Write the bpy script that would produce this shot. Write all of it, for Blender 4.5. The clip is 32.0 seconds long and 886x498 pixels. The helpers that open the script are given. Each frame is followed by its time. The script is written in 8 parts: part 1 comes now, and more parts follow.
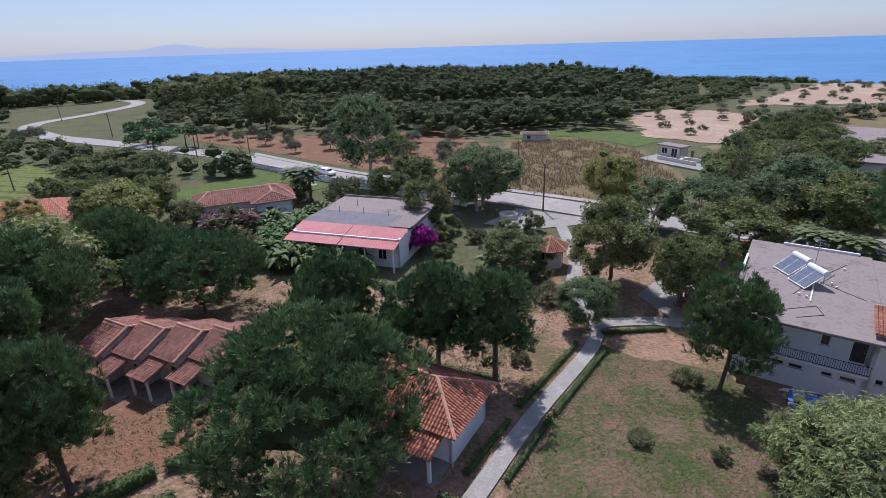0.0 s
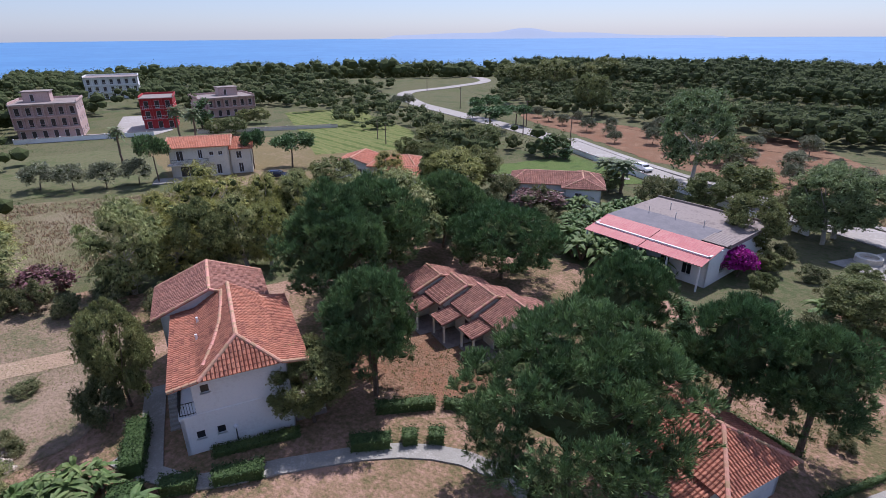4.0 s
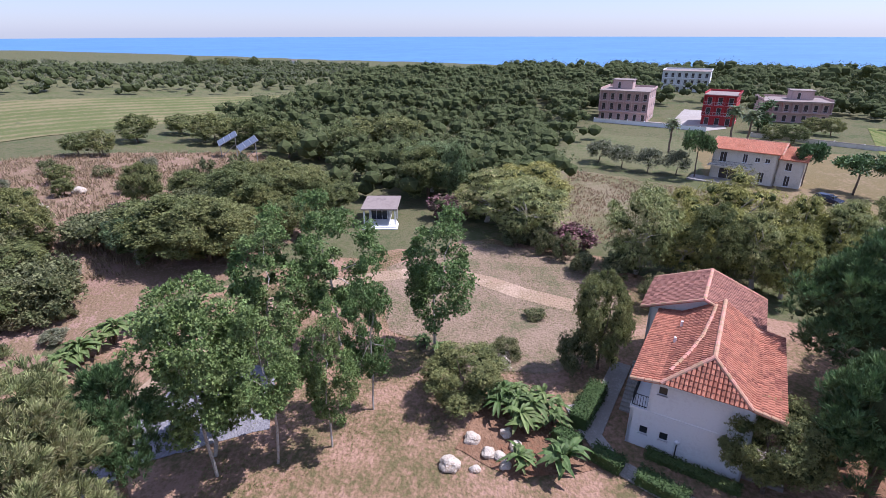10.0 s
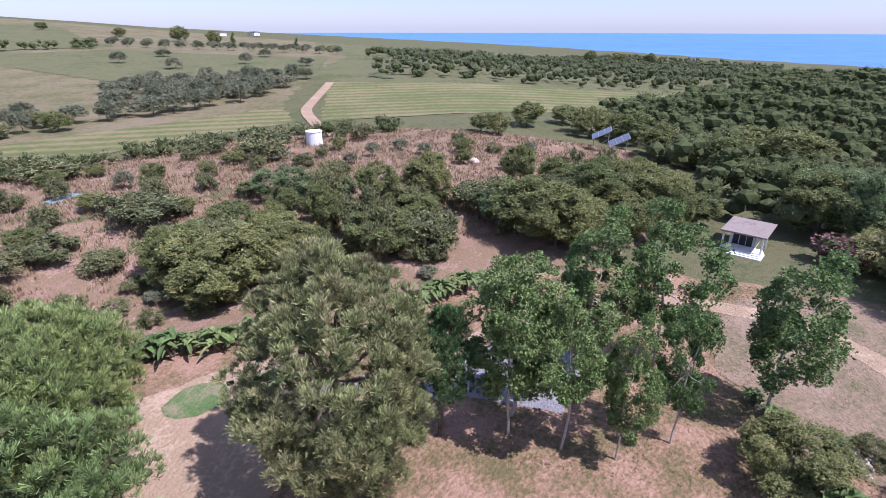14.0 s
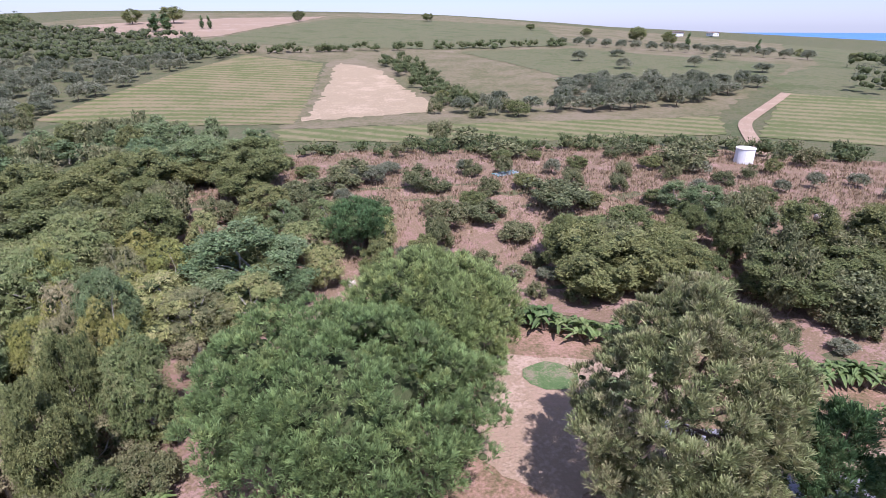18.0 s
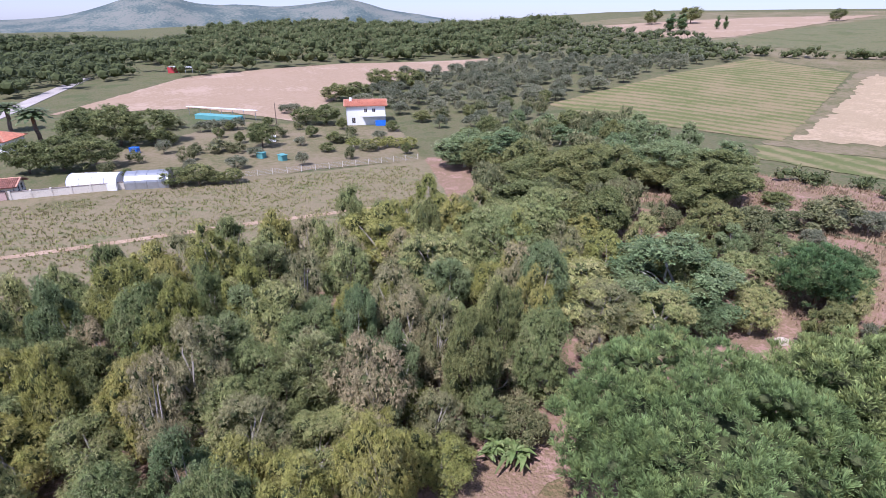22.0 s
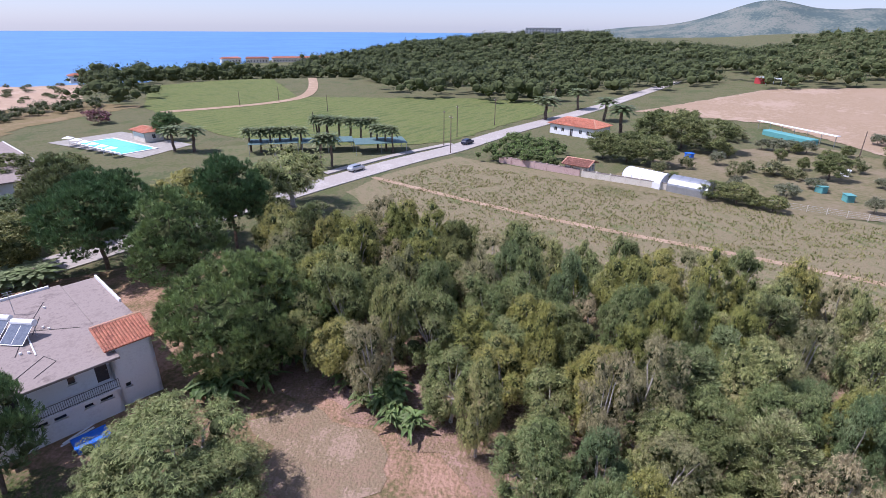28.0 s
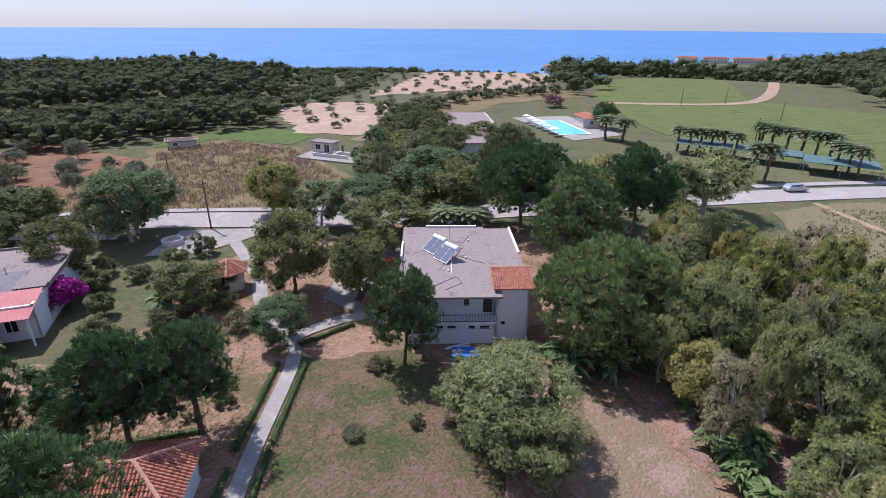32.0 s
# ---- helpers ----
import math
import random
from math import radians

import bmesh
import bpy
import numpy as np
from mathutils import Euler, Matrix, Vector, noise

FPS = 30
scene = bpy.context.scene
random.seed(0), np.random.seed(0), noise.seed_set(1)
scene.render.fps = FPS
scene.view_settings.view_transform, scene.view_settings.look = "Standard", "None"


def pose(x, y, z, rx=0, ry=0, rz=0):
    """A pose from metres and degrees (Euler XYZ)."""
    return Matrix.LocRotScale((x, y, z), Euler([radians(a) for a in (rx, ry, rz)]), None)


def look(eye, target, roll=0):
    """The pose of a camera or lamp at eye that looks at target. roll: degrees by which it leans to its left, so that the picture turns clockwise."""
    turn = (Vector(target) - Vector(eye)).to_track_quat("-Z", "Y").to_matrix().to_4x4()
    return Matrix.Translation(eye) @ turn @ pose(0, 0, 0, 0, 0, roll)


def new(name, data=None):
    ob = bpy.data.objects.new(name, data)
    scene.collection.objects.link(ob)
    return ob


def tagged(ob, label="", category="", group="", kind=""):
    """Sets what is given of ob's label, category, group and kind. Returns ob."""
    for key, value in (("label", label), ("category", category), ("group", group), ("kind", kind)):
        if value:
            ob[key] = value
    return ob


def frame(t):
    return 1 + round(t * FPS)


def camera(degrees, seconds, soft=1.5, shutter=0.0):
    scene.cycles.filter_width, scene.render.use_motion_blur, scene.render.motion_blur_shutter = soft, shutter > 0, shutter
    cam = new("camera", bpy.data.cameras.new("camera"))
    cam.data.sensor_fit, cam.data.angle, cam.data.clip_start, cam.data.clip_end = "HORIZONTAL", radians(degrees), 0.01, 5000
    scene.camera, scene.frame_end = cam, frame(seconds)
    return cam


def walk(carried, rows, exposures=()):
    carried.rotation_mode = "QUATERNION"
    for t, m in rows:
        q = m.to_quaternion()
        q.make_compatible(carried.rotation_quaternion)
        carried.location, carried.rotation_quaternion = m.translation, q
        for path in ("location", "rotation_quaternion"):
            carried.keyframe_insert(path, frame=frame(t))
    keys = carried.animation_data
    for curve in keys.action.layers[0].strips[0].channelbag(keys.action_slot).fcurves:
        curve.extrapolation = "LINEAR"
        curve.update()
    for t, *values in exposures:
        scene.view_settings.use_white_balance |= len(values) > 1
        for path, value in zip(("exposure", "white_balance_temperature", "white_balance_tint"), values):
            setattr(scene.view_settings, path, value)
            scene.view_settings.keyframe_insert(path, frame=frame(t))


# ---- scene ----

PATH = [
    (0, pose(0.00, 0.00, 25.00, 68.26, 0, -0.00) @ pose(0, 0, 0, 0, 0, -1.66)),
    (0.5, pose(-0.12, 0.01, 25.05, 68.36, 0, 2.87) @ pose(0, 0, 0, 0, 0, -1.48)),
    (1, pose(-0.25, 0.02, 25.10, 68.49, 0, 6.10) @ pose(0, 0, 0, 0, 0, -1.49)),
    (1.5, pose(-0.37, 0.03, 25.15, 68.53, 0, 9.69) @ pose(0, 0, 0, 0, 0, -1.31)),
    (2, pose(-0.49, 0.04, 25.20, 67.62, 0, 14.17) @ pose(0, 0, 0, 0, 0, -1.23)),
    (2.5, pose(-0.61, 0.05, 25.24, 67.39, 0, 19.13) @ pose(0, 0, 0, 0, 0, -0.94)),
    (3, pose(-0.74, 0.07, 25.29, 67.39, 0, 24.51) @ pose(0, 0, 0, 0, 0, -0.91)),
    (3.5, pose(-0.86, 0.08, 25.34, 67.41, 0, 29.28) @ pose(0, 0, 0, 0, 0, -0.63)),
    (5.5, pose(-1.37, -0.04, 25.65, 67.54, 0, 45.64) @ pose(0, 0, 0, 0, 0, -0.13)),
    (6, pose(-1.51, -0.08, 25.74, 67.56, 0, 50.13) @ pose(0, 0, 0, 0, 0, -0.01)),
    (6.5, pose(-1.64, -0.12, 25.83, 67.54, 0, 55.26) @ pose(0, 0, 0, 0, 0, 0.08)),
    (7, pose(-1.77, -0.16, 25.91, 67.47, 0, 60.89) @ pose(0, 0, 0, 0, 0, 0.21)),
    (7.5, pose(-1.90, -0.21, 26.00, 67.44, 0, 65.76) @ pose(0, 0, 0, 0, 0, 0.29)),
    (8, pose(-2.03, -0.25, 26.09, 67.35, 0, 70.48) @ pose(0, 0, 0, 0, 0, 0.24)),
    (8.5, pose(-2.04, -0.27, 26.00, 67.34, 0, 75.16) @ pose(0, 0, 0, 0, 0, -0.05)),
    (9, pose(-2.05, -0.30, 25.91, 67.31, 0, 79.91) @ pose(0, 0, 0, 0, 0, -0.24)),
    (9.5, pose(-2.07, -0.33, 25.82, 67.29, 0, 84.38) @ pose(0, 0, 0, 0, 0, -0.19)),
    (10, pose(-2.08, -0.35, 25.73, 67.28, 0, 88.71) @ pose(0, 0, 0, 0, 0, -0.10)),
    (10.5, pose(-2.09, -0.38, 25.63, 67.15, 0, 92.98) @ pose(0, 0, 0, 0, 0, 0.02)),
    (11, pose(-2.10, -0.41, 25.54, 67.12, 0, 97.58) @ pose(0, 0, 0, 0, 0, 0.17)),
    (11.5, pose(-2.11, -0.44, 25.45, 67.11, 0, 102.94) @ pose(0, 0, 0, 0, 0, 0.21)),
    (12, pose(-2.13, -0.46, 25.36, 67.15, 0, 108.52) @ pose(0, 0, 0, 0, 0, 0.18)),
    (12.5, pose(-2.07, -0.37, 25.55, 67.02, 0, 114.49) @ pose(0, 0, 0, 0, 0, 0.17)),
    (13, pose(-2.01, -0.27, 25.73, 66.98, 0, 119.73) @ pose(0, 0, 0, 0, 0, 0.14)),
    (13.5, pose(-1.96, -0.18, 25.92, 66.98, 0, 123.61) @ pose(0, 0, 0, 0, 0, 0.14)),
    (14, pose(-1.90, -0.08, 26.10, 66.91, 0, 128.19) @ pose(0, 0, 0, 0, 0, 0.03)),
    (14.5, pose(-1.85, 0.01, 26.29, 66.87, 0, 133.35) @ pose(0, 0, 0, 0, 0, -0.07)),
    (16.5, pose(-1.65, 0.29, 26.94, 66.75, 0, 156.02) @ pose(0, 0, 0, 0, 0, -0.05)),
    (17, pose(-1.61, 0.28, 27.04, 66.75, 0, 161.37) @ pose(0, 0, 0, 0, 0, -0.06)),
    (17.5, pose(-1.58, 0.27, 27.14, 66.78, 0, 167.06) @ pose(0, 0, 0, 0, 0, -0.06)),
    (18, pose(-1.54, 0.26, 27.24, 66.84, 0, 172.48) @ pose(0, 0, 0, 0, 0, -0.07)),
    (18.5, pose(-1.51, 0.25, 27.34, 66.76, 0, 178.73) @ pose(0, 0, 0, 0, 0, -0.11)),
    (19, pose(-1.47, 0.24, 27.44, 66.79, 0, 185.78) @ pose(0, 0, 0, 0, 0, 0.05)),
    (19.5, pose(-1.44, 0.23, 27.54, 66.85, 0, 193.29) @ pose(0, 0, 0, 0, 0, 0.13)),
    (20, pose(-1.40, 0.22, 27.64, 66.87, 0, 200.92) @ pose(0, 0, 0, 0, 0, 0.24)),
    (20.5, pose(-1.43, 0.12, 27.75, 66.85, 0, 206.40) @ pose(0, 0, 0, 0, 0, 0.21)),
    (21, pose(-1.47, 0.02, 27.87, 66.77, 0, 210.71) @ pose(0, 0, 0, 0, 0, 0.16)),
    (21.5, pose(-1.50, -0.08, 27.99, 66.70, 0, 215.56) @ pose(0, 0, 0, 0, 0, 0.12)),
    (22, pose(-1.53, -0.18, 28.10, 66.66, 0, 221.39) @ pose(0, 0, 0, 0, 0, 0.26)),
    (22.5, pose(-1.56, -0.28, 28.22, 66.64, 0, 225.84) @ pose(0, 0, 0, 0, 0, 0.32)),
    (23, pose(-1.59, -0.38, 28.33, 66.55, 0, 229.07) @ pose(0, 0, 0, 0, 0, 0.36)),
    (23.5, pose(-1.62, -0.48, 28.45, 66.49, 0, 232.69) @ pose(0, 0, 0, 0, 0, 0.30)),
    (24, pose(-1.66, -0.59, 28.56, 66.52, 0, 236.06) @ pose(0, 0, 0, 0, 0, 0.28)),
    (24.5, pose(-1.55, -0.58, 28.66, 66.64, 0, 239.30) @ pose(0, 0, 0, 0, 0, 0.39)),
    (26.5, pose(-1.15, -0.54, 29.06, 67.30, 0, 256.39) @ pose(0, 0, 0, 0, 0, 0.50)),
    (27, pose(-1.04, -0.53, 29.16, 67.25, 0, 262.60) @ pose(0, 0, 0, 0, 0, 0.59)),
    (27.5, pose(-0.94, -0.52, 29.26, 67.08, 0, 270.00) @ pose(0, 0, 0, 0, 0, 0.47)),
    (28, pose(-0.84, -0.51, 29.35, 66.88, 0, 277.90) @ pose(0, 0, 0, 0, 0, 0.47)),
    (28.5, pose(-0.74, -0.52, 29.21, 66.89, 0, 286.67) @ pose(0, 0, 0, 0, 0, 0.40)),
    (29, pose(-0.63, -0.52, 29.06, 66.60, 0, 296.02) @ pose(0, 0, 0, 0, 0, 0.45)),
    (29.5, pose(-0.53, -0.53, 28.91, 66.54, 0, 305.50) @ pose(0, 0, 0, 0, 0, 0.41)),
    (30, pose(-0.43, -0.53, 28.76, 66.52, 0, 313.24) @ pose(0, 0, 0, 0, 0, 0.56)),
    (30.5, pose(-0.33, -0.54, 28.61, 66.54, 0, 316.94) @ pose(0, 0, 0, 0, 0, 0.51)),
    (31, pose(-0.22, -0.54, 28.46, 66.52, 0, 318.49) @ pose(0, 0, 0, 0, 0, 0.58)),
    (31.5, pose(-0.12, -0.55, 28.32, 66.53, 0, 320.65) @ pose(0, 0, 0, 0, 0, 0.47)),
    (32, pose(-0.02, -0.55, 28.17, 66.52, 0, 322.90) @ pose(0, 0, 0, 0, 0, 0.39)),
]
cam = camera(81.0, 32.0, 0.7)
walk(cam, PATH, [(0, -0.22, 5800, 18), (6, 0.08, 5850, 21), (13, 0.35, 5750, 26), (19, 0.34, 5700, 29), (24, 0.38, 5720, 27), (28, 0.22, 5850, 25), (32, 0.06, 5850, 21)])

# ---- world and sun ----
SUN_AZ, SUN_EL = 9.0, 58.0          # degrees to the left of north (+y), above the horizon
world = bpy.data.worlds.new("sky")
scene.world = world
world.use_nodes = True
wn = world.node_tree
wn.nodes.clear()
sky = wn.nodes.new("ShaderNodeTexSky")
sky.sky_type = "NISHITA"
sky.sun_disc = False
sky.sun_elevation, sky.sun_rotation = radians(SUN_EL), radians(-SUN_AZ)
sky.air_density, sky.dust_density, sky.ozone_density = 1.0, 0.5, 4.5
wbg = wn.nodes.new("ShaderNodeBackground")
wbg.inputs["Strength"].default_value = 0.108
wout = wn.nodes.new("ShaderNodeOutputWorld")
haze = wn.nodes.new("ShaderNodeMixRGB")      # thin summer haze over the whole sky
haze.inputs["Fac"].default_value = 0.3
haze.inputs["Color2"].default_value = (6.3, 7.2, 9.9, 1)
wn.links.new(sky.outputs[0], haze.inputs["Color1"])
wn.links.new(haze.outputs[0], wbg.inputs["Color"])
wn.links.new(wbg.outputs[0], wout.inputs["Surface"])
sun = bpy.data.lights.new("sun", "SUN")
sun.energy, sun.angle, sun.color = 5.0, radians(0.53), (1.0, 0.97, 0.92)
sun_ob = new("sun", sun)
sd = Vector((-math.sin(radians(SUN_AZ)) * math.cos(radians(SUN_EL)), math.cos(radians(SUN_AZ)) * math.cos(radians(SUN_EL)), math.sin(radians(SUN_EL))))
sun_ob.matrix_world = look(sd * 300, (0, 0, 0))


# ---- the lie of the land ----
def smooth(a, b, x):
    t = min(max((x - a) / (b - a), 0.0), 1.0)
    return t * t * (3 - 2 * t)


def ground(x, y):
    """Height of the land: flat round the houses, a scrubby bank inland, a long rise behind it, a fall to the shore."""
    r, az = math.hypot(x, y), math.degrees(math.atan2(-x, y)) % 360
    far = smooth(220, 440, r)
    inland = (smooth(95, 150, az) * (1 - far) + smooth(112, 185, az) * far) * (1 - smooth(235, 275, az))
    z = 5.0 * smooth(100, 128, az) * (1 - smooth(196, 222, az)) * smooth(52, 80, r)
    z += inland * (1 + 0.4 * far * (1 - smooth(202, 230, az))) * 0.048 * max(0, min(r, 720) - 120) * smooth(110, 260, r)
    head = smooth(240, 258, az) * (1 - smooth(268, 293, az)) * smooth(300, 640, r)
    z -= (1 - inland) * 11.0 * smooth(330, 470, r)
    return z + head * max(0.0, 14.0 - z)


# ---- materials ----
MATS = {}


def material(name, colors, scale=1.0, rough=0.85, bump=0.3, bump_scale=None, metal=0.0, island=0.0, rand=0.0, coords="Object",
             translucent=0.0, stripes=None, spec=0.3, fine=8.0, contrast=0.5):
    """Two or three colours mixed by noise at two scales, with relief; island/rand vary brightness by piece or by object."""
    if name in MATS:
        return MATS[name]
    m = bpy.data.materials.new(name)
    m.use_nodes = True
    nt = m.node_tree
    nd, ln = nt.nodes, nt.links
    bsdf = nd["Principled BSDF"]
    bsdf.inputs["Roughness"].default_value, bsdf.inputs["Metallic"].default_value = rough, metal
    bsdf.inputs["Specular IOR Level"].default_value = spec
    tc = nd.new("ShaderNodeTexCoord")
    co = nd.new("ShaderNodeNewGeometry").outputs["Position"] if coords == "World" else tc.outputs[coords]
    n1, n2 = nd.new("ShaderNodeTexNoise"), nd.new("ShaderNodeTexNoise")
    for n, s, d in ((n1, scale, 5), (n2, scale * fine, 4)):
        n.inputs["Scale"].default_value, n.inputs["Detail"].default_value, n.inputs["Roughness"].default_value = s, d, 0.65
        ln.new(co, n.inputs["Vector"])
    add = nd.new("ShaderNodeMath")
    add.operation = "MULTIPLY_ADD"
    ln.new(n2.outputs["Fac"], add.inputs[0])
    add.inputs[1].default_value = 0.75
    sub = nd.new("ShaderNodeMath")
    sub.operation = "SUBTRACT"
    ln.new(n1.outputs["Fac"], sub.inputs[0])
    sub.inputs[1].default_value = 0.375
    ln.new(sub.outputs[0], add.inputs[2])
    val = add.outputs[0]
    if stripes:
        sep, mul, sn, mix = nd.new("ShaderNodeVectorMath"), nd.new("ShaderNodeMath"), nd.new("ShaderNodeMath"), nd.new("ShaderNodeMath")
        sep.operation = "DOT_PRODUCT"
        ln.new(co, sep.inputs[0])
        ang, width, amount = stripes
        sep.inputs[1].default_value = (math.cos(radians(ang)), math.sin(radians(ang)), 0)
        mul.operation = "MULTIPLY_ADD"
        ln.new(sep.outputs["Value"], mul.inputs[0])
        mul.inputs[1].default_value = 2 * math.pi / width
        ln.new(n1.outputs["Fac"], mul.inputs[2])
        sn.operation = "SINE"
        ln.new(mul.outputs[0], sn.inputs[0])
        mix.operation = "MULTIPLY_ADD"
        ln.new(sn.outputs[0], mix.inputs[0])
        mix.inputs[1].default_value = amount
        ln.new(val, mix.inputs[2])
        val = mix.outputs[0]
    ramp = nd.new("ShaderNodeValToRGB")
    el = ramp.color_ramp.elements
    while len(el) < len(colors):
        el.new(0.5)
    lo, hi = 0.5 - 0.5 * contrast * 0.6, 0.5 + 0.5 * contrast * 0.6
    for i, c in enumerate(colors):
        el[i].position = lo + (hi - lo) * i / max(1, len(colors) - 1)
        el[i].color = (*c, 1)
    ln.new(val, ramp.inputs["Fac"])
    col = ramp.outputs["Color"]
    for amount, src in ((island, "island"), (rand, "rand")):
        if amount:
            o = nd.new("ShaderNodeNewGeometry").outputs["Random Per Island"] if src == "island" else nd.new("ShaderNodeObjectInfo").outputs["Random"]
            mr = nd.new("ShaderNodeMapRange")
            mr.inputs["To Min"].default_value, mr.inputs["To Max"].default_value = 1 - amount, 1 + amount
            ln.new(o, mr.inputs["Value"])
            hs = nd.new("ShaderNodeHueSaturation")
            ln.new(mr.outputs[0], hs.inputs["Value"])
            if src == "rand":
                m2 = nd.new("ShaderNodeMapRange")
                m2.inputs["To Min"].default_value, m2.inputs["To Max"].default_value = 0.5 + 0.11 * amount, 0.5 - 0.11 * amount
                ln.new(o, m2.inputs["Value"])
                ln.new(m2.outputs[0], hs.inputs["Hue"])
            ln.new(col, hs.inputs["Color"])
            col = hs.outputs["Color"]
    ln.new(col, bsdf.inputs["Base Color"])
    if bump:
        bp = nd.new("ShaderNodeBump")
        bp.inputs["Strength"].default_value = bump
        bp.inputs["Distance"].default_value = 0.2 if coords == "World" else 0.05
        n3 = nd.new("ShaderNodeTexNoise")
        n3.inputs["Scale"].default_value, n3.inputs["Detail"].default_value = bump_scale or scale * 12, 4
        ln.new(co, n3.inputs["Vector"])
        ln.new(n3.outputs["Fac"], bp.inputs["Height"])
        ln.new(bp.outputs["Normal"], bsdf.inputs["Normal"])
    if translucent:
        tr, mx = nd.new("ShaderNodeBsdfTranslucent"), nd.new("ShaderNodeMixShader")
        ln.new(col, tr.inputs["Color"])
        mx.inputs[0].default_value = translucent
        ln.new(bsdf.outputs[0], mx.inputs[1])
        ln.new(tr.outputs[0], mx.inputs[2])
        ln.new(mx.outputs[0], nd["Material Output"].inputs["Surface"])
    MATS[name] = m
    return m


def soil(name, colors, scale=0.12, **kw):
    kw = {"rough": 0.95, "bump": 0.9, "bump_scale": 4.5, "coords": "World", "fine": 14.0, "spec": 0.1, **kw}
    return material(name, colors, scale, **kw)


def leaf(name, colors, **kw):
    kw = {"rough": 0.6, "bump": 0, "island": 0.4, "rand": 0.15, "translucent": 0.2, "spec": 0.25, "scale": 0.35, "contrast": 0.9, **kw}
    return material(name, colors, **kw)


LAND = soil("land", [(0.090, 0.106, 0.046), (0.147, 0.131, 0.073), (0.102, 0.112, 0.048)], 0.09, contrast=0.4)
YARD = soil("yard_earth", [(0.143, 0.119, 0.057), (0.254, 0.165, 0.101), (0.363, 0.224, 0.160)], 0.2, contrast=0.45)
LAWN_DRY = soil("dry_lawn", [(0.069, 0.091, 0.030), (0.123, 0.106, 0.055), (0.196, 0.127, 0.088)], 0.22, contrast=0.45)
TAN_LAWN = soil("worn_lawn", [(0.155, 0.140, 0.078), (0.240, 0.175, 0.118), (0.300, 0.215, 0.155)], 0.2, contrast=0.5)
RED_EARTH = soil("red_earth", [(0.25, 0.125, 0.075), (0.20, 0.115, 0.07), (0.28, 0.165, 0.105)], 0.2)
PALE_EARTH = soil("pale_earth", [(0.382, 0.264, 0.183), (0.328, 0.237, 0.154), (0.455, 0.328, 0.237)], 0.2)
SCRUB_EARTH = soil("scrub_earth", [(0.287, 0.181, 0.139), (0.201, 0.144, 0.082), (0.345, 0.222, 0.176)], 0.25)
DRY_GRASS = soil("dry_grass_ground", [(0.219, 0.163, 0.083), (0.175, 0.141, 0.068), (0.263, 0.190, 0.114)], 0.1)
STRAW = soil("straw_ground", [(0.399, 0.307, 0.195), (0.322, 0.248, 0.153), (0.445, 0.337, 0.222)], 0.1)
SAND = soil("dune_sand", [(0.424, 0.307, 0.219), (0.365, 0.255, 0.175), (0.468, 0.351, 0.263)], 0.05, bump_scale=0.6)
GREEN_FIELD = soil("green_field", [(0.115, 0.145, 0.046), (0.163, 0.171, 0.065), (0.096, 0.126, 0.042)], 0.09, stripes=(65, 4.0, 0.08), contrast=0.4)
MOWN = soil("mown_field", [(0.123, 0.140, 0.052), (0.162, 0.162, 0.071), (0.232, 0.197, 0.103)], 0.05, stripes=(55, 5.5, 0.15))
CLEARING = soil("clearing_earth", [(0.263, 0.181, 0.125), (0.213, 0.163, 0.100), (0.325, 0.231, 0.169)], 0.3)
STUBBLE = soil("stubble_field", [(0.125, 0.140, 0.051), (0.191, 0.173, 0.081), (0.249, 0.195, 0.108)], 0.05, stripes=(77, 5.0, 0.14))
CROP = soil("weedy_field", [(0.155, 0.15, 0.075), (0.23, 0.185, 0.115), (0.125, 0.14, 0.06)], 0.14, stripes=(-62, 2.2, 0.06), contrast=0.8)
VINE = soil("vineyard_field", [(0.146, 0.168, 0.055), (0.205, 0.201, 0.076), (0.095, 0.127, 0.034)], 0.08, stripes=(75, 3.5, 0.16))
MEADOW = soil("meadow", [(0.110, 0.125, 0.055), (0.158, 0.148, 0.079), (0.098, 0.114, 0.048)], 0.05)
PLOUGHED = soil("ploughed_earth", [(0.344, 0.249, 0.172), (0.310, 0.224, 0.146), (0.396, 0.292, 0.215)], 0.04)
PASTURE = soil("dry_pasture", [(0.129, 0.125, 0.060), (0.181, 0.155, 0.086), (0.224, 0.181, 0.116)], 0.06)
GREEN_SPOT = soil("watered_spot", [(0.095, 0.150, 0.055), (0.135, 0.185, 0.075), (0.260, 0.215, 0.140)], 0.5, contrast=0.5)
GREEN_LAWN = soil("green_lawn", [(0.085, 0.131, 0.036), (0.129, 0.165, 0.053), (0.077, 0.112, 0.036)], 0.3)
ROAD = soil("concrete_road", [(0.385, 0.349, 0.318), (0.341, 0.306, 0.277), (0.430, 0.392, 0.358)], 0.15, bump=0.15)
PATH_MAT = soil("path_concrete", [(0.359, 0.335, 0.298), (0.287, 0.265, 0.232), (0.401, 0.369, 0.331)], 0.5, bump=0.2)
GRAVEL = soil("grey_gravel", [(0.265, 0.254, 0.267), (0.215, 0.205, 0.223), (0.316, 0.304, 0.310)], 0.6)
SEA = material("sea_water", [(0.08, 0.20, 0.39), (0.10, 0.24, 0.44)], 0.004, rough=0.55, bump=0.25, bump_scale=0.05, coords="World", spec=0.2)
# bluish tones of the hill have the distance haze painted in
HAZED_HILL = soil("far_hill", [(0.080, 0.112, 0.110), (0.135, 0.160, 0.140), (0.175, 0.185, 0.160)], 0.008, bump=0, contrast=0.3)

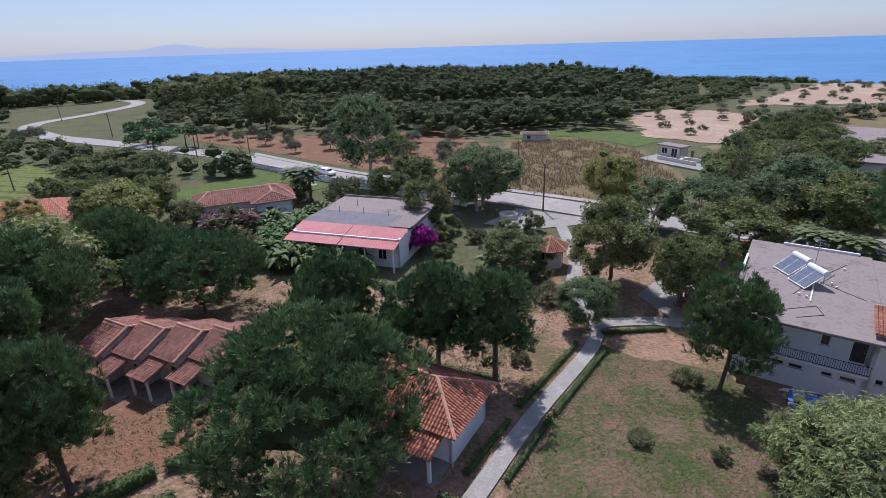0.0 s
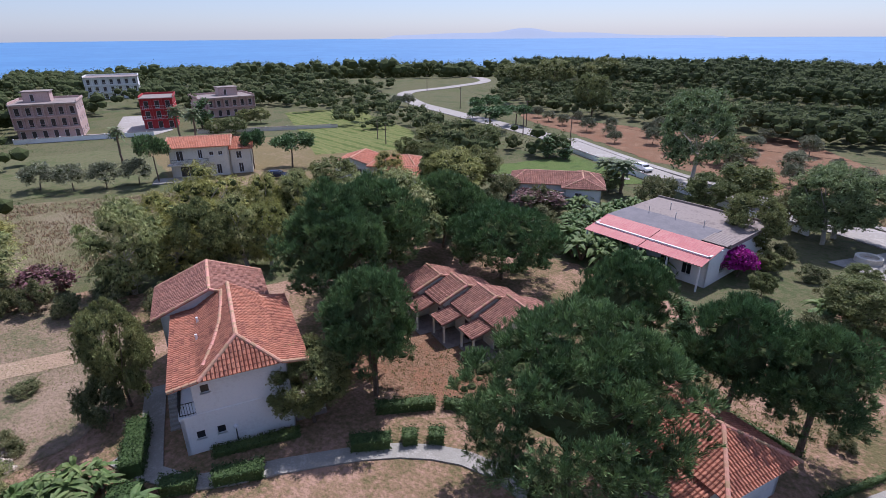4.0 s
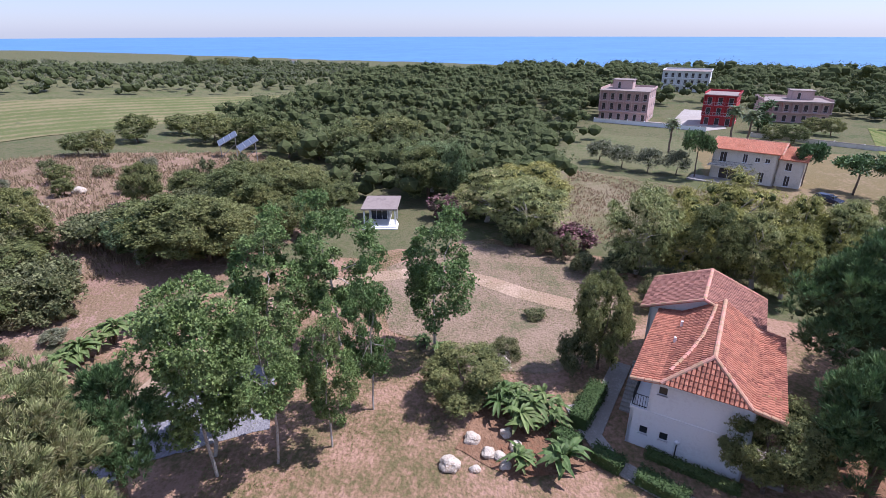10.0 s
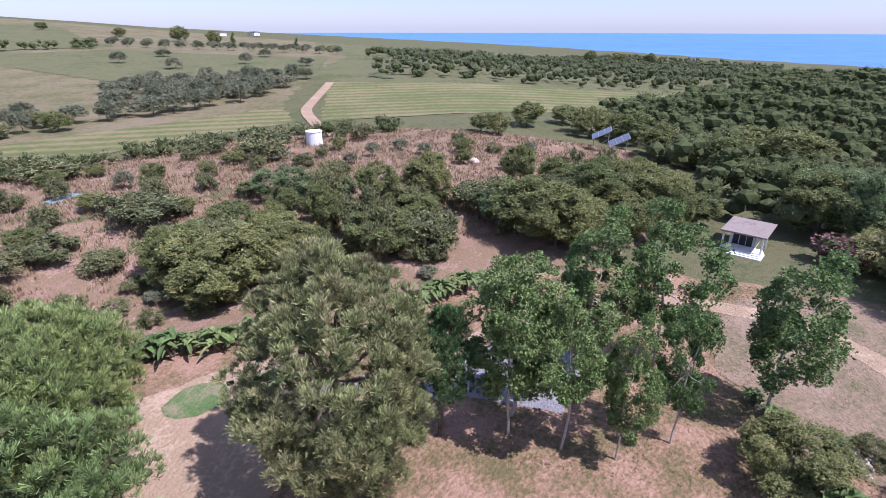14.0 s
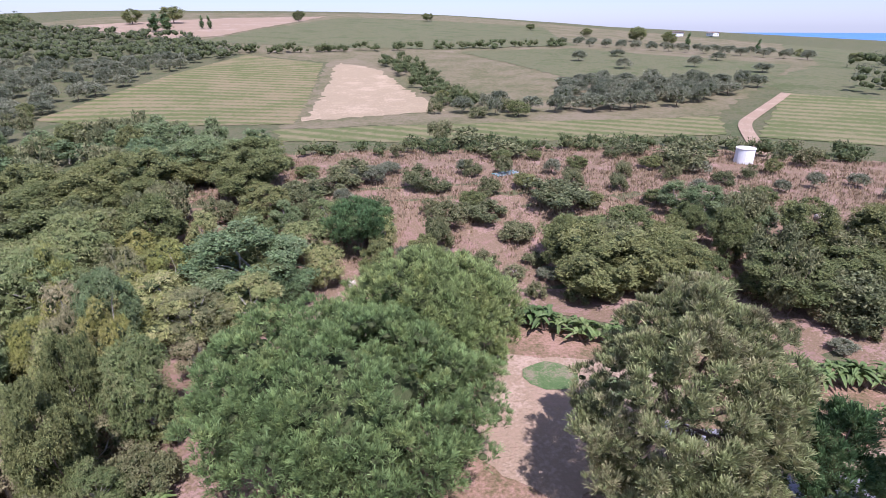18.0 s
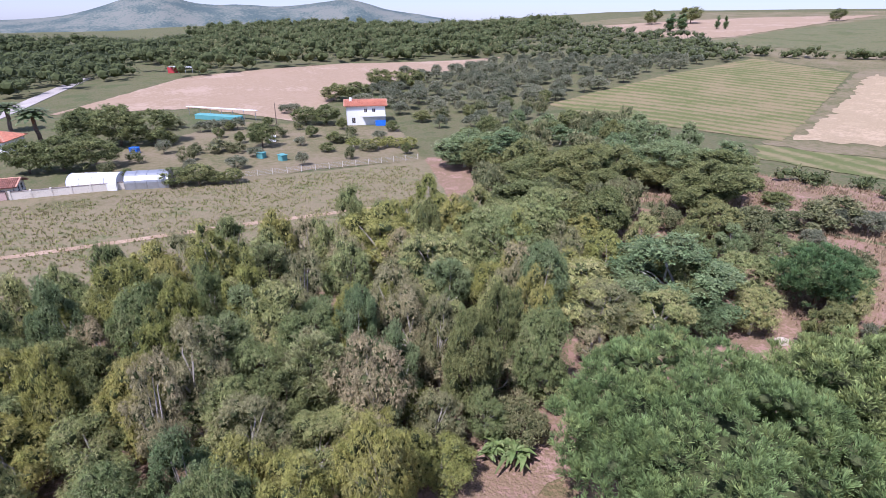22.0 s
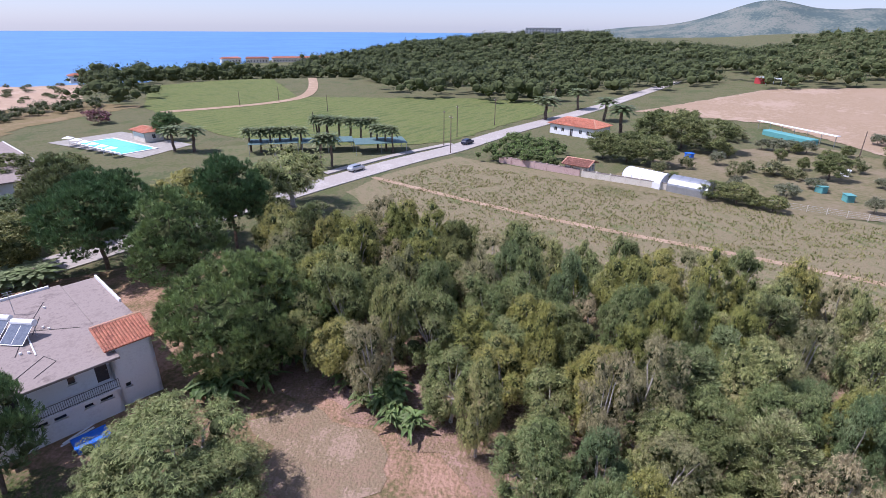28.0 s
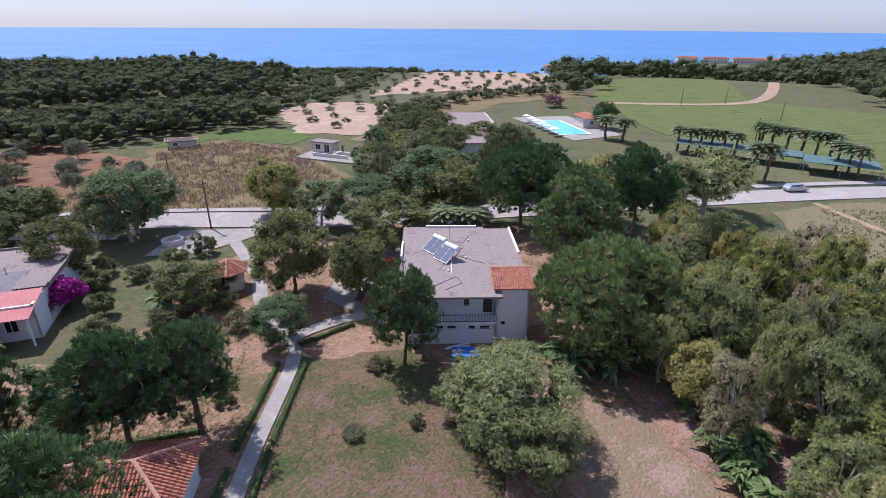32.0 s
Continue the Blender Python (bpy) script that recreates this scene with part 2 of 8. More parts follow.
PINE_LEAF = leaf("pine_needles", [(0.067, 0.127, 0.050), (0.110, 0.178, 0.067), (0.161, 0.230, 0.083)], island=0.55, translucent=0.1)
PINE_LIGHT = leaf("light_pine_needles", [(0.145, 0.198, 0.069), (0.193, 0.257, 0.091), (0.273, 0.306, 0.103)], island=0.55, translucent=0.1)
PINE_SPARSE = leaf("dry_pine_needles", [(0.153, 0.201, 0.077), (0.216, 0.242, 0.104), (0.293, 0.264, 0.139)], island=0.55, translucent=0.1)
EUC_LEAF = leaf("eucalyptus_leaves", [(0.170, 0.222, 0.085), (0.275, 0.305, 0.112), (0.375, 0.335, 0.160)], rand=0.22)
EUC_YELLOW = leaf("yellow_green_leaves", [(0.226, 0.257, 0.067), (0.328, 0.318, 0.087), (0.258, 0.257, 0.113)])
EUC_BROWN = leaf("dry_eucalyptus_leaves", [(0.219, 0.215, 0.102), (0.321, 0.295, 0.150), (0.399, 0.339, 0.190)], rand=0.25)
GREY_LEAF = leaf("grey_green_leaves", [(0.125, 0.190, 0.082), (0.190, 0.250, 0.108), (0.280, 0.320, 0.160)])
POPLAR_LEAF = leaf("poplar_leaves", [(0.090, 0.159, 0.052), (0.142, 0.216, 0.070), (0.207, 0.263, 0.105)])
OLIVE_LEAF = leaf("olive_leaves", [(0.146, 0.163, 0.098), (0.213, 0.221, 0.138), (0.291, 0.279, 0.195)])
BROAD_LEAF = leaf("broad_leaves", [(0.131, 0.159, 0.057), (0.197, 0.215, 0.079), (0.261, 0.259, 0.097)])
DARK_LEAF = leaf("dark_scrub_leaves", [(0.112, 0.136, 0.062), (0.192, 0.198, 0.090), (0.270, 0.248, 0.122)])
BANANA_LEAF = leaf("banana_leaves", [(0.092, 0.156, 0.043), (0.146, 0.208, 0.069), (0.218, 0.232, 0.103)], island=0.35)
ARBOUR_LEAF = leaf("arbour_leaves", [(0.110, 0.185, 0.050), (0.165, 0.245, 0.070), (0.215, 0.290, 0.095)])
PALM_LEAF = leaf("palm_fronds", [(0.098, 0.138, 0.057), (0.146, 0.184, 0.081), (0.195, 0.207, 0.115)])
PINK_LEAF = leaf("pink_blossom", [(0.100, 0.140, 0.050), (0.270, 0.150, 0.145), (0.430, 0.180, 0.245)])
MAGENTA_LEAF = leaf("magenta_blossom", [(0.40, 0.03, 0.30), (0.50, 0.04, 0.38), (0.30, 0.03, 0.22)])
RED_LEAF = leaf("red_blossom", [(0.08, 0.10, 0.04), (0.42, 0.03, 0.05), (0.50, 0.05, 0.07)])
STRAW_LEAF = leaf("dry_stalks", [(0.289, 0.205, 0.126), (0.357, 0.254, 0.162), (0.221, 0.164, 0.090)])
GRASS_LEAF = leaf("grass_blades", [(0.14, 0.19, 0.05), (0.24, 0.24, 0.09), (0.30, 0.25, 0.12)], island=0.4)
# twig mass inside the crowns; its dark colour paints the shade between boughs
SHADED_TWIGS = material("shaded_twigs", [(0.049, 0.063, 0.026), (0.089, 0.099, 0.045), (0.065, 0.089, 0.032)], 1.5, rough=0.95, bump=0.8, spec=0.05)
BARK = material("brown_bark", [(0.10, 0.07, 0.05), (0.17, 0.12, 0.09), (0.22, 0.17, 0.13)], 2.0, bump=0.8)
PALE_BARK = material("pale_bark", [(0.40, 0.36, 0.31), (0.52, 0.48, 0.43), (0.28, 0.24, 0.20)], 2.0, bump=0.5)

WHITE = material("white_render", [(0.74, 0.74, 0.74), (0.80, 0.80, 0.79), (0.68, 0.67, 0.66)], 0.5, bump=0.1, contrast=1.2)
CREAM = material("cream_render", [(0.66, 0.60, 0.50), (0.72, 0.66, 0.57), (0.60, 0.54, 0.45)], 0.5, bump=0.1)
PINKWALL = material("pink_render", [(0.52, 0.36, 0.33), (0.58, 0.42, 0.38), (0.48, 0.32, 0.29)], 0.5, bump=0.1)
REDWALL = material("red_render", [(0.40, 0.04, 0.05), (0.46, 0.06, 0.06)], 0.5, bump=0.1)
TILE = material("clay_tiles", [(0.360, 0.131, 0.081), (0.450, 0.189, 0.117), (0.270, 0.099, 0.068)], 0.7, rough=0.8, bump=0.2, island=0.22, contrast=0.45)
TILE_OLD = material("old_clay_tiles", [(0.288, 0.122, 0.086), (0.351, 0.171, 0.126), (0.207, 0.090, 0.072)], 0.9, rough=0.85, bump=0.2, island=0.25, contrast=0.8)
TILE_CAP = material("ridge_tiles", [(0.50, 0.26, 0.17), (0.58, 0.34, 0.24)], 1.5, rough=0.8, bump=0.2, rand=0.2)
CONCRETE = material("roof_concrete", [(0.226, 0.181, 0.163), (0.286, 0.234, 0.211), (0.174, 0.138, 0.125)], 0.35, bump=0.2, contrast=0.9)
DARKROOF = material("bitumen_roof", [(0.15, 0.14, 0.15), (0.20, 0.18, 0.19)], 0.6, bump=0.2)
REDSHEET = material("red_roof_sheet", [(0.46, 0.13, 0.13), (0.52, 0.20, 0.18)], 0.7, rough=0.6, bump=0.1)
GREYMETAL = material("grey_metal", [(0.40, 0.41, 0.43), (0.48, 0.49, 0.51)], 1.0, rough=0.45, metal=0.7, bump=0)
WHITEMETAL = material("white_paint", [(0.75, 0.75, 0.75), (0.8, 0.8, 0.8)], 1.0, rough=0.5, bump=0)
BLACK = material("black_iron", [(0.02, 0.02, 0.02), (0.035, 0.035, 0.035)], 2.0, rough=0.5, bump=0)
GLASS = material("window_glass", [(0.02, 0.025, 0.03), (0.03, 0.035, 0.04)], 1.0, rough=0.08, bump=0, spec=0.6)
SHUTTER = material("dark_shutter", [(0.05, 0.045, 0.045), (0.08, 0.06, 0.055)], 2.0, rough=0.6, bump=0.1)
WOODPOLE = material("pole_wood", [(0.13, 0.09, 0.07), (0.19, 0.14, 0.11)], 2.0, bump=0.5)
BLUE = material("blue_tarp", [(0.02, 0.14, 0.62), (0.04, 0.20, 0.70)], 1.0, rough=0.5, bump=0.3)
ROCK = material("pale_rock", [(0.504, 0.423, 0.333), (0.594, 0.522, 0.441), (0.396, 0.297, 0.216)], 1.2, bump=0.9)
TURQ = material("turquoise_cover", [(0.090, 0.291, 0.291), (0.125, 0.336, 0.325)], 1.0, rough=0.6, bump=0.1)
POOL = material("pool_water", [(0.12, 0.58, 0.78), (0.16, 0.66, 0.84)], 0.3, rough=0.1, bump=0.2, bump_scale=1.5)
CANOPY = material("shade_net", [(0.082, 0.145, 0.145), (0.117, 0.188, 0.180)], 1.0, rough=0.7, bump=0)
SOLAR = material("solar_glass", [(0.10, 0.12, 0.16), (0.16, 0.18, 0.22)], 3.0, rough=0.15, bump=0, spec=0.6)


# ---- building blocks ----
def part(name, bm, mat, parent=None, label=""):
    """One bmesh as one mesh object, under a thing or a part."""
    me = bpy.data.meshes.new(name)
    bm.to_mesh(me)
    bm.free()
    me.materials.append(mat)
    ob = new(name, me)
    ob.parent = parent
    if label:
        ob["label"] = label
    return ob


def shared(name, me, parent, m=None):
    ob = new(name, me)
    ob.parent = parent
    if m is not None:
        ob.matrix_basis = m
    return ob


def thing(name, x, y, z=None, rz=0.0, label="", category="", group="", kind=""):
    e = new(name)
    e.empty_display_size = 0.3
    e.matrix_basis = pose(x, y, ground(x, y) if z is None else z, 0, 0, rz)
    return tagged(e, label, category, group, kind)


def box(bm, x0, y0, z0, x1, y1, z1):
    v = [bm.verts.new(p) for p in ((x0, y0, z0), (x1, y0, z0), (x1, y1, z0), (x0, y1, z0), (x0, y0, z1), (x1, y0, z1), (x1, y1, z1), (x0, y1, z1))]
    for f in ((0, 3, 2, 1), (4, 5, 6, 7), (0, 1, 5, 4), (1, 2, 6, 5), (2, 3, 7, 6), (3, 0, 4, 7)):
        bm.faces.new([v[i] for i in f])
    return bm


def boxes(*rows):
    bm = bmesh.new()
    for r in rows:
        box(bm, *r)
    return bm


def bevelled(bm, w=0.03):
    bmesh.ops.bevel(bm, geom=list(bm.edges), offset=w, segments=1, affect="EDGES", profile=0.5)
    return bm


def tube(bm, a, b, r0, r1=None, n=7):
    """A tapered tube from a to b."""
    a, b = Vector(a), Vector(b)
    r1 = r0 if r1 is None else r1
    q = (b - a).to_track_quat("Z", "Y").to_matrix()
    ra = [bm.verts.new(a + q @ Vector((math.cos(i * 2 * math.pi / n) * r0, math.sin(i * 2 * math.pi / n) * r0, 0))) for i in range(n)]
    rb = [bm.verts.new(b + q @ Vector((math.cos(i * 2 * math.pi / n) * r1, math.sin(i * 2 * math.pi / n) * r1, 0))) for i in range(n)]
    for i in range(n):
        bm.faces.new((ra[i], ra[(i + 1) % n], rb[(i + 1) % n], rb[i]))
    bm.faces.new(rb)
    bm.faces.new(ra[::-1])
    return bm


def inside(poly, x, y):
    c, j = False, len(poly) - 1
    for i in range(len(poly)):
        (xi, yi), (xj, yj) = poly[i], poly[j]
        if (yi > y) != (yj > y) and x < (xj - xi) * (y - yi) / (yj - yi) + xi:
            c = not c
        j = i
    return c


def patch(name, poly, mat, dz=0.05, step=6.0, label="", category="ground", wobble=0.0):
    """A sheet of other ground that follows the land."""
    if wobble:
        out = []
        for i, (x, y) in enumerate(poly):
            x2, y2 = poly[(i + 1) % len(poly)]
            n = max(1, int(math.hypot(x2 - x, y2 - y) / max(0.8, wobble * 0.8)))
            for k in range(n):
                px, py = x + (x2 - x) * k / n, y + (y2 - y) * k / n
                out.append(tuple(p + wobble * (noise.noise((px * 0.27, py * 0.27, q)) + 0.5 * noise.noise((px * 0.9, py * 0.9, q + 4))) for p, q in ((px, 3), (py, 9))))
        poly = out
    bm = bmesh.new()
    f = bm.faces.new([bm.verts.new((x, y, 0)) for x, y in poly])
    xs, ys = [p[0] for p in poly], [p[1] for p in poly]
    for axis, lo, hi in ((0, min(xs), max(xs)), (1, min(ys), max(ys))):
        s = math.ceil(lo / step) * step
        while s < hi:
            co, no = [0, 0, 0], [0, 0, 0]
            co[axis], no[axis] = s + 0.013, 1
            bmesh.ops.bisect_plane(bm, geom=list(bm.verts) + list(bm.edges) + list(bm.faces), plane_co=co, plane_no=no)
            s += step
    bmesh.ops.triangulate(bm, faces=list(bm.faces))
    for v in bm.verts:
        v.co.z = ground(v.co.x, v.co.y) + dz
    bmesh.ops.recalc_face_normals(bm, faces=list(bm.faces))
    if sum(f.normal.z for f in bm.faces) < 0:
        bmesh.ops.reverse_faces(bm, faces=list(bm.faces))
    ob = part(name, bm, mat)
    return tagged(ob, label or name.replace("_", " "), category, "", "structure")


def ribbon(name, pts, width, mat, dz=0.08, label="", category="road", thick=0.0, step=4.0, kind="structure"):
    """A road or path along a line, on the land; thick gives it real edges."""
    pts = [Vector((x, y, 0)) for x, y in pts]
    line = []
    for i in range(len(pts) - 1):
        p0, p1, p2, p3 = pts[max(i - 1, 0)], pts[i], pts[i + 1], pts[min(i + 2, len(pts) - 1)]
        n = max(2, int((p2 - p1).length / step))
        for k in range(n):
            t = k / n
            line.append(0.5 * ((2 * p1) + (p2 - p0) * t + (2 * p0 - 5 * p1 + 4 * p2 - p3) * t * t + (3 * p1 - p0 - 3 * p2 + p3) * t ** 3))
    line.append(pts[-1])
    bm = bmesh.new()
    rows = []
    for i, p in enumerate(line):
        d = (line[min(i + 1, len(line) - 1)] - line[max(i - 1, 0)]).normalized()
        s = Vector((-d.y, d.x, 0)) * width / 2
        row = []
        for side, drop in ((1, thick), (1, 0), (0, 0), (-1, 0), (-1, thick)):
            q = p + s * side
            row.append(bm.verts.new((q.x, q.y, ground(q.x, q.y) + dz - drop)))
        rows.append(row)
    for a, b in zip(rows, rows[1:]):
        for k in range(4) if thick else (1, 2):
            bm.faces.new((a[k], b[k], b[k + 1], a[k + 1]))
    bmesh.ops.delete(bm, geom=[v for v in bm.verts if not v.link_faces], context="VERTS")
    bmesh.ops.recalc_face_normals(bm, faces=list(bm.faces))
    if sum(f.normal.z for f in bm.faces) < 0:
        bmesh.ops.reverse_faces(bm, faces=list(bm.faces))
    return tagged(part(name, bm, mat), label, category, "", kind)


# ---- land and sea ----
def axis_steps():
    a = [0.0]
    while a[-1] < 1500:
        a.append(a[-1] + (4.0 if a[-1] < 140 else min(60, 4 + (a[-1] - 140) * 0.05)))
    return [-v for v in a[:0:-1]] + a


AX = axis_steps()


def shore(x, y):
    """Distance of the shore from the middle, by direction; none inland."""
    az = math.degrees(math.atan2(-x, y)) % 360
    d = np.interp(az, [0, 40, 80, 100, 120, 140, 165, 180, 238, 250, 262, 290, 308, 330, 360], [560, 620, 640, 800, 1100, 1250, 1400, 4000, 4000, 1500, 1000, 880, 440, 450, 560])
    return d


nx = len(AX)
lv = [(x, y, ground(x, y) - (30 * smooth(0, 150, math.hypot(x, y) - shore(x, y)))) for y in AX for x in AX]
lf = [(j * nx + i, j * nx + i + 1, (j + 1) * nx + i + 1, (j + 1) * nx + i) for j in range(nx - 1) for i in range(nx - 1)]
lme = bpy.data.meshes.new("ground")
lme.from_pydata(lv, [], lf)
lme.materials.append(LAND)
for p in lme.polygons:
    p.use_smooth = True
land = tagged(new("ground", lme), "dry olive and brown country ground reaching to the sea", "ground", "", "structure")
bm = bmesh.new()
rings = [[bm.verts.new((r * math.cos(i * math.pi / 48), r * math.sin(i * math.pi / 48), -14.0)) for i in range(96)] for r in (250, 600, 1500, 4930)]
for a, b in zip(rings, rings[1:]):
    for i in range(96):
        bm.faces.new((a[i], b[i], b[(i + 1) % 96], a[(i + 1) % 96]))
tagged(part("water", bm, SEA), "deep blue open sea under a hazy sky", "sea", "", "structure")


# ---- far hills ----
def far_ridge(name, az0, az1, r, peaks, label, mat, seed):
    """A range of hills as a solid ridge: peaks are (bearing, height, spread)."""
    bm = bmesh.new()
    rows = []
    n = 120
    for i in range(n + 1):
        az = az0 + (az1 - az0) * i / n
        h = sum(p[1] * math.exp(-((az - p[0]) / p[2]) ** 2) for p in peaks)
        h = h * (0.97 + 0.08 * noise.noise((az * 0.22, seed, 0))) + 1.5 * noise.noise((az * 0.9, seed, 4))
        ends = min(1, i / 6, (n - i) / 6)
        row = []
        for rr, k in ((r - 500, 0), (r - 320, 0.35), (r - 170, 0.72), (r, 1.0), (r + 200, 0.4)):
            a = radians(az)
            kk = k * (1 + (0.12 if k < 1 else 0) * noise.noise((az * 0.9, rr * 0.004, seed)))
            row.append(bm.verts.new((-math.sin(a) * rr, math.cos(a) * rr, -16 + (h + 16) * kk * ends)))
        rows.append(row)
    for a, b in zip(rows, rows[1:]):
        for k in range(4):
            bm.faces.new((a[k], a[k + 1], b[k + 1], b[k]))
    bmesh.ops.recalc_face_normals(bm, faces=list(bm.faces))
    ob = part(name, bm, mat)
    for p in ob.data.polygons:
        p.use_smooth = True
    return tagged(ob, label, "hill", "", "structure")


# ---- fields, yards and roads ----
patch("scrub_bank", [(4, -50), (-8, -49), (-24, -42), (-44, -31), (-60, -20), (-80, -16), (-118, -38), (-92, -78), (-60, -98), (0, -102), (30, -98), (34, -72), (12, -56)], SCRUB_EARTH, 0.05, 5, "bare pinkish scrubland bank with dry weeds", wobble=2.5)
patch("yard", [(-62, -8), (-67, 8), (-60, 20), (-46, 28), (-40, 52), (-22, 56), (0, 50), (14, 66), (40, 62), (62, 44), (58, 30), (42, 22), (34, 6), (16, -18), (10, -38), (-2, -48), (-24, -40), (-44, -30), (-58, -18)], YARD, 0.04, 5, "dry trodden yard of earth and thin grass", wobble=1.5)
patch("grove_floor", [(36, 24), (62, 34), (68, 14), (54, -20), (50, -56), (40, -74), (26, -70), (4, -56), (2, -46), (8, -30), (12, -16), (20, -2), (28, 3), (32, 12)], SCRUB_EARTH, 0.075, 5, "leaf-strewn pinkish earth under the grove", wobble=1.2)
patch("dry_lawn", [(2, 21), (13, 38.5), (22, 34), (24, 27), (20, 18), (12, 12), (4, 14)], LAWN_DRY, 0.07, 3, "patchy dry lawn with green spots", wobble=1.0)
patch("lawn_by_house", [(-66, 5), (-60, 19), (-48, 20), (-38, 12), (-36, 2), (-45, -5), (-58, -6)], TAN_LAWN, 0.075, 4, "worn dry lawn beside the white house", wobble=1.2)
patch("red_clearing", [(22.5, 13), (24, 7.5), (28.0, 7.0), (31, 11), (32, 16.0), (29.5, 19), (25, 16)], CLEARING, 0.08, 3, "bare reddish clearing", wobble=1.3)
patch("red_slope", [(-33, 3), (-29, 1), (-26, 5), (-27, 10), (-32, 9)], RED_EARTH, 0.09, 2, "red earth below the banana plants", wobble=0.7)
patch("bungalow_earth", [(-27, 24), (-16, 26), (-16, 33), (-25, 35), (-32, 31)], RED_EARTH, 0.07, 3, "reddish earth in front of the bungalows", wobble=0.8)
patch("pale_court", [(-7, -27), (-11, -38), (-21, -36), (-26, -31), (-20, -24), (-12, -22)], PALE_EARTH, 0.07, 3, "bare pale court with two green spots", wobble=0.9)
for i, (cx, cy) in enumerate(((-15.6, -34.4), (-20.2, -32.2))):
    patch("green_spot", [(cx + 2.3 * math.cos(a * 0.5236) * (1 - 0.2 * i), cy + 1.9 * math.sin(a * 0.5236) * (1 - 0.2 * i)) for a in range(12)], GREEN_SPOT, 0.1, 1.5, "round watered green spot of grass", wobble=0.5)
patch("gravel_drive", [(-31, -12), (-38, -13), (-40, -19), (-32, -24), (-22, -28), (-20, -25), (-28, -19)], GRAVEL, 0.085, 3, "grey gravel parking ground in tree shade", wobble=0.7)
patch("dirt_field", [(-106, 26), (-82, 56), (-55, 40), (-68, 16)], PASTURE, 0.07, 5, "dry earth field with a few saplings", wobble=1.0)
patch("olive_field", [(-146, 39), (-133, 66), (-97, 52), (-108, 27)], MEADOW, 0.07, 6, "grassy olive field", wobble=1.0)
patch("villa_ground", [(-136, 64), (-112, 98), (-92, 84), (-78, 97), (-62, 92), (-60, 72), (-80, 56), (-96, 51)], DRY_GRASS, 0.06, 5, "dry yellowish ground round the villa", wobble=1.5)
patch("vineyard", [(-150, 125), (-138, 146), (-88, 118), (-76, 98), (-90, 82), (-112, 98)], VINE, 0.08, 6, "green striped vineyard")
patch("orchard_earth", [(-80, 168), (-74, 156), (-46, 135), (-22, 114), (4, 98), (14, 100), (16, 130), (0, 160), (-32, 155)], RED_EARTH, 0.06, 6, "red ploughed earth of the olive orchard", wobble=1.5)
patch("dry_meadow", [(8, 89), (25, 81), (46, 90), (48, 122), (36, 142), (18, 140), (12, 112)], DRY_GRASS, 0.07, 5, "dry straw-coloured meadow", wobble=1.2)
patch("reed_strip", [(20, 142), (36, 143), (48, 126), (58, 134), (50, 152), (24, 152)], GREEN_LAWN, 0.08, 5, "strip of green reeds", wobble=1.2)
patch("dune_slope", [(66, 182), (55, 140), (72, 124), (86, 134), (104, 165), (98, 186), (82, 192)], SAND, 0.12, 5, "bare reddish sand slope of the dunes", wobble=4.0)
patch("dunes", [(108, 196), (150, 194), (195, 180), (250, 217), (330, 300), (330, 360), (250, 320), (180, 262)], SAND, 0.12, 8, "bare sand dunes above the beach", wobble=5.0)
patch("dune_grass", [(60, 122), (74, 116), (140, 150), (190, 146), (196, 176), (150, 192), (106, 164), (88, 134)], DRY_GRASS, 0.09, 6, "dry dune grass", wobble=3.0)
patch("pasture", [(20, -128), (-92, -130), (-140, -176), (-200, -220), (-420, -520), (-100, -690), (200, -640), (270, -440), (112, -348), (62, -292), (18, -262)], PASTURE, 0.06, 12, "dry pale pasture on the rise", wobble=3.0)
patch("grass_plain", [(-122, -80), (-157, -62), (-236, -58), (-350, -40), (-640, -60), (-720, -300), (-420, -520), (-200, -220), (-140, -176), (-133, -157)], MEADOW, 0.05, 16, "wide grassy plain with olive groves", wobble=3.0)
patch("green_field_far", [(186, 142), (140, 84), (134, 66), (134, 34), (143, 18), (172, 4), (205, -14), (232, -6), (240, 20), (236, 50), (230, 98), (330, 160), (255, 190)], GREEN_FIELD, 0.1, 8, "large green field behind the palms", wobble=1.0)
patch("palm_lawn", [(103, 44), (112, 70), (124, 78), (134, 64), (138, 32), (128, 27), (112, 38)], MEADOW, 0.07, 5, "green lawn under the palms and shade nets", wobble=0.8)
ribbon("field_track", [(176, 128), (228, 96), (330, 130)], 5, PALE_EARTH, 0.2, "pale dirt track across the green field", "track")
patch("weedy_field", [(125, 14), (106, 27), (92, 31), (60, 8), (50, -20), (49, -62), (78, -85), (88, -62)], CROP, 0.06, 5, "weedy stony field behind the trees", wobble=0.7)
ribbon("field_rut", [(103, 29), (84, -4), (70, -36), (57, -63)], 1.4, PALE_EARTH, 0.11, "dirt rut along the field", "track")
patch("red_verge", [(80, -86), (50, -62), (46, -68), (70, -92)], SCRUB_EARTH, 0.1, 4, "strip of bare red earth at the field's end", wobble=0.8)
patch("garden_earth", [(90, -62), (78, -84), (112, -108), (150, -80), (140, -40), (110, -20), (98, -12)], PASTURE, 0.07, 6, "vegetable garden earth", wobble=1.0)
patch("ploughed_field", [(204, -43), (180, -80), (140, -92), (165, -130), (184, -262), (236, -188), (250, -108)], PLOUGHED, 0.12, 8, "bare brown ploughed field", wobble=1.0)
patch("mown_field", [(-133, -157), (-84, -103), (-120, -82), (-157, -64), (-202, -62), (-230, -41), (-236, -60), (-190, -100)], MOWN, 0.12, 8, "mown green field in swathes", wobble=1.0)
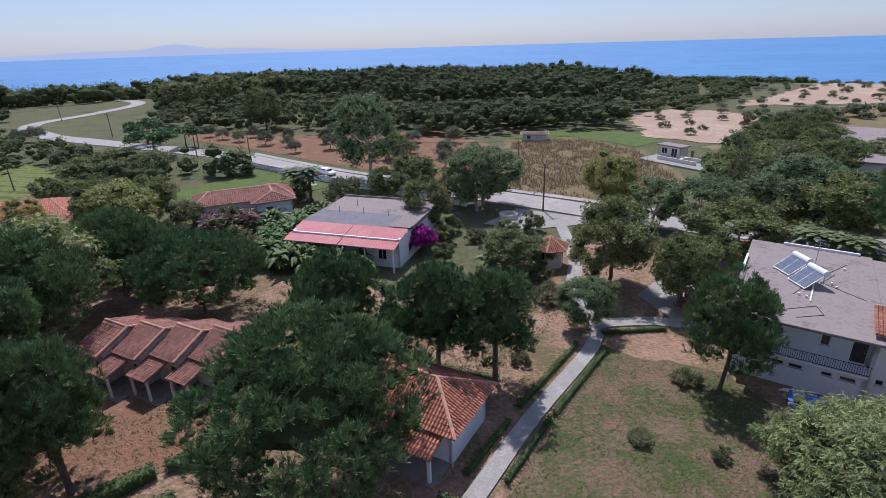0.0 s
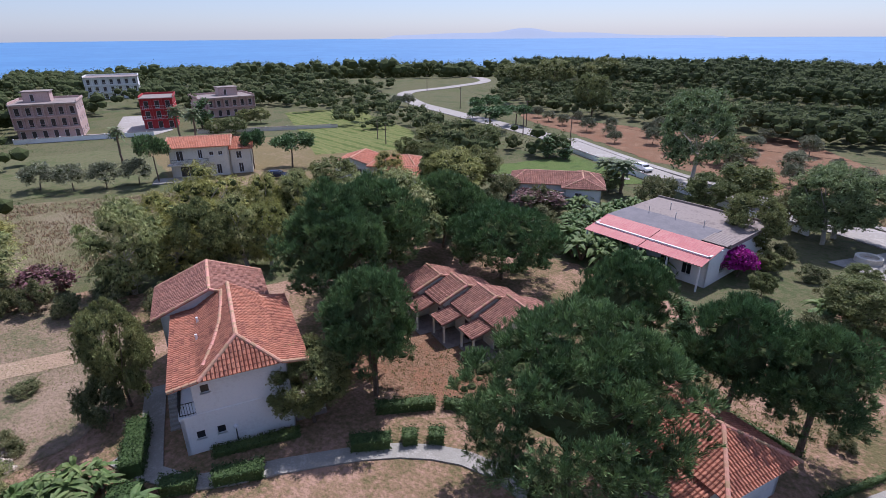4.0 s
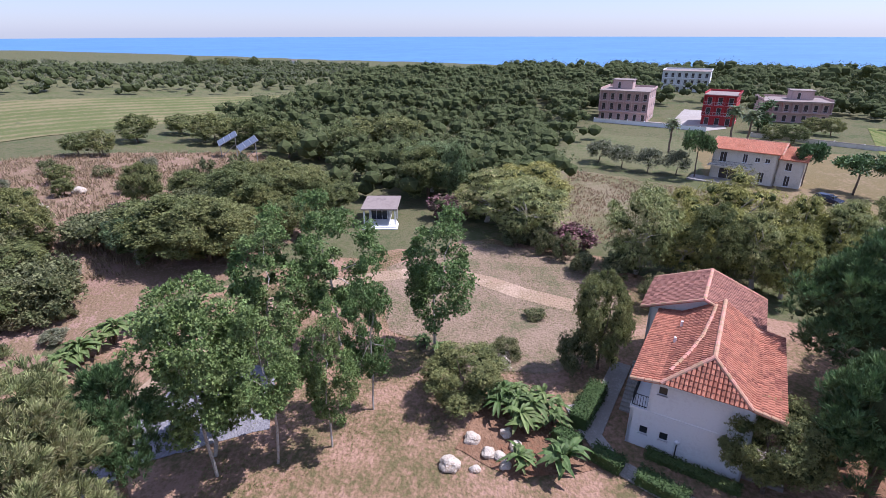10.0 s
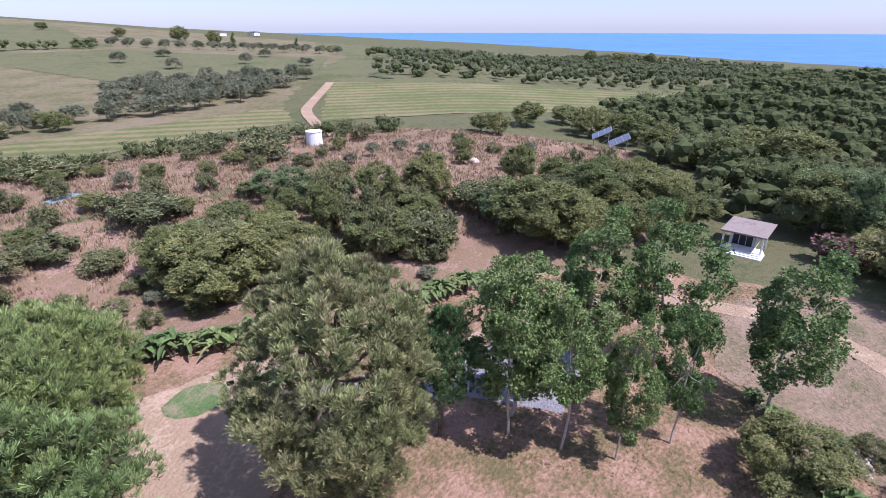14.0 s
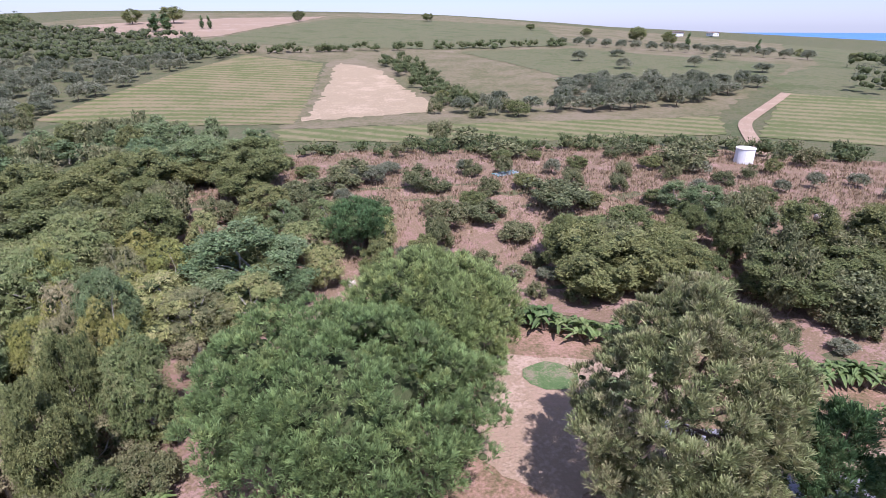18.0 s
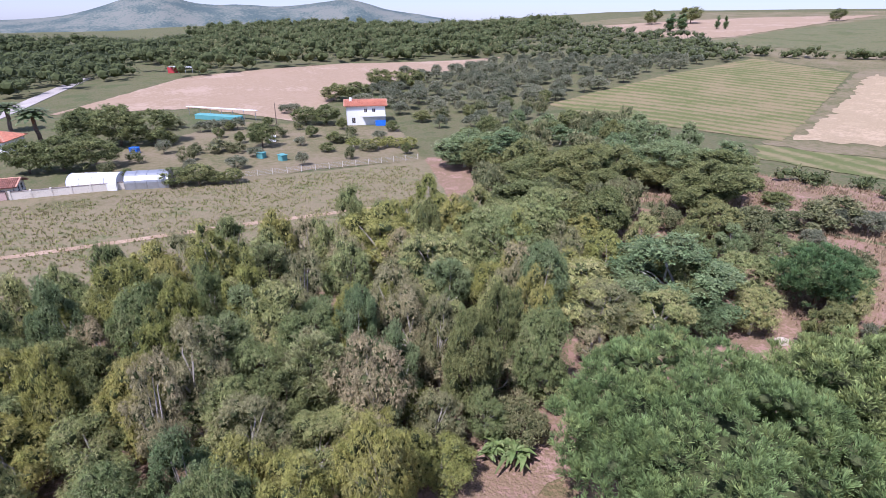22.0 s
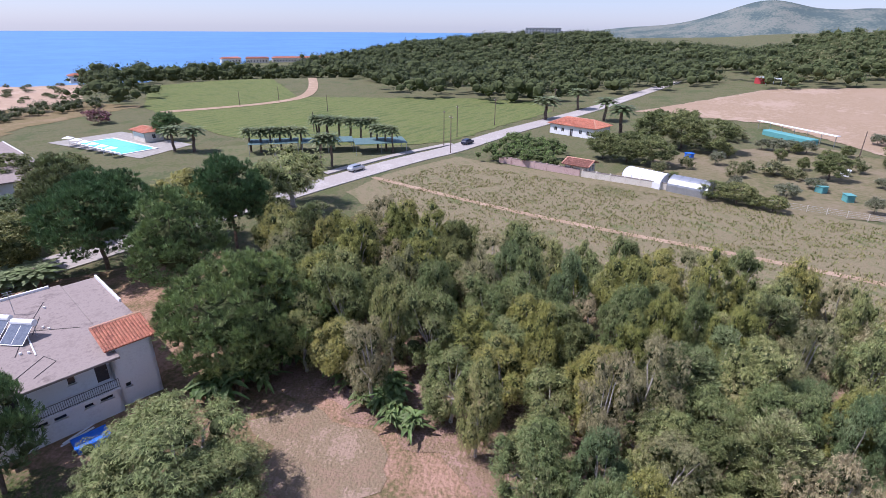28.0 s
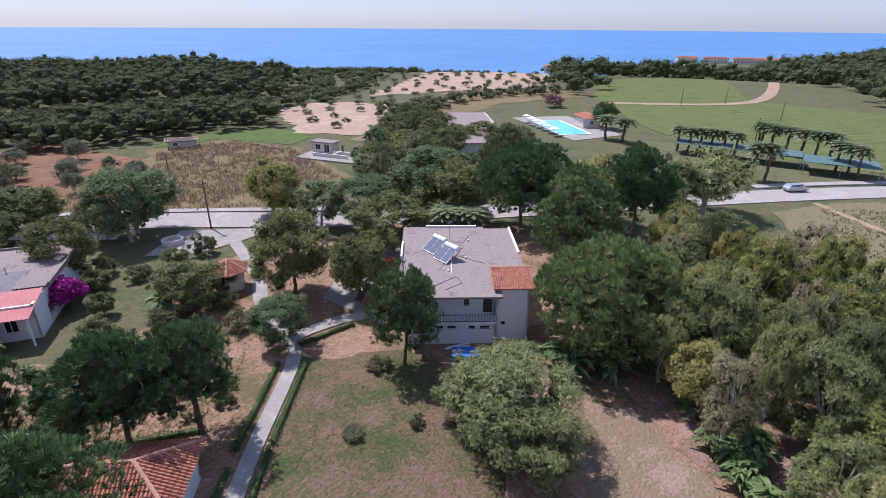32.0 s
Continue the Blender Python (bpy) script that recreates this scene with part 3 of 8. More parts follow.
patch("striped_field", [(91, -158), (60, -290), (20, -258), (18, -134), (50, -135)], STUBBLE, 0.12, 8, "green and straw striped field", wobble=1.0)
patch("straw_field", [(13, -259), (-4, -240), (-22, -150), (16, -138)], STRAW, 0.13, 8, "pale dry straw slope", wobble=3.0)
patch("green_strip", [(18, -113), (-30, -106), (-80, -107), (-92, -129), (-40, -130), (22, -127)], MOWN, 0.1, 5, "green grass strip above the bank", wobble=1.2)
patch("hill_meadow", [(-122, -313), (-185, -218), (-143, -176), (-78, -205), (-50, -300)], MEADOW, 0.15, 10, "pale green meadow with lone olive trees", wobble=2.0)
patch("hill_field", [(100, -343), (20, -595), (-180, -560), (-130, -330), (-40, -310)], MEADOW, 0.2, 20, "pale hilltop field", wobble=4.0)
patch("hill_earth", [(220, -430), (120, -560), (40, -600), (90, -380), (110, -350)], PLOUGHED, 0.22, 20, "bare brown hill field", wobble=4.0)
ribbon("clay_track", [(-72, -84), (-82, -102), (-92, -118), (-104, -130), (-133, -156)], 3.0, PALE_EARTH, 0.22, "pale dirt track climbing past the tank", "track")
ribbon("yard_track", [(-48, 14), (-51, 9), (-56, 2), (-55, -8), (-48, -18), (-36, -22), (-24, -24), (-13, -28), (-4, -28)], 2.6, PALE_EARTH, 0.1, "worn dirt track across the lawn", "track")
ribbon("road", [(-215, 330), (-156, 280), (-150, 235), (-153, 200), (-128, 172), (-103, 157), (-47, 126), (-20, 103), (11, 85), (33, 70), (56, 58), (96, 38), (121, 24), (133, 16), (166, -1), (212, -30), (247, -52), (293, -80)], 6.5, ROAD, 0.16, "pale concrete country road", "road", 0.3)
ribbon("pavement", [(-47, 131), (-18, 107), (13, 89), (35, 74)], 1.6, ROAD, 0.24, "raised pale pavement along the road", "pavement", 0.3)
ribbon("beach_road", [(140, 17), (122, 30), (104, 40)], 2.0, ROAD, 0.26, "pale kerb strip by the tennis ground", "pavement", 0.3)
ribbon("garden_path", [(0.5, 21.5), (2.3, 24.2), (6.2, 30), (12.6, 38.4), (14.6, 43)], 1.25, PATH_MAT, 0.16, "raised pale concrete garden path", "path", 0.2, 2.0)
ribbon("garden_path", [(13.5, 42.2), (19.3, 42.6), (27, 40)], 1.5, PATH_MAT, 0.17, "raised pale concrete garden path", "path", 0.2, 2.0)
ribbon("garden_path", [(14.6, 42.5), (14, 50), (16, 58), (17, 70)], 1.6, PATH_MAT, 0.15, "raised pale concrete garden path", "path", 0.2, 2.0)
ribbon("garden_path", [(-33, 10), (-27.3, 11.2), (-23.6, 15.2), (-18, 20.5), (-12, 22.4), (-4, 20), (0.5, 21.5)], 1.3, PATH_MAT, 0.14, "shaded concrete path round the white house", "path", 0.2, 2.0)
ribbon("house_walk", [(-29.6, 10.2), (-33.4, 12.5), (-38, 15.4)], 1.5, PATH_MAT, 0.18, "concrete walk beside the white house", "path", 0.2, 2.0)


# ---- trees ----
def mesh_from(name, verts, faces, mat, leafy=None):
    """A mesh; the first leafy faces take the leaf material, the rest are inner twigs in the shade colour."""
    me = bpy.data.meshes.new(name)
    if isinstance(faces, np.ndarray):
        n = len(faces)
        me.vertices.add(len(verts))
        me.vertices.foreach_set("co", np.asarray(verts, np.float32).ravel())
        me.loops.add(3 * n)
        me.loops.foreach_set("vertex_index", faces.astype(np.int32).ravel())
        me.polygons.add(n)
        me.polygons.foreach_set("loop_start", np.arange(0, 3 * n, 3, dtype=np.int32))
        me.update(calc_edges=True)
        me.shade_flat()
    else:
        me.from_pydata(verts.tolist() if hasattr(verts, "tolist") else verts, [], faces)
    me.materials.append(mat)
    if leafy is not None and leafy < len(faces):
        me.materials.append(SHADED_TWIGS)
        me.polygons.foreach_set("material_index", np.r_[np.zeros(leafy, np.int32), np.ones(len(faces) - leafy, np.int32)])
    return me


def unit(v):
    return v / np.maximum(np.linalg.norm(v, axis=1, keepdims=True), 1e-6)


def leaves(rng, centres, outward, length, width, jitter=0.7, droop=0.0, spike=0.0):
    """Pointed leaves: one triangle each, facing roughly outward; with spike they stand out like needles."""
    n = len(centres)
    if spike:
        along = unit(outward + np.array([0, 0, spike]) + rng.normal(0, jitter * 0.6, (n, 3)))
        across = unit(np.cross(along, rng.normal(0, 1, (n, 3))))
        ln, wd = length * rng.uniform(0.7, 1.3, (n, 1)), width * rng.uniform(0.7, 1.3, (n, 1))
        v = np.stack([centres - across * wd / 2, centres + across * wd / 2, centres + along * ln], 1).reshape(-1, 3)
        return v, np.arange(3 * n).reshape(n, 3)
    nor = unit(outward + rng.normal(0, jitter, (n, 3)))
    along = unit(np.cross(nor, rng.normal(0, 1, (n, 3))))
    along[:, 2] -= droop
    along = unit(along)
    across = unit(np.cross(nor, along))
    ln = length * rng.uniform(0.7, 1.3, (n, 1))
    wd = width * rng.uniform(0.7, 1.3, (n, 1))
    v = np.stack([centres - along * ln / 2 - across * wd / 2, centres - along * ln / 2 + across * wd / 2, centres + along * ln / 2], 1).reshape(-1, 3)
    return v, np.arange(3 * n).reshape(n, 3)


def sprays(rng, c, axis, k, length, width, spread, facing, jitter=0.5, droop=0.0):
    """Twigs with k narrow leaves each, joined at the twig: a rosette about the axis, or hanging strands with droop."""
    n = len(c)
    ax, fc = np.repeat(axis, k, 0), np.repeat(facing, k, 0)
    along = unit(ax + rng.normal(0, spread, (n * k, 3)) - np.array([0, 0, droop]))
    across = unit(np.cross(along, fc + rng.normal(0, jitter, (n * k, 3)))) * (width / 2 * rng.uniform(0.7, 1.3, (n * k, 1)))
    tip = np.repeat(c, k, 0) + along * (length * rng.uniform(0.65, 1.3, (n * k, 1)))
    v = np.concatenate([c[:, None, :], np.stack([tip - across, tip + across], 1).reshape(n, 2 * k, 3)], 1).reshape(-1, 3)
    f = np.zeros((n, k, 3), np.int64)
    f[:, :, 1], f[:, :, 2] = 1 + 2 * np.arange(k), 2 + 2 * np.arange(k)
    return v, (f + (np.arange(n) * (1 + 2 * k))[:, None, None]).reshape(-1, 3)


def ball(level):
    b = bmesh.new()
    bmesh.ops.create_icosphere(b, subdivisions=level, radius=1)
    out = np.array([v.co for v in b.verts]), np.array([[v.index for v in f.verts] for f in b.faces])
    b.free()
    return out


(ICO_V, ICO_F), (ICO1_V, ICO1_F), (ICO2_V, ICO2_F) = ball(1), ball(2), ball(3)


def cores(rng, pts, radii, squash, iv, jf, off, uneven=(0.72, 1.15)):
    """Twig masses inside the leaves, coloured dark to stand in for shade."""
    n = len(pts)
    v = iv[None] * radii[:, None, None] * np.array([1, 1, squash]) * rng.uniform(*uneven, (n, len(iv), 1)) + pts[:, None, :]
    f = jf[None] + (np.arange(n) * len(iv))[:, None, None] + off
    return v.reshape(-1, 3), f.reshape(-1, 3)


def clump_points(rng, n, radii, low=-0.5, hollow=0.45, lumps=6, lump=0.25):
    """Clump centres in an uneven ellipsoid about the origin."""
    d = unit(rng.normal(0, 1, (n * 3, 3)))
    d = d[d[:, 2] > low][:n]
    bumps = unit(rng.normal(0, 1, (lumps, 3)))
    k = 1 + lump * (np.max(d @ bumps.T, axis=1) - 0.75) * 2
    r = rng.uniform(hollow, 1, len(d)) ** 0.6 * k
    return d * r[:, None] * np.array(radii), d


def crown(rng, clumps, dirs, rc, per, length, width, squash=0.8, core=0.62):
    """Leafy lumps of a far tree, each over a dense core."""
    n, k = len(clumps), 4
    rr = rc * rng.uniform(0.65, 1.25, n)
    d = rng.normal(0, 1, (n, per, 3)) + dirs[:, None, :] * 0.5 + np.array([0, 0, 0.25])
    d /= np.linalg.norm(d, axis=2, keepdims=True)
    c = clumps[:, None, :] + d * rr[:, None, None] * np.array([1, 1, squash]) * rng.uniform(0.6, 1.05, (n, per, 1))
    d = d.reshape(-1, 3)
    v, q = sprays(rng, c.reshape(-1, 3), d * 0.6, k, length, width, 0.9, d, 0.5)
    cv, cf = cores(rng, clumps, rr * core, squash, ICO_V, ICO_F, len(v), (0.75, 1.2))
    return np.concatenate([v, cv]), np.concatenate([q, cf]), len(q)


def bough_crown(rng, s, tier):
    """Leafy boughs of uneven size inside the crown's outline, dark gaps between them, twigs hanging or standing from each."""
    rb = s["rb"]
    big, bd = clump_points(rng, s.get("masses", 9), np.array(s["r"]) * 0.62, s["low"], 0.55, s.get("lumps", 6), s.get("lump", 0.3))
    pts, d = clump_points(rng, s["boughs"], np.array(s["r"]) - rb * 0.5, s["low"], s.get("hollow", 0.5), s.get("lumps", 6), s.get("lump", 0.3))
    near = big[np.argmin(((pts[:, None] - big[None]) ** 2).sum(2), 1)]
    pts = pts + (near - pts) * 0.22
    pts = pts + np.array([0, 0, s["c"]])
    rr = rb * rng.uniform(0.5, 1.35, len(pts))
    tall = s.get("tall", 0.85)
    cnt, size, k = ((104, 1.0, 7), (60, 1.35, 6), (22, 2.0, 5))[tier]
    cnt = int(cnt * s.get("full", 1.0))
    dirs = rng.normal(0, 1, (len(pts), cnt, 3)) + d[:, None, :] * 0.6 + np.array([0, 0, 0.35])
    dirs /= np.linalg.norm(dirs, axis=2, keepdims=True)
    c = pts[:, None, :] + dirs * rr[:, None, None] * np.array([1, 1, tall]) * rng.uniform(0.45, 1.3, (len(pts), cnt, 1)) ** 0.8
    out = dirs.reshape(-1, 3)
    droop = s.get("droop", 0)
    v, q = sprays(rng, c.reshape(-1, 3), out * (0.25 if droop else 0.5), k, s["ll"] * size, s["lw"] * size, 0.4 if droop else 0.8, out, s["jit"], droop)
    if not s["core"]:
        return v, q, pts, len(q)
    iv, jf = (ICO_V, ICO_F) if tier == 2 else (ICO1_V, ICO1_F)
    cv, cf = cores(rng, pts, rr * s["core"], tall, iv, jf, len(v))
    return np.concatenate([v, cv]), np.concatenate([q, cf]), pts, len(q)


def limb(bm, rng, a, b, r0, r1, bend=0.15, n=4, k=6, root=None):
    """One tapering limb of rings from a to b."""
    a, b = Vector(a), Vector(b)
    d, ln = (b - a).normalized(), (b - a).length
    q = d.to_track_quat("Z", "Y").to_matrix()
    last = None
    for i in range(n + 1):
        t = i / n
        p = a.lerp(b, t) + Vector(rng.normal(0, bend * ln * 0.12, 3)) * (1 if 0 < i < n else 0)
        r = r0 + (r1 - r0) * t
        if i == 0 and root:
            last = [root]
            continue
        ring = [bm.verts.new(p + q @ Vector((math.cos(j * 2 * math.pi / k) * r, math.sin(j * 2 * math.pi / k) * r, 0))) for j in range(k)]
        if last and len(last) == 1:
            for j in range(k):
                bm.faces.new((last[0], ring[(j + 1) % k], ring[j]))
        elif last:
            for j in range(k):
                bm.faces.new((last[j], last[(j + 1) % k], ring[(j + 1) % k], ring[j]))
        last = ring
    bm.faces.new(last)
    return last[0]


def trunk_mesh(name, rng, h, split, r, tips, mat, lean=0.3):
    bm = bmesh.new()
    top = (rng.uniform(-lean, lean), rng.uniform(-lean, lean), split)
    root = limb(bm, rng, (0, 0, -0.4), top, r, r * 0.7)
    for t in tips:
        limb(bm, rng, root.co, t, r * 0.45, r * 0.1, 0.3, 3, 5, root)
    me = bpy.data.meshes.new(name)
    bm.to_mesh(me)
    bm.free()
    me.materials.append(mat)
    return me


# kind: height, width, trunk split, crown centre, crown radii (share of height/width), clumps, clump radius, leaves, leaf length, leaf width, droop
SPECIES = {
    "pine": dict(name="pine_tree", label="dark green pine tree with a rounded dense crown", mat=PINE_LEAF, bark=BARK, h=10, w=8, split=4.2, c=6.2, r=(3.4, 3.4, 3.4), rc=0.92, low=-0.8, var=1, spike=1, taper=0.28),
    "pinel": dict(name="pine_tree", label="broad light green pine tree with tufted crown", mat=PINE_LIGHT, bark=BARK, h=11, w=12, split=3.2, c=6.0, r=(5.2, 5.2, 4.4), rc=0.95, low=-0.7, var=1, spike=1, taper=0.15),
    "pines": dict(name="pine_tree", label="thin olive-green pine tree with bare lower branches", mat=PINE_SPARSE, bark=BARK, h=12, w=9, split=6.0, c=6.4, r=(4.0, 4.0, 5.0), rc=0.7, low=-1.0, var=1, spike=1, thin=0.75, taper=0.3),
    "umb": dict(name="umbrella_pine", label="dark umbrella pine with a flat round crown", mat=PINE_LEAF, bark=BARK, h=8, w=8, split=4.5, c=6.0, r=(3.9, 3.9, 1.8), boughs=26, rb=0.95, tall=0.7, ll=0.36, lw=0.12, jit=0.9, core=0.75, low=-0.6, var=1),
    "euc": dict(name="eucalyptus_tree", label="tall olive-green eucalyptus tree with drooping foliage", mat=EUC_LEAF, bark=PALE_BARK, h=10, w=6, split=3.5, c=5.6, r=(2.9, 2.9, 4.3), boughs=62, rb=0.74, tall=1.3, ll=0.23, lw=0.038, jit=0.6, core=0.5, low=-0.95, var=3, droop=0.9, lumps=9, lump=0.5),
    "eucb": dict(name="eucalyptus_tree", label="half-dry brownish eucalyptus tree with thin drooping foliage", mat=EUC_BROWN, bark=PALE_BARK, h=10, w=6, split=3.5, c=5.6, r=(2.9, 2.9, 4.3), boughs=46, full=0.8, rb=0.74, tall=1.3, ll=0.23, lw=0.036, jit=0.6, core=0.42, low=-0.95, var=2, droop=0.9, lumps=9, lump=0.5),
    "eucy": dict(name="eucalyptus_tree", label="yellow-green eucalyptus tree with drooping foliage", mat=EUC_YELLOW, bark=PALE_BARK, h=10, w=6, split=3.5, c=5.6, r=(2.9, 2.9, 4.3), boughs=62, rb=0.74, tall=1.3, ll=0.23, lw=0.038, jit=0.6, core=0.5, low=-0.95, var=3, droop=0.9, lumps=9, lump=0.5),
    "grey": dict(name="white_poplar", label="grey-green silvery tree with a full crown", mat=GREY_LEAF, bark=PALE_BARK, h=10, w=8, split=3.0, c=5.6, r=(3.9, 3.9, 4.3), boughs=80, rb=0.8, ll=0.15, lw=0.07, jit=0.6, core=0.5, low=-0.95, var=3, lumps=8, lump=0.45),
    "poplar": dict(name="poplar_tree", label="slender poplar tree with pale trunk and airy green crown", mat=POPLAR_LEAF, bark=PALE_BARK, h=11, w=6, split=5.5, c=6.6, r=(2.7, 2.7, 4.5), boughs=46, rb=0.6, ll=0.15, lw=0.11, full=0.8, jit=0.7, masses=12, core=0.0, low=-0.95, var=3, lumps=8, lump=0.6, tall=1.0),
    "olive": dict(name="olive_tree", label="round grey-green olive tree", mat=OLIVE_LEAF, bark=BARK, h=5, w=5, split=1.4, c=2.9, r=(2.45, 2.45, 2.0), boughs=30, rb=0.66, ll=0.24, lw=0.07, jit=0.6, core=0.55, low=-0.7, var=3, full=0.7),
    "broad": dict(name="broadleaf_tree", label="dense green broadleaf tree", mat=BROAD_LEAF, bark=BARK, h=8, w=7, split=2.0, c=4.2, r=(3.45, 3.45, 3.7), boughs=84, rb=0.72, ll=0.15, lw=0.07, jit=0.6, core=0.52, low=-0.95, var=3, lumps=8, lump=0.5),
    "shrub": dict(name="shrub", label="dark green rounded shrub", mat=DARK_LEAF, bark=BARK, h=3, w=4, split=0.5, c=1.4, r=(1.95, 1.95, 1.5), boughs=26, rb=0.55, ll=0.15, lw=0.07, jit=0.6, core=0.55, low=-0.8, var=3, lumps=6, lump=0.6, full=0.6),
    "cypress": dict(name="cypress_tree", label="narrow dark cypress tree", mat=PINE_LEAF, bark=BARK, h=8, w=2, split=1.0, c=4.2, r=(0.95, 0.95, 3.9), boughs=22, rb=0.55, tall=1.6, ll=0.26, lw=0.1, jit=0.8, core=0.75, low=-1.0, var=1, full=0.4),
    "oleander": dict(name="oleander_bush", label="oleander bush in pink bloom", mat=PINK_LEAF, bark=BARK, h=4, w=5, split=0.6, c=2.0, r=(2.4, 2.4, 1.9), boughs=16, rb=0.8, ll=0.24, lw=0.15, jit=0.8, core=0.65, low=-0.8, var=1, full=0.6),
    "redbloom": dict(name="hibiscus_bush", label="tall bush covered in red blossom beside the motel", mat=RED_LEAF, bark=BARK, h=4, w=3, split=0.8, c=2.2, r=(1.4, 1.4, 1.8), boughs=18, rb=0.6, ll=0.18, lw=0.15, jit=0.8, core=0.6, low=-0.8, var=1, full=0.6),
    "boug": dict(name="bougainvillea", label="bougainvillea covered in magenta blossom", mat=MAGENTA_LEAF, bark=BARK, h=4, w=5, split=0.8, c=2.2, r=(2.4, 2.4, 1.8), boughs=18, rb=0.8, ll=0.2, lw=0.17, jit=0.8, core=0.65, low=-0.7, var=1, full=0.6),
}
TREE_MESH = {}


def pine_crown(rng, s, w, h, tier):
    """Brushes of needles on the upper sides of branch ends, dark gaps between the boughs, over an inner mass coloured
    as shade.
    """
    rx, rz, zc = w / s["w"] * s["r"][0], h / s["h"] * s["r"][2], h / s["h"] * s["c"]
    rc, thin = s["rc"], s.get("thin", 1.0)
    area = 4 * math.pi * (rx * rx + 2 * rx * rz) / 3 * (1 - (1 + s["low"]) * 0.3)
    shells = []
    for share, lo, hi in ((1.0, 0.88, 1.06), (0.55, 0.62, 0.88)):
        n = int(area / (rc * rc * 1.9) * share * thin)
        p, d = clump_points(rng, n, (1, 1, 1), s["low"], 1.0, 11, 0.42)
        shells.append((p * rng.uniform(lo, hi, (len(p), 1)), d))
    pts, d = np.concatenate([a for a, _ in shells]), np.concatenate([b for _, b in shells])
    pts[:, :2] *= (1 - s.get("taper", 0.22) * np.maximum(0, pts[:, 2:]))
    pts = pts * np.array([rx, rx, rz]) + np.array([0, 0, zc])
    rr = rc * rng.uniform(0.65, 1.35, len(pts))
    tufts_n, needles, size = ((22, 20, 0.4), (16, 13, 0.48), (9, 9, 0.7))[tier]
    up = np.array([0, 0, 0.75])
    dd = unit(rng.normal(0, 1, (len(pts) * tufts_n, 3)) + np.repeat(d, tufts_n, 0) * 0.9 + up)
    c = np.repeat(pts, tufts_n, 0) + dd * np.repeat(rr, tufts_n)[:, None] * rng.uniform(0.55, 1.1, (len(dd), 1)) * np.array([1, 1, 0.7])
    v, q = sprays(rng, c, unit(dd * 0.6 + np.array([0, 0, 0.9])), needles, size, size * (0.1, 0.12, 0.18)[tier], 0.38, dd, 1.0)
    parts_v, parts_f, off, leafy = [v], [q], len(v), len(q)
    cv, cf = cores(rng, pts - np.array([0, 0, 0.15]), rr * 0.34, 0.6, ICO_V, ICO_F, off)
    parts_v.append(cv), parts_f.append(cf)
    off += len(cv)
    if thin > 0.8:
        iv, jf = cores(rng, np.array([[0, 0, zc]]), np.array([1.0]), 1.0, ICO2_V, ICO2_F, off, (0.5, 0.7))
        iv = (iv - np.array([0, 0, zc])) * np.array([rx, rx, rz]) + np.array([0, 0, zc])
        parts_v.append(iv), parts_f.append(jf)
    return np.concatenate(parts_v), np.concatenate(parts_f), pts, leafy


def tree_mesh(sp, i, tier, w, h):
    """Trunk and crown of a kind; trees further off take fewer and larger leaves."""
    s = SPECIES[sp]
    pine = "spike" in s
    wb, hb = (max(4, round(w / 2) * 2), max(4, round(h / 2) * 2)) if pine else (s["w"], s["h"])
    key = (sp, i, tier, wb, hb)
    if key not in TREE_MESH:
        rng = np.random.default_rng(sum(map(ord, sp)) * 7 + i)
        if pine:
            v, f, pts, leafy = pine_crown(rng, s, wb, hb, tier)
        else:
            v, f, pts, leafy = bough_crown(rng, s, tier)
        tips = [pts[k] for k in rng.choice(len(pts), (9 if hb > 4 else 5) if tier < 2 else 4, replace=False)]
        TREE_MESH[key] = (trunk_mesh("trunk", rng, hb, s["split"] * hb / s["h"], 0.024 * hb * (0.4 if sp == "poplar" else 1), tips, s["bark"]), mesh_from("crown", v, f, s["mat"], leafy))
    return (*TREE_MESH[key], wb, hb)


TREE_RNG = random.Random(5)


def tree(sp, x, y, h, w, z=None):
    """A tree of a kind at a place, of that height and crown width."""
    if sp == "palm":
        return palm(x, y, h, w)
    w = w * 0.84 if sp == "poplar" else w
    s = SPECIES[sp]
    t = thing(s["name"], x, y, z, TREE_RNG.uniform(0, 360), s["label"], "shrub" if h < 3.2 or sp in ("shrub", "oleander", "boug") else "tree", s["name"].replace("_", " ") + "s")
    r = math.hypot(x, y)
    tm, cm, wb, hb = tree_mesh(sp, TREE_RNG.randrange(s["var"]), 0 if r < 46 or sp in ("pinel", "pines", "poplar") and r < 60 else 1 if r < 90 else 2, w, h)
    t.matrix_basis = t.matrix_basis @ Matrix.Diagonal((w / wb, w / wb, h / hb, 1))
    shared("trunk", tm, t)
    shared("crown", cm, t)
    return t


PALM = []


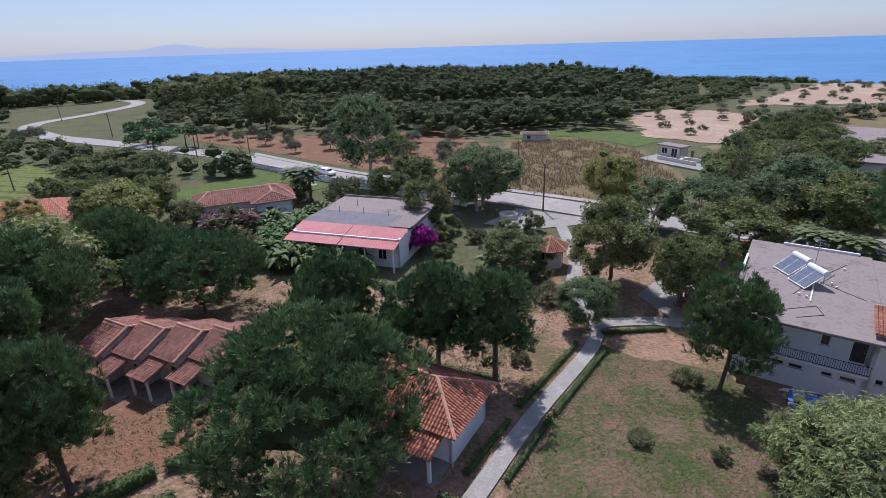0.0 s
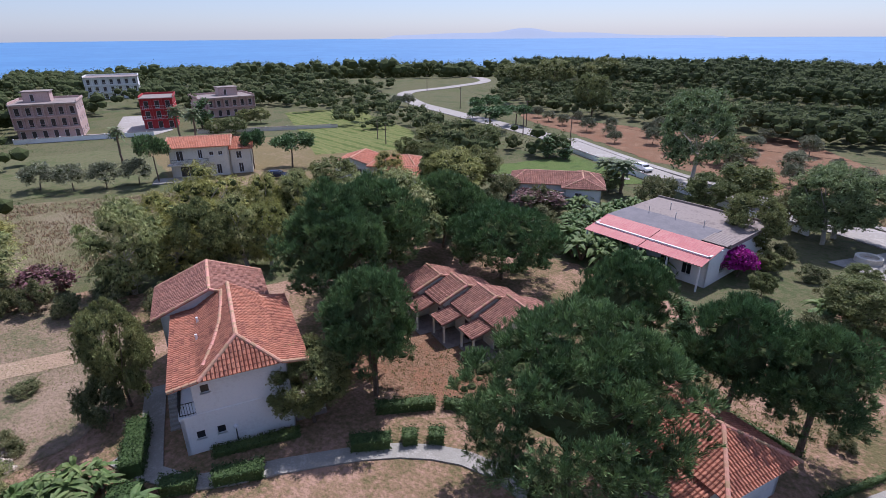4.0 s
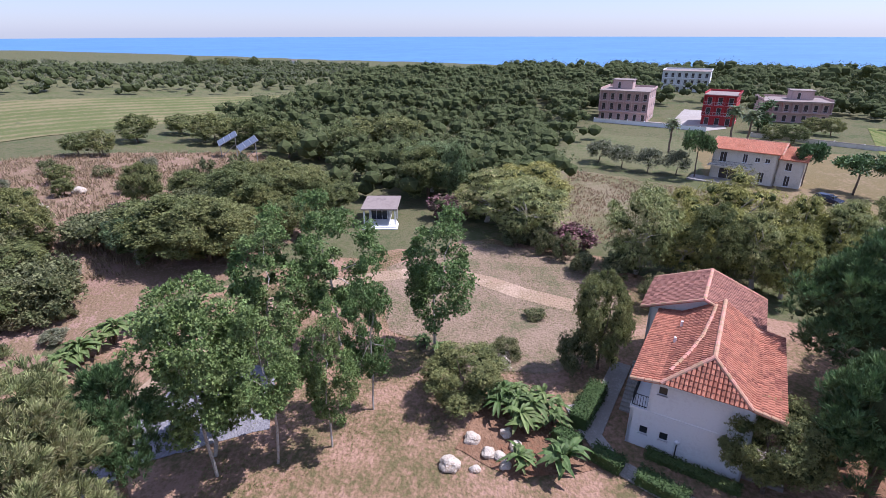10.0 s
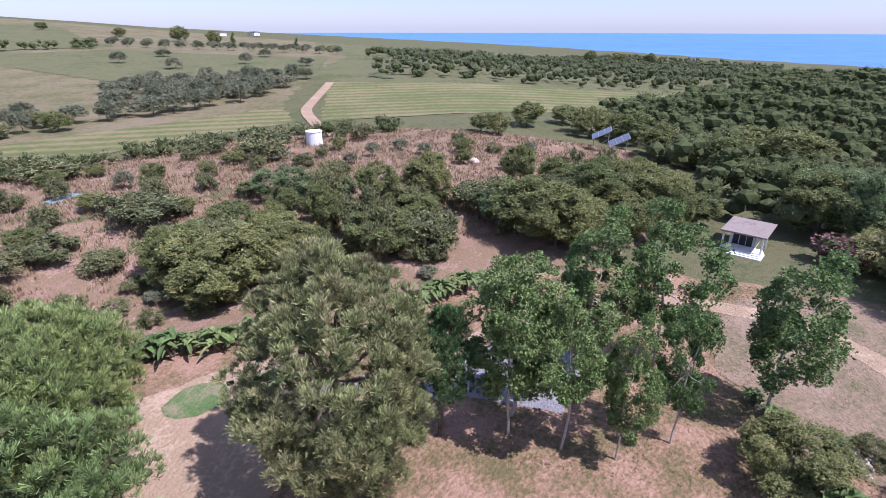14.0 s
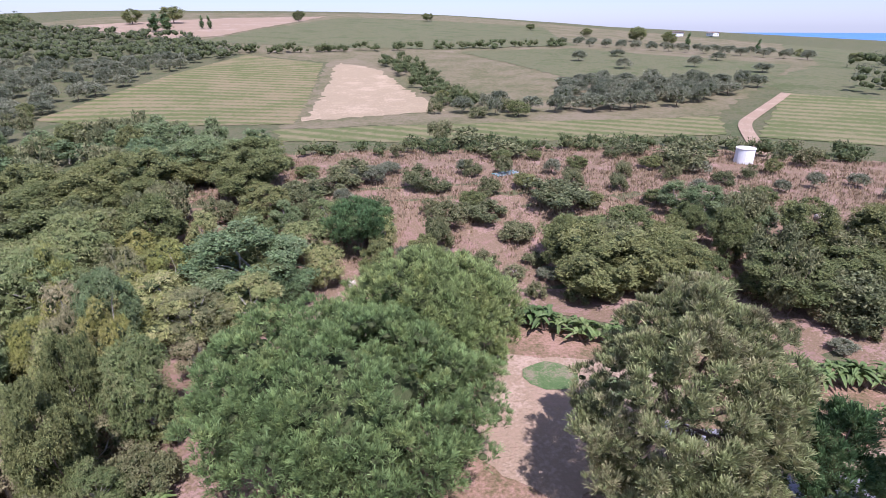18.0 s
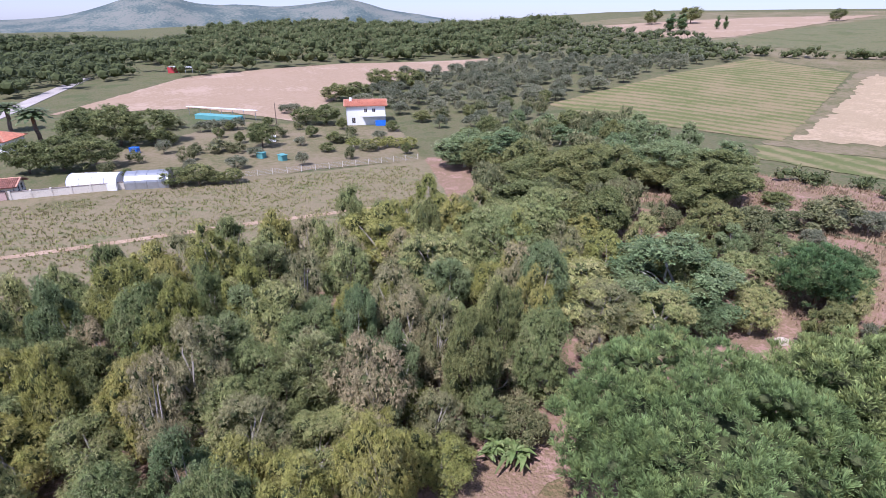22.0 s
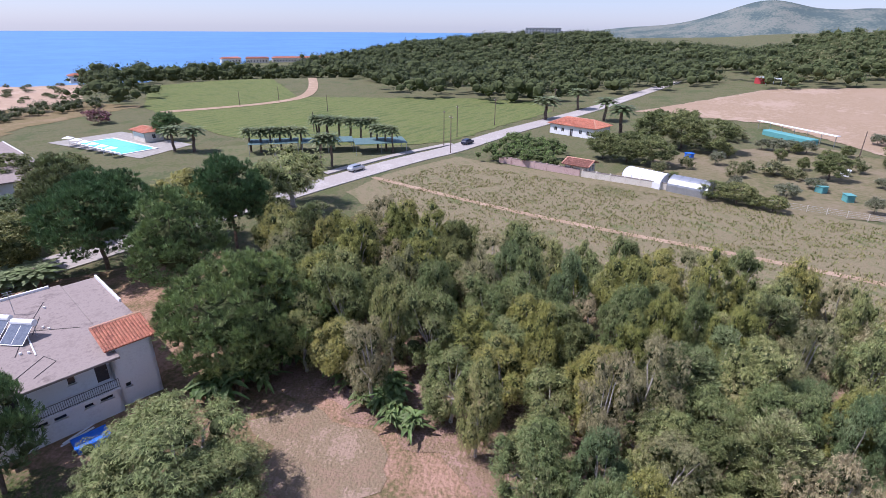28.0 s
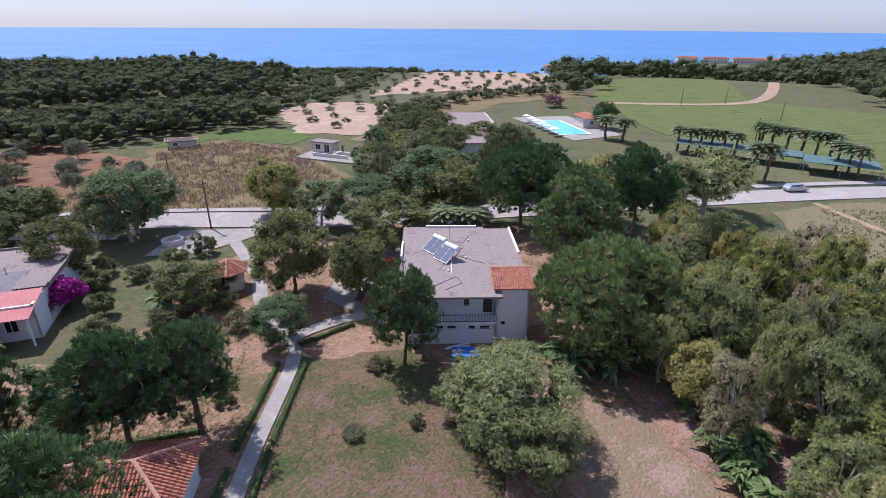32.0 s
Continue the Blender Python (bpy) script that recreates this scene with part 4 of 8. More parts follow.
def palm(x, y, h, w):
    """A fan of arching fronds on a rough trunk."""
    if not PALM:
        rng = np.random.default_rng(8)
        bm = bmesh.new()
        limb(bm, rng, (0, 0, -0.3), (0.1, 0, 6.3), 0.22, 0.18, 0.05, 6)
        bmesh.ops.create_icosphere(bm, subdivisions=1, radius=0.45, matrix=Matrix.Translation((0.1, 0, 6.2)))
        me = bpy.data.meshes.new("trunk")
        bm.to_mesh(me)
        bm.free()
        me.materials.append(BARK)
        verts, faces = [], []
        for k in range(38):
            a, up = k * 2.399, 1.25 - 1.9 * (k / 38)
            for j in range(7):
                t0, t1 = j / 7, (j + 1) / 7
                row = []
                for t in (t0, t1):
                    r, z = 2.0 * t * math.cos(up * (1 - 0.5 * t)), 2.0 * t * math.sin(up) - 1.1 * t * t
                    wd = 0.34 * math.sin(math.pi * min(0.97, t * 0.85 + 0.12))
                    for sgn in (-1, 1):
                        row.append((0.1 + r * math.cos(a) - sgn * wd * math.sin(a), r * math.sin(a) + sgn * wd * math.cos(a), 6.4 + z - 0.12 * (j % 2)))
                b = len(verts)
                verts += row
                faces.append((b, b + 1, b + 3, b + 2))
        PALM.extend((me, mesh_from("crown", verts, faces, PALM_LEAF)))
    t = thing("palm_tree", x, y, None, TREE_RNG.uniform(0, 360), "palm tree with a tuft of arching fronds", "palm", "palm trees")
    t.matrix_basis = t.matrix_basis @ Matrix.Diagonal((w / 2.9, w / 2.9, h / 7.4, 1))
    shared("trunk", PALM[0], t)
    shared("crown", PALM[1], t)
    return t


tree("pine", -7.8, 23.3, 11.4, 12.6)
tree("pine", -0.7, 34.6, 10.0, 6.3)
tree("pine", 3.8, 34.1, 9.5, 5.9)
tree("pine", -9.2, 38.7, 9.0, 7.1)
tree("pine", -24.6, 25.6, 9.0, 5.6)
tree("pine", -24.4, 47.1, 8.0, 12.2)
tree("pine", -35.0, 51.5, 9.0, 10.5)
tree("euc", -37.9, 44.1, 12.0, 12.4)
tree("grey", -14.2, 101.2, 18.0, 13.4)
tree("broad", -4.9, 91.8, 7.0, 8.6)
tree("broad", -9.3, 85.5, 6.0, 7.6)
tree("broad", -2.0, 70.2, 8.0, 7.1)
tree("grey", 5.5, 78.5, 11.0, 9.6)
tree("shrub", 1.7, 81.8, 6.0, 5.5)
tree("broad", 8.1, 54.2, 5.5, 7.3)
tree("broad", 17.8, 50.8, 10.0, 9.2)
tree("broad", 23.3, 45.1, 8.0, 6.5)
tree("eucy", 25.4, 77.6, 9.0, 8.1)
tree("shrub", 12.5, 68.5, 3.0, 3.2)
tree("shrub", -16.9, 85.8, 5.0, 6.8)
tree("broad", -10.0, 120.4, 6.0, 7.9)
tree("cypress", -5.4, 42.6, 5.0, 2.1)
tree("shrub", -4.3, 39.8, 3.0, 2.5)
tree("grey", 13.1, 41.7, 5.5, 5.8)
tree("umb", -71.4, 130.6, 7.0, 12.9)
tree("umb", -69.4, 143.2, 6.0, 8.6)
tree("broad", -44.3, 75.7, 8.0, 8.0)
tree("broad", -50.0, 73.9, 7.0, 8.0)
tree("eucy", -44.7, 67.7, 9.0, 11.7)
tree("broad", -59.7, 105.6, 6.0, 8.4)
tree("broad", -65.6, 103.7, 5.3, 8.4)
tree("broad", -71.6, 101.9, 6.0, 8.4)
tree("broad", -61.8, 92.3, 5.0, 5.6)
tree("broad", -65.7, 90.8, 4.4, 5.6)
tree("broad", -69.6, 89.3, 5.0, 5.6)
tree("cypress", -43.7, 106.8, 5.0, 3.2)
tree("cypress", -40.3, 106.9, 4.0, 2.8)
tree("palm", -26.3, 91.8, 5.0, 4.2)
tree("palm", -22.7, 87.7, 6.0, 4.0)
tree("broad", -24.9, 87.4, 4.0, 6.0)
tree("oleander", -30.9, 71.1, 4.0, 9.6)
tree("broad", -56.4, 172.5, 14.0, 11.8)
tree("broad", -99.3, 240.2, 15.0, 21.3)
tree("broad", -115.0, 237.6, 13.2, 21.3)
tree("broad", -80.2, 257.0, 15.0, 23.2)
tree("eucy", 26.3, 74.6, 9.0, 7.6)
tree("grey", 29.1, 68.0, 8.0, 7.6)
tree("grey", 34.1, 63.7, 9.0, 9.8)
tree("grey", 47.9, 68.0, 10.0, 13.0)
tree("broad", 33.3, 54.8, 8.0, 11.1)
tree("broad", 47.9, 60.6, 9.0, 10.5)
tree("broad", 91.5, 120.2, 5.0, 6.9)
tree("broad", 88.2, 124.2, 4.4, 6.9)
tree("broad", 84.9, 128.2, 5.0, 6.9)
tree("broad", 86.5, 98.2, 6.0, 9.1)
tree("broad", 82.6, 103.8, 5.3, 9.1)
tree("broad", 69.3, 98.4, 6.0, 7.5)
tree("broad", 65.6, 102.6, 5.3, 7.5)
tree("palm", 43.6, 55.8, 4.0, 4.9)
tree("palm", 46.1, 53.4, 4.0, 4.8)
tree("pine", 53.7, 51.2, 13.0, 14.1)
tree("pines", 66.5, 68.0, 11.0, 9.5)
tree("pinel", 48.6, 36.7, 12.0, 9.0)
tree("eucy", 64.1, 46.1, 11.0, 9.7)
tree("pine", 62.7, 37.9, 13.0, 9.8)
tree("euc", 82.0, 37.6, 11.0, 13.0)
tree("euc", 73.9, 38.1, 10.0, 8.4)
tree("pine", 20.6, 32.4, 9.0, 5.4)
tree("pinel", 36.3, 22.7, 10.5, 12.5)
tree("euc", 22.3, 20.0, 8.0, 9.5)
tree("euc", 20.9, 23.8, 5.0, 5.3)
tree("euc", 20.9, 16.4, 6.0, 6.3)
tree("eucy", 43.4, 17.7, 9.0, 6.2)
tree("eucy", 50.6, 16.5, 11.0, 5.9)
tree("euc", 50.0, 24.6, 8.0, 5.9)
tree("broad", 23.8, 47.1, 7.0, 5.0)
tree("shrub", 18.5, 33.5, 1.2, 2.3)
tree("shrub", 12.7, 27.3, 0.8, 1.8)
tree("shrub", 17.2, 25.3, 1.0, 1.3)
tree("shrub", 6.2, 36.3, 1.2, 1.7)
tree("grey", 6.8, 81.7, 10.0, 12.0)
tree("eucy", -4.8, 92.9, 6.0, 9.4)
tree("pine", 131.2, 95.0, 7.0, 6.2)
tree("palm", 118.8, 84.9, 6.5, 4.8)
tree("palm", 119.3, 79.7, 6.5, 5.3)
tree("palm", 120.9, 65.3, 6.5, 3.9)
tree("palm", 121.2, 62.7, 6.5, 3.9)
tree("palm", 122.3, 60.5, 6.5, 3.9)
tree("palm", 123.3, 58.3, 6.5, 3.9)
tree("palm", 125.1, 56.4, 6.5, 3.9)
tree("palm", 124.1, 53.3, 6.5, 3.8)
tree("palm", 139.2, 54.3, 7.0, 4.6)
tree("palm", 139.4, 51.7, 7.0, 4.5)
tree("palm", 138.7, 48.2, 7.0, 4.5)
tree("palm", 138.0, 44.8, 7.0, 4.4)
tree("palm", 137.4, 41.6, 7.0, 4.4)
tree("palm", 139.1, 39.2, 7.0, 4.4)
tree("palm", 139.2, 54.7, 7.0, 3.9)
tree("palm", 137.8, 51.5, 7.0, 3.9)
tree("palm", 110.5, 40.5, 8.0, 4.4)
tree("palm", 108.9, 42.5, 8.0, 4.4)
tree("palm", 129.1, 34.7, 7.0, 3.8)
tree("palm", 127.9, 32.2, 7.0, 3.8)
tree("palm", 126.7, 30.2, 7.0, 3.4)
tree("oleander", 152.1, 132.9, 5.0, 8.8)
tree("broad", -37.4, 13.2, 9.0, 4.7)
tree("shrub", -36.9, 11.5, 4.0, 3.3)
tree("poplar", -40.5, -0.2, 12.4, 9.0)
tree("broad", -33.6, 1.8, 4.5, 6.4)
tree("broad", -24.8, 19.4, 6.5, 5.4)
tree("pine", -23.0, 24.0, 10.5, 5.8)
tree("pine", -32.6, 29.8, 13.0, 9.0)
tree("pine", -34.0, 37.6, 12.0, 10.2)
tree("euc", -55.5, 22.9, 11.0, 8.6)
tree("eucy", -57.9, 33.6, 11.0, 11.0)
tree("euc", -51.6, 34.3, 9.0, 6.9)
tree("eucy", -54.3, 27.4, 8.0, 6.8)
tree("euc", -54.5, 45.8, 9.0, 7.1)
tree("euc", -67.6, 12.2, 9.0, 11.3)
tree("euc", -73.7, 7.6, 8.0, 10.6)
tree("grey", -84.7, 2.6, 9.0, 10.1)
tree("broad", -84.9, -1.2, 9.0, 11.1)
tree("oleander", -75.4, 2.9, 4.0, 8.3)
tree("oleander", -62.8, 17.4, 3.5, 6.6)
tree("shrub", -64.8, 13.3, 3.0, 5.9)
tree("olive", -110.1, 35.0, 5.0, 6.0)
tree("olive", -105.1, 38.3, 5.0, 5.3)
tree("olive", -101.6, 42.2, 5.0, 5.3)
tree("olive", -99.5, 46.9, 5.0, 5.3)
tree("umb", -97.1, 49.5, 9.0, 5.6)
tree("umb", -85.2, 71.1, 7.0, 8.9)
tree("umb", -90.8, 66.0, 8.0, 5.1)
tree("broad", -65.7, 63.1, 6.0, 9.0)
tree("broad", -47.1, 69.1, 9.0, 8.3)
tree("eucy", -58.0, 68.8, 7.0, 5.9)
tree("cypress", -145.3, 90.6, 9.0, 4.6)
tree("broad", -128.5, 89.2, 5.0, 6.4)
tree("broad", -132.1, 86.1, 4.4, 6.4)
tree("broad", -138.4, 105.6, 5.0, 5.9)
tree("broad", -141.9, 102.9, 4.4, 5.9)
tree("umb", -83.2, 149.4, 7.0, 11.1)
tree("olive", -122.7, 160.9, 5.0, 5.5)
tree("olive", -126.5, 159.4, 4.4, 5.5)
tree("palm", -119.7, 54.2, 8.0, 3.1)
tree("palm", -133.2, 75.8, 9.0, 3.6)
tree("palm", -125.4, 75.5, 9.0, 3.5)
tree("poplar", -28.6, -14.8, 12.4, 9.8)
tree("poplar", -27.9, -10.5, 11.4, 6.9)
tree("poplar", -29.3, -7.2, 10.2, 5.3)
tree("poplar", -32.9, -4.8, 11.6, 5.2)
tree("poplar", -37.8, -13.2, 13.1, 8.9)
tree("poplar", -41.6, -8.5, 13.8, 9.8)
tree("shrub", -39.4, 5.9, 1.8, 2.9)
tree("shrub", -45.8, 9.4, 1.0, 2.2)
tree("eucy", -74.5, 13.1, 9.0, 12.4)
tree("grey", -89.4, -0.2, 9.0, 10.6)
tree("grey", -82.5, 3.2, 10.0, 5.4)
tree("broad", -96.5, -5.0, 8.0, 7.9)
tree("broad", -97.6, -10.8, 7.0, 7.9)
tree("broad", -60.2, -24.6, 7.0, 8.6)
tree("broad", -59.0, -30.9, 6.2, 8.6)
tree("grey", -55.6, -33.1, 6.0, 6.4)
tree("broad", -80.9, -24.8, 7.0, 7.6)
tree("broad", -80.5, -30.4, 6.2, 7.6)
tree("broad", -79.9, -20.6, 7.0, 9.8)
tree("pines", -17.1, -19.8, 15.1, 11.5)
tree("pine", -23.9, -17.6, 9.9, 3.7)
tree("poplar", -27.0, -14.0, 13.3, 7.8)
tree("broad", -31.5, -48.1, 7.0, 10.8)
tree("broad", -25.6, -53.5, 6.2, 10.8)
tree("shrub", -47.9, -39.1, 5.0, 8.9)
tree("broad", -58.0, -26.3, 8.0, 10.5)
tree("broad", -80.8, -21.3, 7.0, 8.6)
tree("broad", -80.5, -27.7, 6.2, 8.6)
tree("broad", -72.0, -27.6, 7.0, 10.0)
tree("grey", -43.3, -58.2, 5.0, 5.0)
tree("grey", -40.9, -61.0, 4.4, 5.0)
tree("grey", -45.1, -54.3, 5.0, 7.7)
tree("shrub", -53.9, -79.9, 5.0, 9.4)
tree("shrub", -75.2, -78.9, 4.0, 4.7)
tree("shrub", -50.7, -45.8, 5.0, 6.7)
tree("shrub", -59.1, -35.0, 4.0, 4.5)
tree("broad", -124.1, -41.5, 8.0, 11.6)
tree("broad", -123.2, -50.1, 7.0, 11.6)
tree("broad", -113.9, -18.1, 8.0, 8.9)
tree("broad", -114.2, -24.7, 7.0, 8.9)
tree("broad", -114.5, -31.3, 8.0, 8.9)
tree("broad", -127.7, -8.4, 8.0, 13.1)
tree("broad", -129.3, -18.1, 7.0, 13.1)
tree("broad", -116.1, -63.8, 6.0, 8.5)
tree("broad", -100.1, -61.6, 5.0, 5.6)
tree("broad", -98.8, -65.5, 4.4, 5.6)
tree("broad", -130.4, -60.8, 5.0, 7.7)
tree("pinel", 1.8, -25.5, 11.0, 19.8)
tree("pinel", -5.3, -34.4, 12.0, 14.2)
tree("grey", 12.0, -51.4, 9.0, 13.6)
tree("pine", 0.8, -59.8, 7.0, 7.5)
tree("broad", -25.4, -48.3, 7.5, 11.3)
tree("broad", -32.1, -45.7, 7.0, 8.3)
tree("broad", -42.0, -41.4, 6.0, 8.7)
tree("shrub", 1.4, -79.1, 3.5, 7.9)
tree("shrub", 7.6, -73.2, 3.5, 8.3)
tree("shrub", -8.2, -75.6, 3.5, 5.1)
tree("shrub", -10.9, -65.8, 3.0, 6.1)
tree("shrub", -16.8, -65.6, 2.5, 6.1)
tree("shrub", -16.7, -80.1, 3.0, 3.2)
tree("shrub", -17.7, -71.8, 3.0, 3.7)
tree("shrub", -27.4, -66.0, 4.0, 10.4)
tree("shrub", -19.1, -60.7, 2.5, 5.1)
tree("shrub", -14.9, -108.3, 5.0, 5.4)
tree("shrub", -20.3, -102.3, 4.0, 8.0)
tree("shrub", -25.3, -94.1, 3.0, 8.5)
tree("shrub", -57.9, -85.1, 4.0, 9.0)
tree("shrub", -48.7, -91.8, 3.0, 6.8)
tree("broad", 17.0, -81.8, 7.0, 10.0)
tree("broad", 24.4, -81.8, 6.2, 10.0)
tree("broad", -57.5, -29.7, 8.0, 12.2)
tree("shrub", -59.3, -38.5, 4.0, 8.6)
tree("broad", 18.9, -90.7, 6.0, 8.4)
tree("broad", 25.2, -90.8, 5.3, 8.4)
tree("broad", 24.4, -60.2, 8.0, 8.0)
tree("broad", 30.3, -59.1, 7.0, 8.0)
tree("broad", 35.3, -73.1, 8.0, 9.9)
tree("broad", 42.4, -71.3, 7.0, 9.9)
tree("grey", 58.1, -87.7, 8.0, 12.7)
tree("grey", 66.9, -84.2, 7.0, 12.7)
tree("broad", 34.8, -57.7, 8.0, 11.6)
tree("euc", 32.4, -45.5, 9.0, 9.9)
tree("euc", 31.1, -51.0, 9.0, 8.3)
tree("euc", 17.9, -44.3, 7.0, 9.9)
tree("cypress", 156.7, -444.7, 9.0, 6.1)
tree("cypress", 148.4, -443.5, 9.0, 6.0)
tree("broad", 315.1, -1462.8, 12.0, 15.1)
tree("broad", 326.4, -1463.2, 10.6, 15.1)
tree("broad", 337.6, -1463.5, 12.0, 15.1)
tree("broad", 347.2, -1456.8, 10.6, 15.1)
tree("broad", 358.5, -1457.1, 12.0, 15.1)
tree("broad", 368.1, -1450.3, 10.6, 15.1)
tree("olive", -1.4, -78.3, 3.0, 3.9)
tree("olive", 1.4, -79.0, 2.6, 3.9)
tree("grey", 62.4, -90.3, 7.0, 10.0)
tree("grey", 69.3, -87.5, 6.2, 10.0)
tree("broad", 50.6, -82.3, 7.0, 8.6)
tree("broad", 31.4, -74.8, 8.0, 9.2)
tree("broad", 38.1, -73.5, 7.0, 9.2)
tree("grey", 24.5, -81.2, 8.0, 8.9)
tree("grey", 31.1, -80.6, 7.0, 8.9)
tree("grey", 17.6, -87.7, 7.0, 8.1)
tree("grey", 23.7, -87.8, 6.2, 8.1)
tree("broad", 15.9, -74.6, 7.0, 10.1)
tree("eucy", 40.8, -36.8, 9.0, 9.8)
tree("euc", 31.9, -36.8, 9.0, 7.6)
tree("euc", 29.9, -46.2, 10.0, 9.0)
tree("euc", 30.2, -55.6, 9.0, 8.0)
tree("broad", 128.8, -95.4, 6.0, 8.9)
tree("broad", 133.9, -91.2, 5.3, 8.9)
tree("broad", 151.6, -126.1, 7.0, 10.8)
tree("broad", 158.1, -121.2, 6.2, 10.8)
tree("broad", 152.8, -156.8, 8.0, 10.0)
tree("broad", 159.2, -152.9, 7.0, 10.0)
tree("broad", 165.5, -149.0, 8.0, 10.0)
tree("broad", 139.9, -50.5, 8.5, 12.0)
tree("broad", 144.0, -43.9, 9.5, 12.5)
tree("broad", 148.0, -37.4, 9.0, 12.0)
tree("broad", 124.0, -32.3, 7.0, 9.5)
tree("broad", 126.6, -27.1, 7.2, 9.5)
tree("broad", 129.2, -21.9, 7.0, 9.0)
tree("broad", 162.7, -48.8, 8.0, 9.4)
tree("broad", 166.2, -42.8, 7.0, 9.4)
tree("broad", 117.0, -66.8, 6.0, 7.4)
tree("shrub", 119.8, -57.3, 3.0, 6.6)
tree("shrub", 121.4, -52.4, 2.5, 3.7)
tree("shrub", 115.3, -59.5, 2.5, 4.0)
tree("broad", 96.6, -41.2, 4.0, 5.9)
tree("broad", 99.2, -37.7, 3.5, 5.9)
tree("broad", 92.7, -45.8, 3.0, 4.4)
tree("broad", 94.8, -43.3, 2.6, 4.4)
tree("palm", 161.6, -31.2, 9.0, 7.2)
tree("palm", 184.7, -29.7, 8.0, 6.9)
tree("palm", 209.1, -23.1, 8.0, 6.9)
tree("palm", 185.4, -10.0, 8.0, 8.1)
tree("shrub", 155.4, -62.1, 3.0, 7.3)
tree("olive", 143.4, -67.3, 3.5, 4.4)
tree("olive", 145.5, -64.8, 3.1, 4.4)
tree("olive", 141.4, -73.4, 3.5, 4.4)
tree("olive", 143.6, -70.9, 3.1, 4.4)
tree("olive", 149.9, -98.1, 3.5, 4.3)
tree("olive", 152.3, -96.0, 3.1, 4.3)
tree("eucy", 94.3, -84.7, 3.0, 4.1)
tree("eucy", 96.8, -83.0, 2.6, 4.1)
tree("eucy", 99.3, -81.2, 3.0, 4.1)
tree("eucy", 89.0, -90.9, 3.0, 4.1)
tree("eucy", 91.7, -89.3, 2.6, 4.1)
tree("eucy", 94.3, -87.7, 3.0, 4.1)
tree("shrub", 107.6, -84.4, 2.5, 7.5)
tree("cypress", 138.1, -394.1, 9.0, 6.3)
tree("cypress", 133.0, -399.4, 9.0, 6.3)


# the eucalyptus grove
GROVE = [(36, 20), (60, 31), (64, 14), (52, -20), (46, -52), (34, -54), (22, -42), (14, -31), (15, -19), (15, -11), (22, -3), (31, 4), (33, 12)]
gr = random.Random(11)
taken = []
for _ in range(4000):
    x, y = gr.uniform(10, 66), gr.uniform(-58, 34)
    if inside(GROVE, x, y) and all((x - a) ** 2 + (y - b) ** 2 > 9.0 for a, b in taken):
        taken.append((x, y))
        sp = gr.choices(("euc", "eucy", "eucb", "grey", "broad", "pines"), (6.5, 5.0, 2.4, 1.0, 1.4, 0.8))[0]
        tree(sp, x, y, gr.uniform(6.0, 10.5), gr.uniform(3.3, 5.6))


def spread(sp, poly, gap, h, w, seed, keep=1.0):
    """Single trees strewn over a piece of land."""
    r = random.Random(seed)
    xs, ys = [p[0] for p in poly], [p[1] for p in poly]
    got = []
    for _ in range(int(12 * (max(xs) - min(xs)) * (max(ys) - min(ys)) / gap ** 2)):
        x, y = r.uniform(min(xs), max(xs)), r.uniform(min(ys), max(ys))
        if inside(poly, x, y) and all((x - a) ** 2 + (y - b) ** 2 > gap * gap for a, b in got):
            got.append((x, y))
            if r.random() < keep:
                tree(r.choice(sp) if isinstance(sp, (list, tuple)) else sp, x, y, h * r.uniform(0.75, 1.25), w * r.uniform(0.75, 1.25))


spread(["shrub", "shrub", "broad", "olive"], [(-10, -58), (-60, -42), (-95, -45), (-70, -88), (0, -96), (26, -84)], 5.8, 2.5, 3.4, 3, 0.75)
spread("olive", [(-78, 164), (-46, 138), (-4, 104), (12, 104), (12, 130), (0, 156), (-32, 152)], 7.5, 3.8, 4.2, 4)
spread("olive", [(-134, -168), (-70, -188), (-50, -140), (-84, -140)], 5.4, 5.4, 6.4, 5)
spread("olive", [(-110, -300), (-180, -222), (-150, -190), (-90, -220)], 26, 4.5, 6.5, 6)
spread("olive", [(92, -160), (112, -120), (150, -120), (180, -180), (150, -250), (72, -262)], 7.2, 5.0, 6.2, 7)
spread(["broad", "olive", "shrub"], [(92, -62), (80, -82), (112, -106), (145, -80), (135, -45), (108, -24)], 8.5, 3.0, 3.6, 8)
spread(["shrub", "broad", "grey"], [(30, -58), (46, -66), (76, -92), (86, -118), (60, -126), (28, -104), (16, -70)], 5.6, 6.0, 6.5, 9)


spread(["shrub", "olive", "shrub", "grey"], [(72, 180), (60, 140), (76, 126), (100, 155), (150, 195), (200, 185), (250, 220), (240, 320), (160, 265)], 9.5, 1.8, 3.6, 12)
spread(["shrub", "broad", "olive"], [(-14, -142), (-40, -134), (-48, -146), (-24, -165)], 6, 4.2, 5.0, 13)
spread(["broad", "olive", "shrub"], [(92, -160), (112, -118), (98, -112), (80, -140)], 6.5, 4.6, 5.4, 14)
spread(["broad", "shrub", "grey"], [(44, 62), (62, 62), (90, 84), (84, 96), (60, 104), (44, 90)], 6.5, 6.5, 7.0, 15)
spread(["shrub", "broad"], [(-40, 54), (-24, 58), (-26, 70), (-44, 78), (-60, 62), (-58, 48)], 5.0, 4.5, 5.2, 16)
spread(["shrub", "shrub", "broad"], [(4, 46), (12, 48), (12, 66), (2, 70), (-4, 56)], 4.0, 2.2, 3.0, 17)
spread("shrub", [(-64, 14), (-58, 20), (-48, 26), (-46, 22), (-54, 17), (-66, 8)], 3.0, 2.8, 3.4, 18)
